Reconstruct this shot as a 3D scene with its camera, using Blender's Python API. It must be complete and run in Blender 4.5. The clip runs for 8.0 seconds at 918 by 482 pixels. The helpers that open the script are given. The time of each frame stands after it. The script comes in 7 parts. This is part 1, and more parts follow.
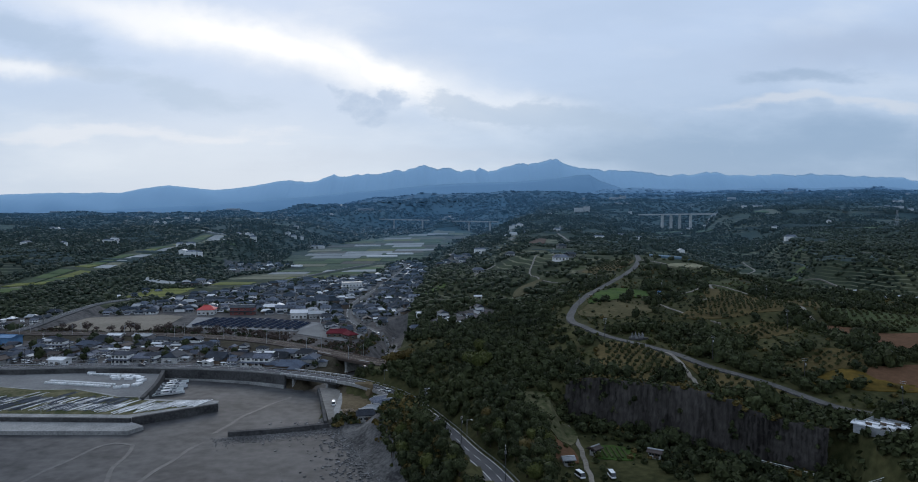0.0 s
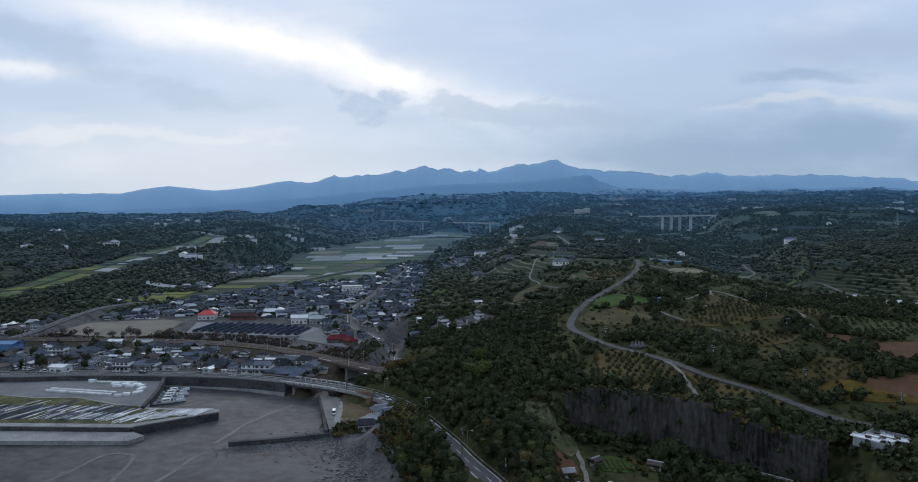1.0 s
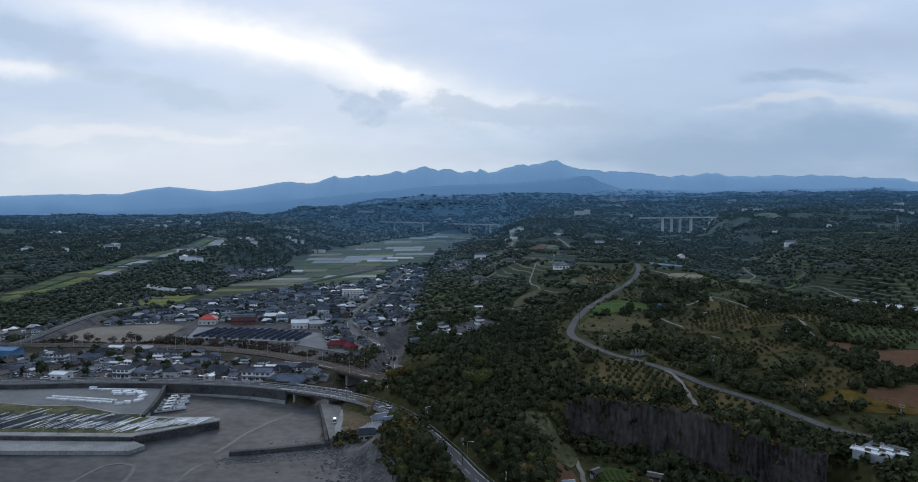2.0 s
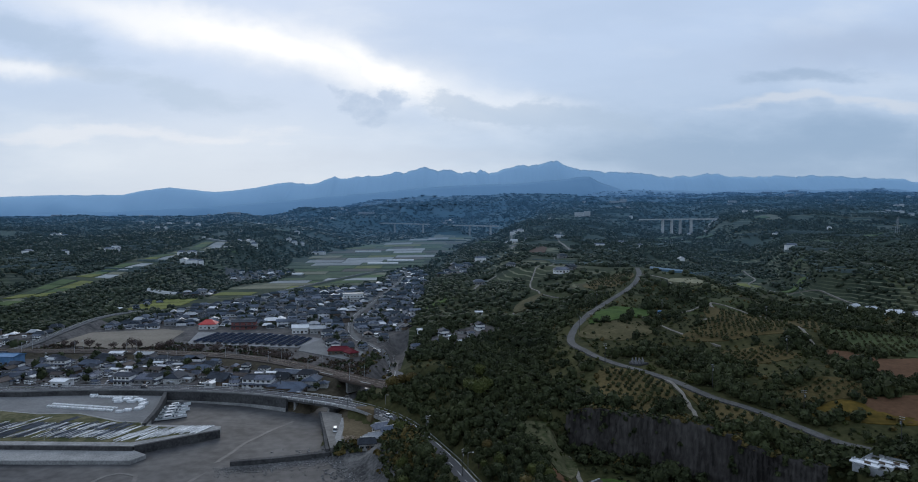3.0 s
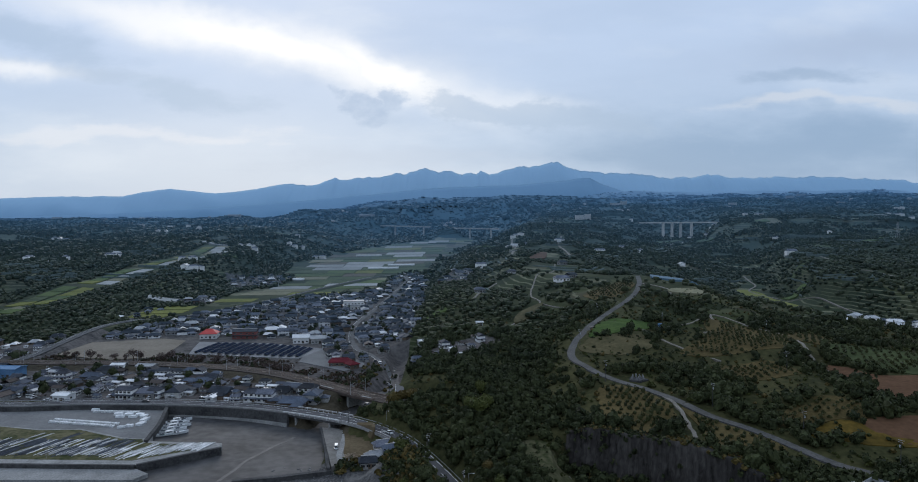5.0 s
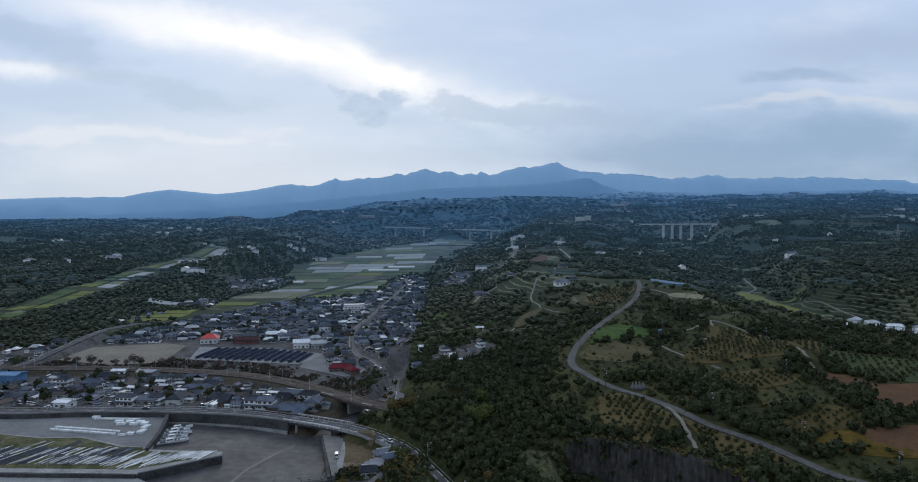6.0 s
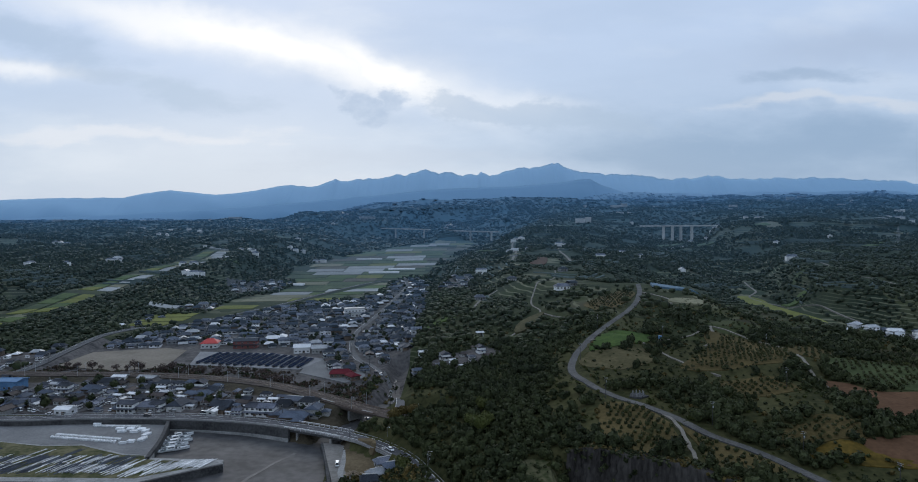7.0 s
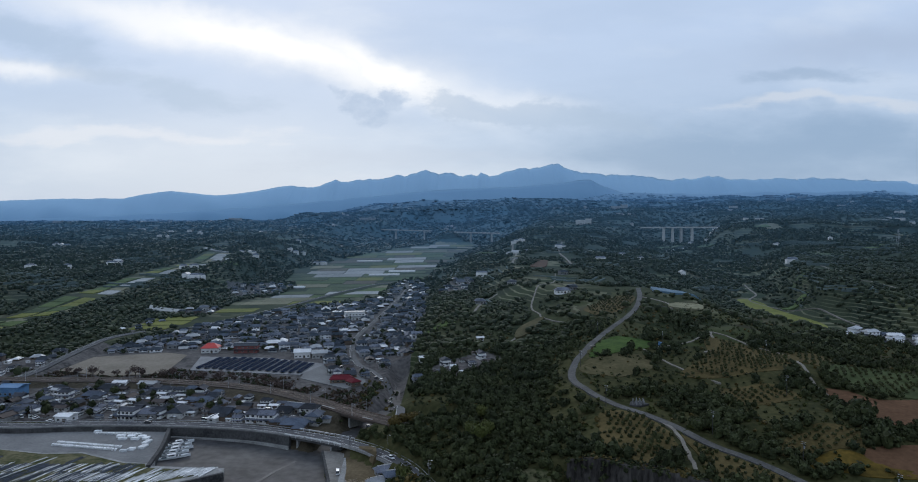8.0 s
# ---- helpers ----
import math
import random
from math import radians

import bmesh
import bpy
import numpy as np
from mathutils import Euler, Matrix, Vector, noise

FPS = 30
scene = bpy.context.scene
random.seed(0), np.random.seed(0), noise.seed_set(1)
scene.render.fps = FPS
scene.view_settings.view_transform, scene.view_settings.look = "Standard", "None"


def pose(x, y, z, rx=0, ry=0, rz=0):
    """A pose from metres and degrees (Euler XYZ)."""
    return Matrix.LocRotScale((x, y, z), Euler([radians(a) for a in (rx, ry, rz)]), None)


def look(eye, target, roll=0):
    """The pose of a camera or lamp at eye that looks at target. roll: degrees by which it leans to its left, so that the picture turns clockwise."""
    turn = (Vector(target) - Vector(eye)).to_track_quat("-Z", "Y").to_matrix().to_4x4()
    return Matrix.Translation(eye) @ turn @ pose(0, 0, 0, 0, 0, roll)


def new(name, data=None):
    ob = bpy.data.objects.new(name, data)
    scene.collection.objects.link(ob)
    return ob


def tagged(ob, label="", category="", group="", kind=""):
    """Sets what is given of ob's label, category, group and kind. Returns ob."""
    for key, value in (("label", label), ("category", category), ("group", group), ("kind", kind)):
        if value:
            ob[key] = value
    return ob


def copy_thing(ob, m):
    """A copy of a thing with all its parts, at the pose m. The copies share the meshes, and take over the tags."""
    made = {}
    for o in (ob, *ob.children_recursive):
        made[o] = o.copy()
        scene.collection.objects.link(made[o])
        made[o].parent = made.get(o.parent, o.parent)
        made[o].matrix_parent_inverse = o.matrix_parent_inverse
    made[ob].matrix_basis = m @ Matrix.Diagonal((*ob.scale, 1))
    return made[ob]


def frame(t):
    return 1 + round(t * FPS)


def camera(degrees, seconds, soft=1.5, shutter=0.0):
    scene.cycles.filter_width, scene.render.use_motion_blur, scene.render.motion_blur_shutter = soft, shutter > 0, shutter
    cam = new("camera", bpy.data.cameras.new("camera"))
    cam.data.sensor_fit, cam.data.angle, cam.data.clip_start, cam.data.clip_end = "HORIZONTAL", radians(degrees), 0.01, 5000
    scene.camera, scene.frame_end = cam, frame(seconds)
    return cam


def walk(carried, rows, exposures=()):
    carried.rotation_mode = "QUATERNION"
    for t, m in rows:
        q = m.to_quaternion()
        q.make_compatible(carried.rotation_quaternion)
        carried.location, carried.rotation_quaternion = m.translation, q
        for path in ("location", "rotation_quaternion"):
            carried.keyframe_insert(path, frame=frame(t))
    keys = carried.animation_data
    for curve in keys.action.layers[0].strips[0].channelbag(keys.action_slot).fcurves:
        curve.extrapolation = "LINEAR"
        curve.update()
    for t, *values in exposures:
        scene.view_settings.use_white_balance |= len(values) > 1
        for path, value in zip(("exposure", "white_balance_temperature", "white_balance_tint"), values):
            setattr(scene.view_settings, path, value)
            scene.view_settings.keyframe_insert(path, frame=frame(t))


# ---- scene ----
# ================= camera =================
# a slow climb, nearly straight up, with a slight drift back
cam = camera(68.0, 8.0, soft=1.0)
PATH = []
for k in range(17):
    s = k / 16
    PATH.append((k / 2, pose(-0.2 * s, -2.36 * s, 90 + 33.04 * s + 0.38 * s * (1 - s), 87.997 + 0.018 * s, -0.005 + 0.145 * s, 0.142 * s)))
walk(cam, PATH, exposures=[(0, 0.0), (8, 0.0)])

# ================= sky and light =================
SUN_AZ, SUN_EL = radians(-14), radians(24)


def sky():
    """Overcast evening sky: clear sky behind broad cloud sheets with one bright rift."""
    world = bpy.data.worlds.new("sky")
    scene.world = world
    world.use_nodes = True
    nt = world.node_tree
    N, L = nt.nodes, nt.links
    N.clear()

    def val(x):
        n = N.new("ShaderNodeValue")
        n.outputs[0].default_value = x
        return n.outputs[0]

    def put(sock, v):
        if isinstance(v, (int, float)):
            sock.default_value = v
        else:
            L.new(v, sock)

    def mth(op, a, b=0.0, c=0.0, clamp=False):
        n = N.new("ShaderNodeMath")
        n.operation, n.use_clamp = op, clamp
        put(n.inputs[0], a), put(n.inputs[1], b), put(n.inputs[2], c)
        return n.outputs[0]

    def ramp(v, a, b):
        n = N.new("ShaderNodeMapRange")
        n.interpolation_type = "SMOOTHSTEP"
        put(n.inputs[0], v), put(n.inputs[1], a), put(n.inputs[2], b)
        return n.outputs[0]

    def mix(fac, a, b):
        n = N.new("ShaderNodeMix")
        n.data_type = "RGBA"
        put(n.inputs[0], fac)
        for sock, v in ((n.inputs[6], a), (n.inputs[7], b)):
            if isinstance(v, tuple):
                sock.default_value = (*v, 1)
            else:
                L.new(v, sock)
        return n.outputs[2]

    def cloud(sx, sy, detail, seed, rough=0.55):
        cmb = N.new("ShaderNodeCombineXYZ")
        L.new(mth("MULTIPLY", U, sx), cmb.inputs[0])
        L.new(mth("MULTIPLY", V, sy), cmb.inputs[1])
        cmb.inputs[2].default_value = seed
        n = N.new("ShaderNodeTexNoise")
        n.inputs["Scale"].default_value = 1.0
        n.inputs["Detail"].default_value = detail
        n.inputs["Roughness"].default_value = rough
        L.new(cmb.outputs[0], n.inputs["Vector"])
        return n.outputs[0]

    def blob(u, v, ru, rv, tilt=0.0, warp=0.0):
        """A soft oval at the place u, v on the sky."""
        c, s = math.cos(tilt), math.sin(tilt)
        du, dv = mth("SUBTRACT", UW if warp else U, u), mth("SUBTRACT", VW if warp else V, v)
        a = mth("DIVIDE", mth("ADD", mth("MULTIPLY", du, c), mth("MULTIPLY", dv, s)), ru)
        b = mth("DIVIDE", mth("SUBTRACT", mth("MULTIPLY", dv, c), mth("MULTIPLY", du, s)), rv)
        r2 = mth("ADD", mth("MULTIPLY", a, a), mth("MULTIPLY", b, b))
        return mth("POWER", 2.718, mth("MULTIPLY", r2, -1.0))

    tc = N.new("ShaderNodeTexCoord")
    sep = N.new("ShaderNodeSeparateXYZ")
    L.new(tc.outputs["Generated"], sep.inputs[0])
    X, Y, Z = sep.outputs
    ahead = mth("MAXIMUM", mth("ABSOLUTE", Y), 0.25)
    U, V = mth("DIVIDE", X, ahead), mth("DIVIDE", Z, ahead)
    w1, w2 = cloud(7, 11, 5, 3.1), cloud(7, 11, 5, 8.7)
    UW = mth("ADD", U, mth("MULTIPLY", mth("SUBTRACT", w1, 0.5), 0.13))
    VW = mth("ADD", V, mth("MULTIPLY", mth("SUBTRACT", w2, 0.5), 0.07))

    clear = N.new("ShaderNodeTexSky")
    clear.sky_type, clear.sun_disc = "NISHITA", False
    clear.sun_elevation, clear.sun_rotation = SUN_EL, SUN_AZ
    scaled = N.new("ShaderNodeVectorMath")
    scaled.operation = "SCALE"
    L.new(clear.outputs[0], scaled.inputs[0])
    scaled.inputs[3].default_value = 0.08

    # cloud sheet, from the horizon upwards
    col = mix(ramp(V, 0.0, 0.32), (0.475, 0.605, 0.785), (0.53, 0.66, 0.88))
    # pale glow low on the west side
    col = mix(mth("MULTIPLY", blob(-0.50, 0.10, 0.40, 0.06), 0.50), col, (0.74, 0.80, 0.89))
    def wisp(u, v, ru, rv, tilt, sx, sy, seed, lo=0.25, hi=1.0):
        """A torn patch of cloud."""
        return ramp(mth("ADD", blob(u, v, ru, rv, tilt, 1), mth("MULTIPLY", mth("SUBTRACT", cloud(sx, sy, 7, seed, 0.62), 0.5), 1.7)), lo, hi)

    # broad veils
    veil = ramp(cloud(2.2, 7.0, 6, 1.3), 0.42, 0.66)
    col = mix(mth("MULTIPLY", veil, 0.34), col, (0.42, 0.54, 0.73))
    light = ramp(cloud(2.6, 9.0, 6, 5.9), 0.50, 0.70)
    col = mix(mth("MULTIPLY", light, 0.40), col, (0.74, 0.82, 0.93))
    # darker bank over the hills to the east
    col = mix(mth("MULTIPLY", ramp(mth("ADD", blob(0.52, 0.09, 0.45, 0.075, -0.03, 1), mth("MULTIPLY", mth("SUBTRACT", cloud(5, 16, 6, 7.3), 0.5), 1.3)), 0.1, 1.0), 0.95), col, (0.29, 0.42, 0.61))
    col = mix(mth("MULTIPLY", blob(0.60, 0.25, 0.22, 0.035, 0.1, 1), 0.7), col, (0.42, 0.52, 0.70))
    col = mix(mth("MULTIPLY", wisp(-0.64, 0.275, 0.20, 0.035, -0.35, 7, 20, 11.3), 0.75), col, (0.40, 0.53, 0.72))
    col = mix(mth("MULTIPLY", wisp(-0.56, 0.215, 0.16, 0.014, -0.1, 9, 30, 12.1), 0.6), col, (0.42, 0.54, 0.71))
    col = mix(mth("MULTIPLY", wisp(-0.40, 0.180, 0.14, 0.022, -0.2, 9, 26, 13.7), 0.75), col, (0.42, 0.55, 0.73))
    col = mix(mth("MULTIPLY", wisp(-0.50, 0.120, 0.30, 0.012, 0.0, 6, 40, 14.9), 0.5), col, (0.80, 0.83, 0.90))
    col = mix(mth("MULTIPLY", wisp(-0.10, 0.085, 0.30, 0.020, 0.02, 6, 30, 15.2), 0.5), col, (0.50, 0.60, 0.76))
    col = mix(mth("MULTIPLY", wisp(0.10, 0.28, 0.25, 0.03, 0.05, 5, 18, 16.4), 0.35), col, (0.46, 0.59, 0.80))
    col = mix(mth("MULTIPLY", wisp(0.52, 0.165, 0.20, 0.010, 0.03, 7, 40, 17.6), 0.7), col, (0.66, 0.72, 0.82))
    col = mix(mth("MULTIPLY", wisp(0.50, 0.205, 0.10, 0.014, 0.02, 9, 34, 18.8), 0.8), col, (0.36, 0.48, 0.66))
    # the bright rift where the sun stands behind the clouds
    rift = mth("MAXIMUM", blob(-0.30, 0.255, 0.30, 0.030, -0.24, 1), blob(-0.12, 0.215, 0.14, 0.022, -0.42, 1))
    col = mix(mth("MULTIPLY", rift, 1.0, clamp=True), col, (1.02, 1.03, 1.04))
    col = mix(mth("MULTIPLY", blob(-0.65, 0.215, 0.07, 0.013, 0, 1), 0.8), col, (0.92, 0.95, 1.0))
    col = mix(mth("MULTIPLY", blob(0.06, 0.175, 0.10, 0.012, -0.1, 1), 0.6), col, (0.80, 0.86, 0.95))
    # the small dark cloud in front of it, and its trail
    puff = mth("MAXIMUM", mth("MAXIMUM", blob(-0.147, 0.170, 0.040, 0.022, -0.1, 1), blob(-0.104, 0.174, 0.026, 0.023, 0, 1)), mth("MAXIMUM", blob(-0.125, 0.152, 0.034, 0.013, 0, 1), mth("MULTIPLY", blob(-0.185, 0.183, 0.035, 0.012, -0.2, 1), 0.8)))
    grain = cloud(30, 36, 9, 2.2, 0.68)
    puff = ramp(mth("ADD", puff, mth("MULTIPLY", mth("SUBTRACT", grain, 0.5), 1.3)), 0.34, 0.80)
    shade = mix(ramp(cloud(20, 30, 5, 6.6), 0.35, 0.65), (0.37, 0.50, 0.70), (0.50, 0.62, 0.80))
    col = mix(mth("MULTIPLY", puff, 0.85), col, shade)
    trail = mth("ADD", blob(0.03, 0.155, 0.10, 0.022, -0.12, 1), blob(0.20, 0.14, 0.16, 0.025, -0.1, 1))
    trail = ramp(mth("ADD", trail, mth("MULTIPLY", mth("SUBTRACT", cloud(18, 34, 9, 4.4, 0.68), 0.5), 2.2)), 0.35, 0.95)
    col = mix(mth("MULTIPLY", trail, 0.62), col, (0.42, 0.54, 0.71))

    both = mix(0.92, scaled.outputs[0], col)
    bg = N.new("ShaderNodeBackground")
    L.new(both, bg.inputs[0])
    bg.inputs[1].default_value = 1.0
    out = N.new("ShaderNodeOutputWorld")
    L.new(bg.outputs[0], out.inputs[0])


sky()
sun = new("sun", bpy.data.lights.new("sun", "SUN"))
sun.data.energy, sun.data.angle, sun.data.color = 0.5, radians(25), (1.0, 0.95, 0.88)
sun.matrix_world = look((0, 0, 0), (-math.sin(SUN_AZ) * math.cos(SUN_EL), -math.cos(SUN_AZ) * math.cos(SUN_EL), -math.sin(SUN_EL)))

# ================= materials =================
# blue of the distance haze by y / 5000, painted into base colours
HAZE_COLOURS = [(0.05, (0.055, 0.092, 0.105)), (0.22, (0.058, 0.119, 0.156)), (0.5, (0.068, 0.158, 0.240)), (0.78, (0.104, 0.218, 0.340)), (0.90, (0.208, 0.352, 0.500)), (0.97, (0.330, 0.505, 0.665))]


def painted_haze(N, L, color):
    """Mixes distance haze into a base colour, more of it the greater y is."""
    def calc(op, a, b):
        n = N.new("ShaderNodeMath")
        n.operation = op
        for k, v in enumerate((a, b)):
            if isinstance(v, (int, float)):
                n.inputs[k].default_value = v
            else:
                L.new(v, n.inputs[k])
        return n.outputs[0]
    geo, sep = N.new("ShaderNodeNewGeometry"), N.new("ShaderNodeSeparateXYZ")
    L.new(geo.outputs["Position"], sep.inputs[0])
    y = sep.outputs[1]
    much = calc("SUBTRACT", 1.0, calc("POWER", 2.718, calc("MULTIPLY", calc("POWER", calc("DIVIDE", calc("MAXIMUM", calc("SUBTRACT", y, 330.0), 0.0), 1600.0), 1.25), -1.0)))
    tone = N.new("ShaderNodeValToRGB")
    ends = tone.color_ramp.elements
    while len(ends) < len(HAZE_COLOURS):
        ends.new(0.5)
    for e, (at, c) in zip(ends, HAZE_COLOURS):
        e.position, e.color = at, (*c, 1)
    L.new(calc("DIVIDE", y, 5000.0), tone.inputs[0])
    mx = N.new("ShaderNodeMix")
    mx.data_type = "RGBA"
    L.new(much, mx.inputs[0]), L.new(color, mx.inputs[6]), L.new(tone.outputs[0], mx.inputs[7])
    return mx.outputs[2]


def material(name, dark, light, rough=0.8, fine=3.0, broad=0.2, bump=0.15, metal=0.0, vary=0.0, island=0.0, spec=0.3, stretch=(1, 1, 1)):
    """A surface with fine grain and broad stains in world metres; vary: brightness by object, island: by loose piece."""
    m = bpy.data.materials.new(name)
    m.use_nodes = True
    nt = m.node_tree
    N, L = nt.nodes, nt.links
    b = N["Principled BSDF"]
    b.inputs["Roughness"].default_value, b.inputs["Metallic"].default_value = rough, metal
    b.inputs["Specular IOR Level"].default_value = spec
    geo = N.new("ShaderNodeNewGeometry")
    sc = N.new("ShaderNodeVectorMath")
    sc.operation = "MULTIPLY"
    sc.inputs[1].default_value = stretch
    L.new(geo.outputs["Position"], sc.inputs[0])
    n1, n2 = N.new("ShaderNodeTexNoise"), N.new("ShaderNodeTexNoise")
    for n, s, d in ((n1, fine, 4), (n2, broad, 3)):
        n.inputs["Scale"].default_value, n.inputs["Detail"].default_value = s, d
        L.new(sc.outputs[0], n.inputs["Vector"])
    add = N.new("ShaderNodeMath")
    add.operation = "MULTIPLY_ADD"
    L.new(n1.outputs[0], add.inputs[0])
    add.inputs[1].default_value = 0.5
    half = N.new("ShaderNodeMath")
    half.operation = "MULTIPLY"
    L.new(n2.outputs[0], half.inputs[0])
    half.inputs[1].default_value = 0.5
    L.new(half.outputs[0], add.inputs[2])
    ramp = N.new("ShaderNodeValToRGB")
    ramp.color_ramp.elements[0].position, ramp.color_ramp.elements[1].position = 0.36, 0.64
    ramp.color_ramp.elements[0].color, ramp.color_ramp.elements[1].color = (*dark, 1), (*light, 1)
    L.new(add.outputs[0], ramp.inputs[0])
    color = ramp.outputs[0]
    for amount, node, sock in ((vary, "ShaderNodeObjectInfo", "Random"), (island, "ShaderNodeNewGeometry", "Random Per Island")):
        if not amount:
            continue
        src = N.new(node)
        mr = N.new("ShaderNodeMapRange")
        mr.inputs[3].default_value, mr.inputs[4].default_value = 1 - amount, 1 + amount
        L.new(src.outputs[sock], mr.inputs[0])
        hs = N.new("ShaderNodeHueSaturation")
        L.new(mr.outputs[0], hs.inputs["Value"])
        L.new(color, hs.inputs["Color"])
        color = hs.outputs[0]
    # haze is put into the base colour of every material
    L.new(painted_haze(N, L, color), b.inputs["Base Color"])
    if bump:
        bp = N.new("ShaderNodeBump")
        bp.inputs["Strength"].default_value, bp.inputs["Distance"].default_value = bump, 0.3
        L.new(add.outputs[0], bp.inputs["Height"])
        L.new(bp.outputs[0], b.inputs["Normal"])
    return m


M = {}
M["scrub"] = material("scrub_ground", (0.022, 0.026, 0.010), (0.078, 0.074, 0.032), 0.95, 0.35, 0.03, 0.5, spec=0.05)
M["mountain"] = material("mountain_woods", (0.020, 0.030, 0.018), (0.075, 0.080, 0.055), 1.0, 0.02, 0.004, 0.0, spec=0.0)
M["bank"] = material("brown_bank", (0.035, 0.030, 0.020), (0.085, 0.070, 0.048), 0.95, 0.6, 0.06, 0.4, spec=0.05)
M["shingle"] = material("shore_shingle", (0.030, 0.030, 0.031), (0.150, 0.145, 0.138), 0.9, 0.7, 0.09, 0.6, spec=0.08)
M["mud"] = material("wet_mud", (0.034, 0.034, 0.036), (0.102, 0.099, 0.098), 0.62, 0.22, 0.045, 0.5, spec=0.12)
M["town_ground"] = material("packed_ground", (0.038, 0.035, 0.035), (0.152, 0.138, 0.130), 0.95, 0.35, 0.06, 0.2, spec=0.05)
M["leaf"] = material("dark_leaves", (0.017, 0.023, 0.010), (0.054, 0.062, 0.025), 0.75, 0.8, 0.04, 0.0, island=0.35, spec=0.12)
M["leaf_warm"] = material("autumn_leaves", (0.050, 0.040, 0.012), (0.11, 0.080, 0.025), 0.75, 0.8, 0.08, 0.0, vary=0.2, spec=0.15)
M["leaf_fresh"] = material("light_leaves", (0.034, 0.044, 0.011), (0.085, 0.092, 0.025), 0.75, 0.8, 0.08, 0.0, vary=0.25, spec=0.15)
M["bark"] = material("bark", (0.04, 0.03, 0.022), (0.10, 0.08, 0.06), 0.9, 6, 0.5, 0.3)
M["asphalt"] = material("asphalt", (0.060, 0.061, 0.065), (0.105, 0.105, 0.11), 0.9, 2.0, 0.1, 0.1, spec=0.15)
M["old_asphalt"] = material("pale_asphalt", (0.085, 0.085, 0.086), (0.155, 0.152, 0.15), 0.92, 1.5, 0.1, 0.1, spec=0.15)
M["dirt"] = material("dirt_track", (0.125, 0.112, 0.092), (0.255, 0.232, 0.196), 0.95, 1.0, 0.1, 0.2)
M["concrete"] = material("weathered_concrete", (0.16, 0.16, 0.155), (0.34, 0.335, 0.32), 0.85, 1.2, 0.12, 0.2)
M["dark_concrete"] = material("stained_concrete", (0.022, 0.022, 0.023), (0.082, 0.081, 0.080), 0.9, 1.0, 0.15, 0.2)
M["white"] = material("white_paint", (0.62, 0.63, 0.64), (0.82, 0.82, 0.81), 0.5, 2.0, 0.3, 0.05)
M["line"] = material("road_paint", (0.45, 0.45, 0.44), (0.75, 0.75, 0.73), 0.7, 3.0, 0.4, 0.05)

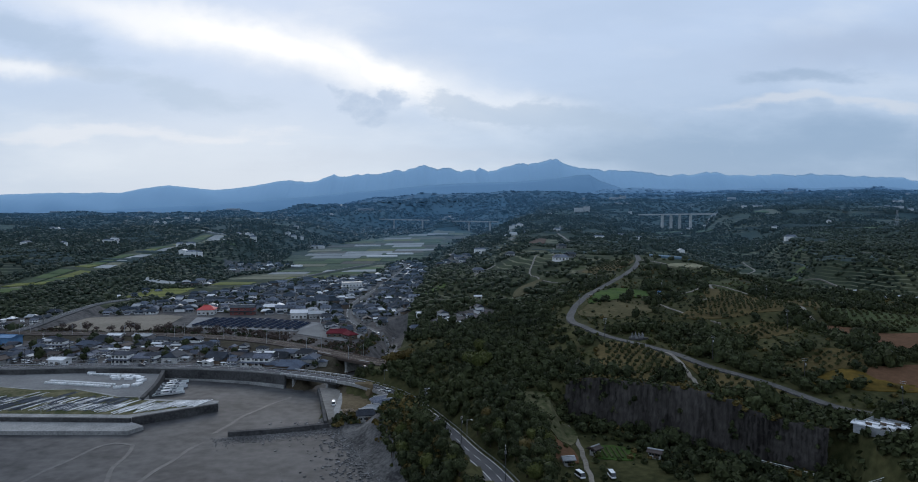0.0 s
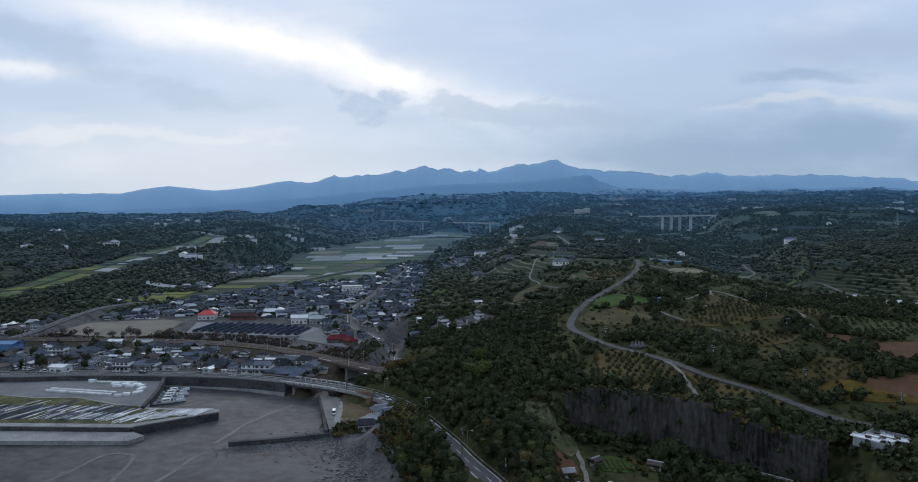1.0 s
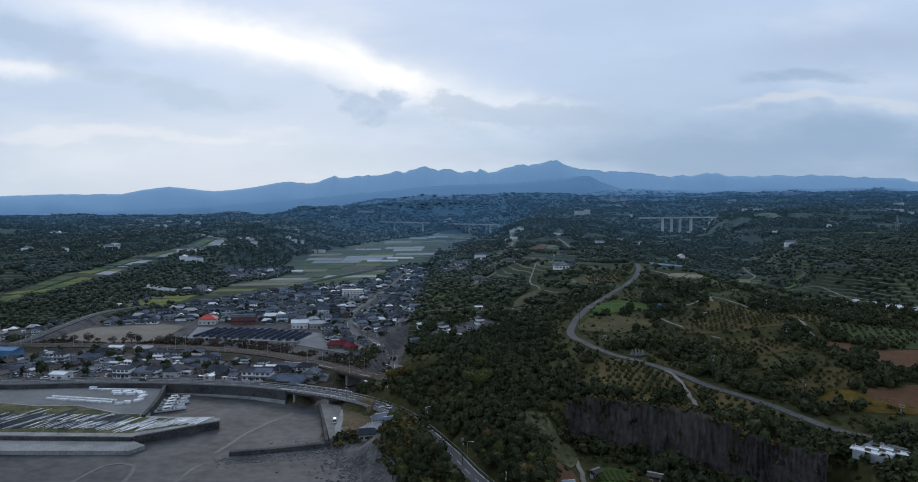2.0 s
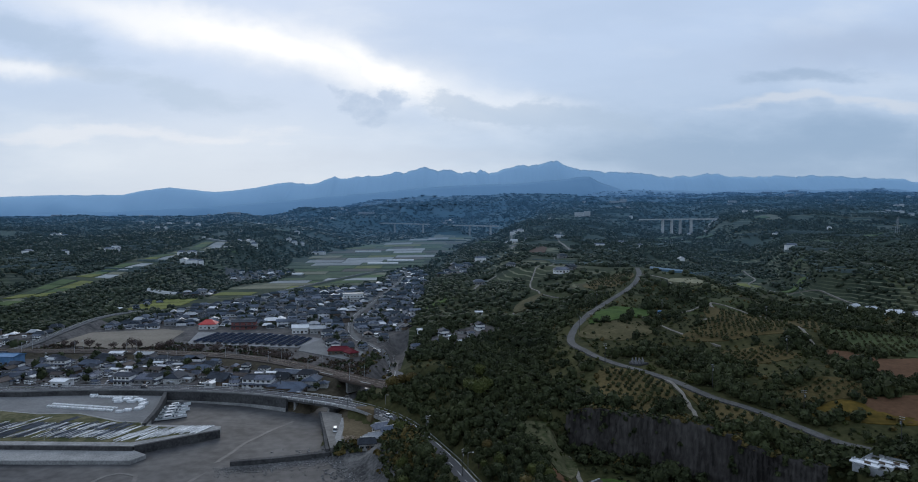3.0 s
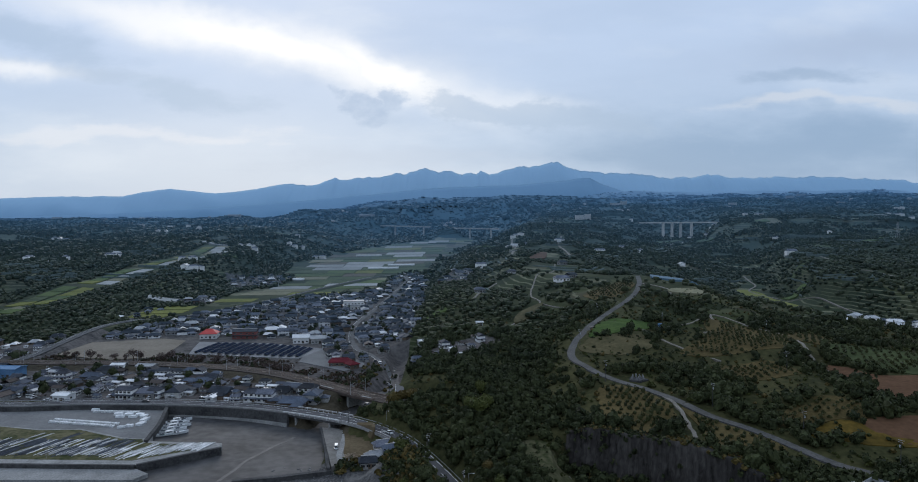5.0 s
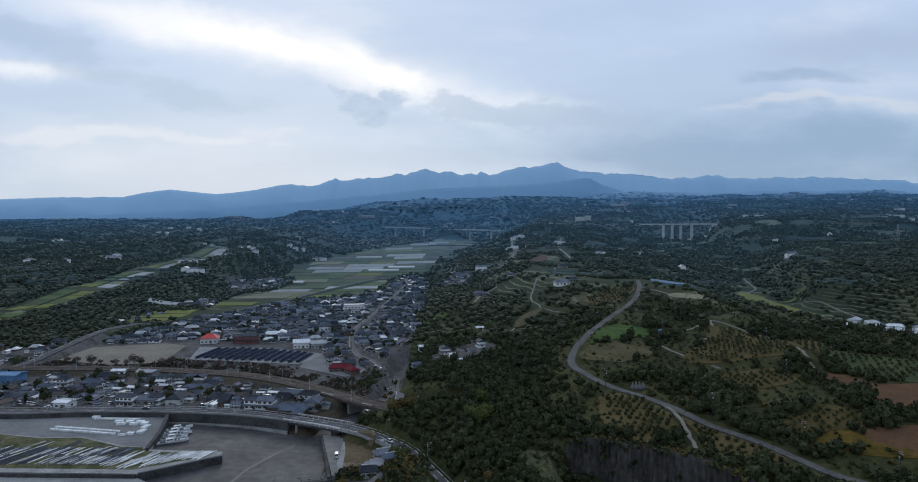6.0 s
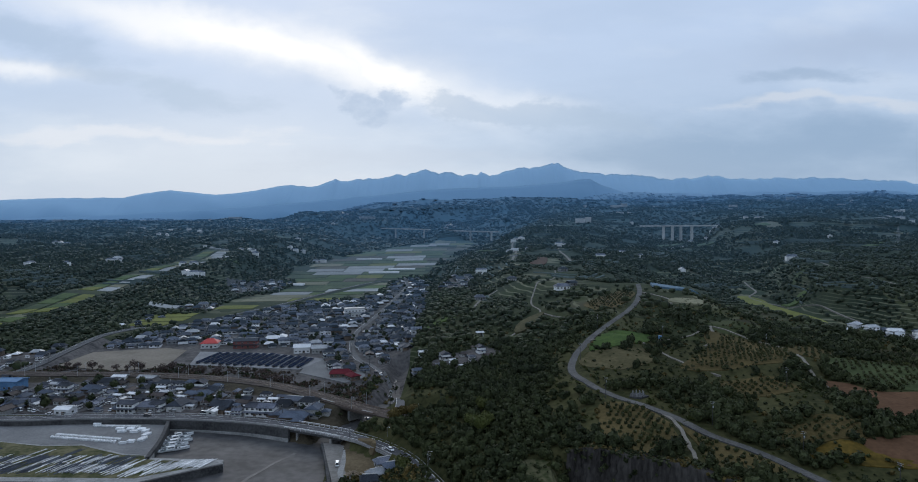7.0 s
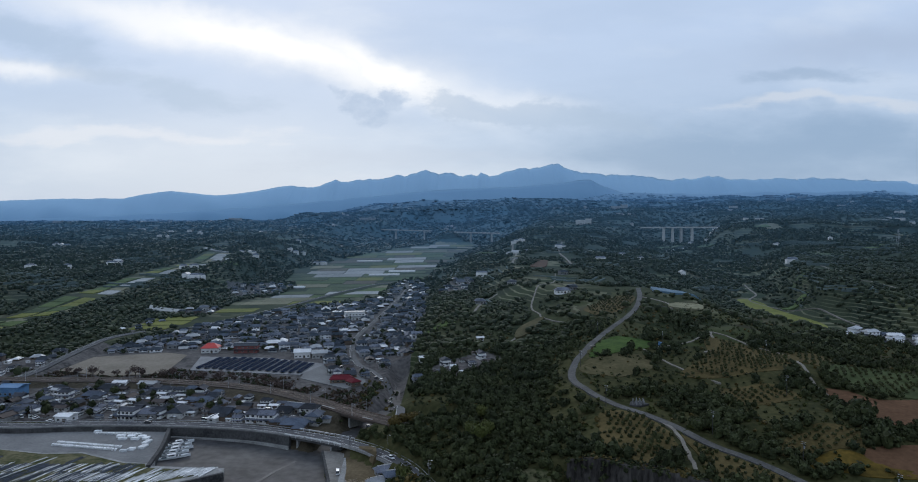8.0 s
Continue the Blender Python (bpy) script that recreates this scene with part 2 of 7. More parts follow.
def hill_ground():
    """Ground of the hill country: scrub, plots of different crops, and pale banks that follow the contours."""
    m = material("hill_ground", (0.020, 0.026, 0.011), (0.062, 0.066, 0.028), 0.95, 0.30, 0.03, 0.5, spec=0.03)
    N, L = m.node_tree.nodes, m.node_tree.links
    mixed = N["Principled BSDF"].inputs["Base Color"].links[0].from_node
    base = mixed.inputs[6].links[0].from_socket
    geo = N.new("ShaderNodeNewGeometry")
    sep = N.new("ShaderNodeSeparateXYZ")
    L.new(geo.outputs["Position"], sep.inputs[0])

    def noise(scale, detail=3):
        n = N.new("ShaderNodeTexNoise")
        n.inputs["Scale"].default_value, n.inputs["Detail"].default_value = scale, detail
        L.new(geo.outputs["Position"], n.inputs["Vector"])
        return n.outputs[0]

    def calc(op, a, b=0.0, clamp=False):
        n = N.new("ShaderNodeMath")
        n.operation, n.use_clamp = op, clamp
        for k, v in enumerate((a, b)):
            if isinstance(v, (int, float)):
                n.inputs[k].default_value = v
            else:
                L.new(v, n.inputs[k])
        return n.outputs[0]

    def rise(v, a, b):
        n = N.new("ShaderNodeMapRange")
        n.interpolation_type = "SMOOTHSTEP"
        L.new(v, n.inputs[0])
        n.inputs[1].default_value, n.inputs[2].default_value = a, b
        return n.outputs[0]

    def mix(f, a, b):
        n = N.new("ShaderNodeMix")
        n.data_type = "RGBA"
        L.new(f, n.inputs[0]), L.new(a, n.inputs[6])
        if isinstance(b, tuple):
            n.inputs[7].default_value = (*b, 1)
        else:
            L.new(b, n.inputs[7])
        return n.outputs[2]
    # plots
    cells = N.new("ShaderNodeTexVoronoi")
    cells.inputs["Scale"].default_value = 0.022
    L.new(geo.outputs["Position"], cells.inputs["Vector"])
    crop = N.new("ShaderNodeValToRGB")
    e = crop.color_ramp.elements
    for at, c in ((0.25, (0.040, 0.050, 0.018)), (0.45, (0.085, 0.092, 0.036)), (0.62, (0.050, 0.044, 0.026)), (0.80, (0.115, 0.105, 0.060))):
        e.new(at).color = (*c, 1)
    e[0].color, e[-1].color = (0.018, 0.024, 0.010, 1), (0.050, 0.064, 0.022, 1)
    split = N.new("ShaderNodeSeparateColor")
    L.new(cells.outputs["Color"], split.inputs[0])
    L.new(split.outputs[0], crop.inputs[0])
    color = mix(calc("MULTIPLY", rise(noise(0.007), 0.45, 0.58), 0.75), base, crop.outputs[0])
    # banks of the terraces
    level = calc("ADD", calc("DIVIDE", sep.outputs[2], 3.4), calc("MULTIPLY", noise(0.015), 3.0))
    line = rise(calc("FRACT", level), 0.70, 0.86)
    color = mix(calc("MULTIPLY", line, calc("MULTIPLY", rise(noise(0.007, 2), 0.44, 0.56), rise(sep.outputs[1], 380.0, 700.0))), color, (0.170, 0.168, 0.105))
    L.new(color, mixed.inputs[6])
    return m


M["hill_ground"] = hill_ground()

# ================= the land =================
# spines of the land: (x, y, height, half width of the flat top or floor)
SPINES = [
    # town valley and its fields
    [(-300, 380, 4, 250), (-200, 600, 5.5, 130), (-190, 800, 7.5, 130), (-190, 1050, 9.5, 135), (-190, 1300, 20, 140),
     (-150, 1500, 27, 105), (-75, 1800, 40, 85), (-95, 2180, 50, 110), (-60, 2700, 98, 20)],
    # main ridge with the orchards
    [(90, 120, 12, 20), (118, 235, 21.5, 14), (112, 300, 29, 28), (102, 368, 34, 40), (128, 428, 40, 26), (165, 505, 49, 16), (190, 630, 53, 16),
     (150, 690, 50, 16), (105, 760, 47, 22), (115, 985, 54, 28), (140, 1200, 62, 30), (200, 1411, 67, 30), (278, 1720, 97, 40), (420, 2050, 118, 50), (570, 2500, 153, 80)],
    # brow above the cut cliff
    [(66, 266, 26, 4), (86, 250, 28, 5), (98, 241, 26, 3)],
    # knoll of the growing sheds
    [(128, 205, 25, 8), (141, 211, 26, 8)],
    # its east shoulder
    [(150, 238, 25, 10), (172, 280, 34, 12), (178, 312, 35.5, 14), (184, 345, 36.5, 14), (182, 375, 41, 12), (188, 405, 40, 8)],
    # its east flank above the side valley
    [(252, 660, 32, 5), (247, 545, 36, 5), (268, 450, 33, 5)],
    # its west flank
    [(12, 205, 11, 4), (32, 268, 18, 6), (36, 330, 22, 4), (22, 430, 19, 4), (15, 540, 24.5, 6), (8, 600, 33, 8), (0, 814, 31, 8), (15, 1000, 38, 8), (60, 1300, 54, 8)],
    # east side valley
    [(620, 380, 10, 70), (420, 500, 13, 40), (352, 600, 16, 26), (340, 720, 14, 24), (362, 832, 14, 22), (390, 960, 20, 22), (405, 1050, 24, 18), (455, 1400, 48, 15), (540, 1680, 60, 12), (640, 2000, 95, 10)],
    # east ridge and plateau
    [(900, 450, 48, 60), (600, 700, 52, 40), (540, 943, 62, 40), (717, 1120, 77, 60), (700, 1330, 73, 50), (683, 1513, 99, 60), (900, 2000, 128, 100),
     (1300, 3000, 185, 200), (1830, 4044, 242, 300)],
    # its near spur
    [(470, 640, 40, 12), (452, 699, 48, 14), (432, 743, 52, 16), (460, 832, 57, 22), (530, 930, 61, 30)],
    # knoll between the valleys
    [(300, 1120, 52, 20), (310, 1187, 56, 25), (330, 1260, 58, 20)],
    # terraced fields of the west side
    [(-560, 520, 12, 20), (-470, 660, 13, 25), (-475, 823, 20, 28), (-465, 928, 32, 28), (-455, 1044, 43, 30), (-440, 1106, 44, 30), (-447, 1263, 53, 30), (-520, 1700, 75, 40)],
    # west hills
    [(-1200, 700, 52, 80), (-700, 900, 44, 60), (-640, 1000, 44, 40), (-720, 1350, 62, 60), (-851, 2567, 103, 120), (-1500, 3600, 98, 300)],
    [(-330, 2450, 105, 50), (-423, 2792, 138, 140), (200, 3300, 205, 200), (0, 4600, 205, 300)],
    [(-3600, 4800, 90, 300), (-1800, 4800, 105, 300)],
    [(2600, 1500, 120, 200), (3000, 3000, 190, 300), (3400, 4800, 285, 300), (1200, 4800, 275, 300)],
    [(-3500, 1200, 60, 300), (-2600, 2600, 75, 300)],
]


def near_spine(x, y, spine):
    """Distance beyond the flat of a spine, and the height along it."""
    best, high = np.full(x.shape, 1e9), np.zeros(x.shape)
    for (x0, y0, z0, r0), (x1, y1, z1, r1) in zip(spine, spine[1:]):
        dx, dy = x1 - x0, y1 - y0
        s = np.clip(((x - x0) * dx + (y - y0) * dy) / (dx * dx + dy * dy), 0, 1)
        d = np.hypot(x - x0 - s * dx, y - y0 - s * dy) - (r0 + s * (r1 - r0))
        high = np.where(d < best, z0 + s * (z1 - z0), high)
        best = np.minimum(best, d)
    return np.maximum(best, 0), high


def step(a, b, v):
    s = np.clip((v - a) / (b - a), 0, 1)
    return s * s * (3 - 2 * s)


def waves(x, y, size, seed):
    """Smooth rolling noise from a few crossed sines, about -1 to 1."""
    rnd, v = np.random.RandomState(seed), 0
    for k in range(7):
        a, q = rnd.rand() * 6.283, size * (0.6 + rnd.rand())
        v = v + np.sin((x * np.cos(a) + y * np.sin(a)) * 6.283 / q + rnd.rand() * 6.283)
    return v / 3.2


def side(x, y, x0, y0, x1, y1):
    """Distance to the left of a line."""
    n = np.hypot(x1 - x0, y1 - y0)
    return ((x1 - x0) * (y - y0) - (y1 - y0) * (x - x0)) / n


# the river under the two bridges
RIVER = [(-74, 338, 0.3, 7), (-66, 372, 0.3, 7), (-52, 402, 0.3, 6), (-44, 440, 0.3, 4), (-46, 520, 0.3, 3)]

# the shore: x of the land's edge at each y
SHORE_Y = [-2000, 0, 120, 215, 235, 262, 283, 300, 337, 352, 399, 400]
SHORE_X = [500, 60, 10, -18, -28, -39, -49, -58, -63, -68, -68, -9000]


def height(x, y):
    x, y = np.asarray(x, float), np.asarray(y, float)
    top, tot = np.zeros(np.broadcast(x, y).shape), np.zeros(np.broadcast(x, y).shape)
    x, y = x + top, y + top
    for spine in SPINES:
        d, z = near_spine(x, y, spine)
        w = 1 / (d + 12) ** 3
        top, tot = top + w * z, tot + w
    h = top / tot
    flat = near_spine(x, y, SPINES[0])[0]
    rough = step(30, 150, flat)
    far = step(500, 1600, y)
    h = h + rough * (waves(x, y, 140, 3) * 2.0 + far * waves(x, y, 420, 4) * 7 + far * waves(x, y, 160, 5) * 3)
    h = np.maximum(h, np.interp(y, [1100, 1300, 1800, 2300, 3000], [0, 16, 37, 54, 105]))
    h = h + 34 * np.exp(-((x + 35) / 45) ** 2 - ((y - 2090) / 60) ** 2)
    # the cut cliff and the shelf below it
    inside = np.minimum(-side(x, y, 44, 274, 116, 212), 119 - x)
    shelf = 9 + waves(x, y, 60, 6) * 0.6
    cut = step(-5, -2, inside) * step(-8, 0, side(x, y, 30, 190, 44, 276) * -1)
    h = h * (1 - cut) + np.minimum(h, shelf) * cut
    # sea and mud flats
    land_x = np.interp(y, SHORE_Y, SHORE_X)
    shore = x - land_x
    shore = np.maximum(shore, np.where(x < -60, y - WALL_Y(x) - 4.5, -1e9))
    h = np.where(shore > -5, np.minimum(h, np.clip((shore + 5) * 0.45, 0, 2.5) + np.maximum(shore - 3, 0) * 0.8), 0)
    h = np.where(h < 0.8, h * 2 - 0.8, h)
    # low ground between the shore and the coast road
    road_x = np.interp(y, [170, 214, 239, 263, 283, 297, 315, 332, 343], [24, 12, 3, -5, -13, -19, -28, -42, -55])
    h = np.where((y > 190) & (y < 343) & (x > road_x), np.minimum(h, 7.2 + np.maximum(x - road_x - 4, 0) * 0.62), h)
    h = np.where((y > 278) & (y < 350) & (x < road_x - 7) & (x > -90), np.minimum(h, 2.9), h)
    # the river mouth
    d, z = near_spine(x, y, RIVER)
    h = np.minimum(h, -0.4 + np.maximum(d, 0) * 1.2)
    return h


def WALL_Y(x):
    """The sea wall along the town."""
    return np.interp(x, [-900, -420, -330, -260, -214, -164, -121, -95, -70], [540, 413, 389, 374, 377, 376, 368, 358, 345])


# ================= building helpers =================
def mesh_of(name, verts, faces, mats=(), index=None, smooth=False):
    """A mesh from arrays of vertices and of equal-sided faces."""
    me = bpy.data.meshes.new(name)
    verts, faces = np.asarray(verts, np.float32), np.asarray(faces, np.int32)
    n, k = faces.shape
    me.vertices.add(len(verts))
    me.vertices.foreach_set("co", verts.ravel())
    me.loops.add(n * k)
    me.loops.foreach_set("vertex_index", faces.ravel())
    me.polygons.add(n)
    me.polygons.foreach_set("loop_start", np.arange(0, n * k, k, dtype=np.int32))
    for m in mats:
        me.materials.append(m)
    if index is not None:
        me.polygons.foreach_set("material_index", np.asarray(index, np.int32))
    me.polygons.foreach_set("use_smooth", np.full(n, smooth, bool))
    me.update(calc_edges=True)
    me.validate()
    return me


def part(name, bm, mat, parent=None, label=""):
    """Links a bmesh as one mesh object under a thing or a part."""
    me = bpy.data.meshes.new(name)
    bm.to_mesh(me)
    bm.free()
    for m in (mat if isinstance(mat, (list, tuple)) else [mat]):
        me.materials.append(m)
    ob = new(name, me)
    ob.parent = parent
    if label:
        ob["label"] = label
    return ob


def box(bm, x0, y0, z0, x1, y1, z1, mat=0, m=None):
    """Adds a box."""
    v = [bm.verts.new((x, y, z)) for z in (z0, z1) for x, y in ((x0, y0), (x1, y0), (x1, y1), (x0, y1))]
    if m is not None:
        for q in v:
            q.co = m @ q.co
    for f in ((3, 2, 1, 0), (4, 5, 6, 7), (0, 1, 5, 4), (1, 2, 6, 5), (2, 3, 7, 6), (3, 0, 4, 7)):
        bm.faces.new([v[i] for i in f]).material_index = mat


def tube(bm, a, b, r0, r1=None, n=6):
    """Adds a tapered rod from a to b."""
    a, b = Vector(a), Vector(b)
    r1 = r0 if r1 is None else r1
    q = (b - a).to_track_quat("Z", "Y")
    rings = []
    for p, r in ((a, r0), (b, r1)):
        rings.append([bm.verts.new(p + q @ Vector((r * math.cos(6.2832 * i / n), r * math.sin(6.2832 * i / n), 0))) for i in range(n)])
    for i in range(n):
        bm.faces.new((rings[0][i], rings[0][(i + 1) % n], rings[1][(i + 1) % n], rings[1][i]))
    bm.faces.new(rings[0][::-1]), bm.faces.new(rings[1])


def prism(bm, points, z0, z1, mat=0):
    """Adds an upright prism over a polygon."""
    a = sum(p[0] * q[1] - q[0] * p[1] for p, q in zip(points, points[1:] + points[:1]))
    if a < 0:
        points = points[::-1]
    low, top = [bm.verts.new((x, y, z0)) for x, y in points], [bm.verts.new((x, y, z1)) for x, y in points]
    n = len(points)
    for i in range(n):
        bm.faces.new((low[i], low[(i + 1) % n], top[(i + 1) % n], top[i])).material_index = mat
    bm.faces.new(top).material_index = mat
    bm.faces.new(low[::-1]).material_index = mat


def H(x, y):
    return float(height(x, y))


def thing(name, x=0.0, y=0.0, z=0.0, turn=0.0, label="", category="", group="", kind=""):
    ob = new(name)
    ob.matrix_basis = pose(x, y, z, 0, 0, turn)
    return tagged(ob, label, category, group, kind)


def smooth_line(points, gap=4.0):
    """A polyline rounded through its points and cut at even gaps."""
    p = [np.array(q, float) for q in points]
    p = [2 * p[0] - p[1]] + p + [2 * p[-1] - p[-2]]
    out = []
    for a, b, c, d in zip(p, p[1:], p[2:], p[3:]):
        n = max(2, int(np.linalg.norm(c - b) / gap))
        for i in range(n):
            s = i / n
            out.append(0.5 * ((2 * b) + (c - a) * s + (2 * a - 5 * b + 4 * c - d) * s * s + (3 * b - a - 3 * c + d) * s ** 3))
    out.append(p[-2])
    return np.array(out)


def offsets(line, d):
    """The line shifted sideways (to its left) by d."""
    t = np.gradient(line[:, :2], axis=0)
    t /= np.linalg.norm(t, axis=1)[:, None] + 1e-9
    out = line.copy()
    out[:, 0] -= t[:, 1] * d
    out[:, 1] += t[:, 0] * d
    return out


def ribbon(bm, line, left, right, z0, z1, mat=0):
    """A bar along a line between two side offsets, from z0 to z1 above the line's own height."""
    a, b = offsets(line, left), offsets(line, right)
    rows = []
    for p, q in zip(a, b):
        rows.append([bm.verts.new((p[0], p[1], p[2] + z1)), bm.verts.new((q[0], q[1], q[2] + z1)),
                     bm.verts.new((q[0], q[1], q[2] + z0)), bm.verts.new((p[0], p[1], p[2] + z0))])
    for r, s in zip(rows, rows[1:]):
        for i in range(4):
            bm.faces.new((r[i], r[(i + 1) % 4], s[(i + 1) % 4], s[i])).material_index = mat
    bm.faces.new(rows[0][::-1]).material_index = mat
    bm.faces.new(rows[-1]).material_index = mat
    bmesh.ops.recalc_face_normals(bm, faces=bm.faces)


def lifted(points, dz=0.0, gap=4.0):
    """A smooth line laid on the ground."""
    line = smooth_line(points, gap)
    if line.shape[1] == 2:
        z = height(line[:, 0], line[:, 1])
        k = np.ones(5) / 5
        z = np.convolve(np.pad(z, 2, mode="edge"), k, "valid")
        line = np.column_stack([line, z + dz])
    return line


def in_poly(x, y, poly):
    """Which of the points lie in the polygon."""
    inside = np.zeros(np.shape(x), bool)
    for (x0, y0), (x1, y1) in zip(poly, poly[1:] + poly[:1]):
        c = (y0 > y) != (y1 > y)
        inside ^= c & (x < (x1 - x0) * (y - y0) / ((y1 - y0) or 1e-9) + x0)
    return inside


def off_line(x, y, pts):
    """Distance to a polyline."""
    best = np.full(np.shape(x), 1e9)
    for (x0, y0), (x1, y1) in zip(pts, pts[1:]):
        dx, dy = x1 - x0, y1 - y0
        s = np.clip(((x - x0) * dx + (y - y0) * dy) / (dx * dx + dy * dy), 0, 1)
        best = np.minimum(best, np.hypot(x - x0 - s * dx, y - y0 - s * dy))
    return best


# ================= the plan =================
COAST_ROAD = [(-520, 447, 5.5), (-420, 420, 5.5), (-330, 396, 5.5), (-260, 381, 5.5), (-214, 384, 5.5), (-164, 383, 5.5), (-121, 375, 6), (-95, 365, 6.5),
              (-70, 352, 7), (-55, 343, 7), (-42, 332, 7), (-28, 315, 7), (-18, 295, 7), (-5, 263, 7.2), (3, 239, 7.5), (12, 214, 8), (24, 170, 8), (40, 110, 8)]
RAIL = [(-560, 500, 7), (-400, 487, 7), (-334, 486, 7), (-291, 484, 7), (-248, 483, 7), (-203, 476, 7.3), (-157, 463, 7.6), (-119, 443, 8),
        (-82, 412, 8.5), (-57, 389, 8.8), (-35, 372, 9), (-10, 352, 9)]
BYPASS = [(-330, 470, 5), (-322, 505, 7), (-323, 539, 9), (-329, 593, 10), (-334, 640, 9), (-322, 680, 8), (-290, 705, 7.6), (-262, 765, 8.4), (-220, 880, 9.5),
          (-191, 985, 10.8), (-165, 1060, 12), (-138, 1112, 13.5), (-91, 1140, 15)]
TOWN_ROAD = [(-34, 368), (-36, 397), (-43, 440), (-64, 505), (-84, 543), (-97, 600), (-102, 670), (-95, 780), (-90, 900), (-85, 1050), (-91, 1140)]
RIDGE_ROAD = [(140, 221), (136, 229), (130, 240), (124, 250), (114, 264.5), (104, 276.5), (95, 297), (86, 314), (75, 328), (65, 352), (62, 375), (67, 400), (78, 422),
              (104, 480), (135, 530), (158, 598), (178, 680)]
PATHS = [
    [(90, 309), (93, 290), (92, 273), (88, 250)],
    [(22, 500), (38, 532), (57, 580), (70, 594), (68, 640), (70, 672), (75, 695), (90, 760), (110, 800), (120, 860)],
    [(70, 594), (80, 570), (86, 560)],
    [(113, 426), (120, 400), (128, 380), (136, 366), (140, 362)],
    [(82, 430), (113, 426), (150, 440), (171, 463), (186, 425), (196, 402)],
    [(171, 463), (160, 425), (150, 415)],
    [(196, 402), (190, 372), (183, 340), (190, 305), (206, 292)],
    [(160, 598), (172, 560), (168, 540)],
    [(42, 262), (43, 240), (42, 222), (41, 205), (38, 180)],
    [(42, 773), (25, 737), (10, 625)],
    [(469, 886), (466, 840), (474, 800)], [(440, 785), (458, 744), (460, 706)],
    [(216, 1453), (168, 1167), (167, 1077), (160, 977)],
    [(412, 985), (391, 898), (364, 852), (378, 800), (385, 713), (390, 655)],
    [(127, 1588), (107, 1405), (95, 1169), (77, 1022)], [(195, 1464), (222, 1450), (247, 1439)],
]
TOWN_SOUTH = [(-430, 428), (-300, 394), (-262, 390), (-165, 391), (-118, 382), (-92, 374), (-78, 386), (-82, 402), (-112, 432), (-160, 448), (-205, 462), (-250, 470), (-340, 472), (-430, 474)]
TOWN_NORTH = [(-318, 600), (-300, 580), (-235, 604), (-140, 582), (-112, 556), (-95, 500), (-62, 470), (-45, 500), (-38, 570), (-42, 640), (-40, 800), (-48, 900),
              (-52, 1060), (-70, 1150), (-100, 1160), (-112, 1060), (-105, 960), (-150, 890), (-205, 850), (-250, 770), (-290, 690)]
VILLAGES = [
    [(-352, 690), (-335, 690), (-330, 760), (-352, 770)], [(-345, 800), (-300, 815), (-300, 860), (-345, 850)],
    [(-330, 985), (-275, 1000), (-270, 1100), (-330, 1140), (-370, 1060)],
    [(335, 600), (348, 550), (352, 500), (430, 470), (440, 560), (385, 600)],
    [(-32, 445), (0, 440), (30, 480), (18, 500), (-15, 480)],
    [(-420, 492), (-340, 494), (-335, 540), (-345, 580), (-420, 560)],
    [(-25, 840), (10, 830), (15, 950), (-20, 960)],
]
SPORTS = [(-312, 520), (-312, 571), (-238, 596), (-226, 512), (-260, 500)]
SOLAR = [(-210, 520), (-221, 571), (-160, 565), (-109, 541), (-121, 503)]
PADDIES = [(-345, 700), (-290, 715), (-255, 790), (-205, 868), (-172, 905), (-118, 970), (-120, 1080), (-100, 1170), (-62, 1180), (-42, 1450), (0, 1650), (40, 1850), (40, 2040), (-60, 2040), (-130, 1900), (-220, 1700),
           (-275, 1550), (-318, 1300), (-300, 1150), (-265, 1110), (-268, 990), (-305, 940), (-300, 790), (-335, 780)]
TERRACES = [(-520, 600), (-475, 680), (-478, 823), (-474, 930), (-463, 1020), (-448, 1110), (-448, 1200), (-462, 1300)]
GREEN_FIELD = [(78, 406), (98, 452), (112, 452), (126, 438), (117, 424)]
BROWN_FIELD = [(70, 383), (74, 402), (112, 408), (110, 385), (88, 372)]
RED_SOIL = [(185, 346), (180.5, 318), (179, 292), (195, 287), (240, 296), (232, 318), (202, 325), (196, 340)]
RED_SOIL_2 = [(158, 264), (181, 266), (200, 262), (190, 242), (168, 244), (160, 248)]
YELLOW_GRASS = [(134, 258), (142, 265), (151, 266), (157, 261), (162, 251), (172, 247), (168, 243), (150, 247)]
GREEN_EAST = [(205, 387), (220, 381), (250, 369), (268, 345), (225, 322), (207, 334), (198, 350)]
YELLOW_EAST = [(347, 853), (375, 845), (364, 755), (366, 685), (346, 640), (334, 650), (338, 735)]
ORCHARDS = [
    [(66, 318), (84, 311), (90, 284), (86, 268), (70, 260), (60, 285)],
    [(94.5, 288), (101, 274), (111, 262), (121, 248), (112, 239), (92, 243), (95, 268)],
    [(122, 372), (150, 410), (163, 448), (192, 403), (182, 372), (166, 366)],
    [(108, 590), (150, 625), (152, 590), (125, 535), (108, 545)],
    [(128, 268), (141, 287), (154, 288), (166, 279), (163, 266), (149, 267), (136, 266)],
    [(128, 350), (160, 352), (165, 325), (135, 325)],
    [(190, 400), (215, 420), (225, 395), (200, 375)],
    [(205, 386), (220, 380), (250, 368), (266, 345), (225, 323), (208, 335), (199, 350)],
]
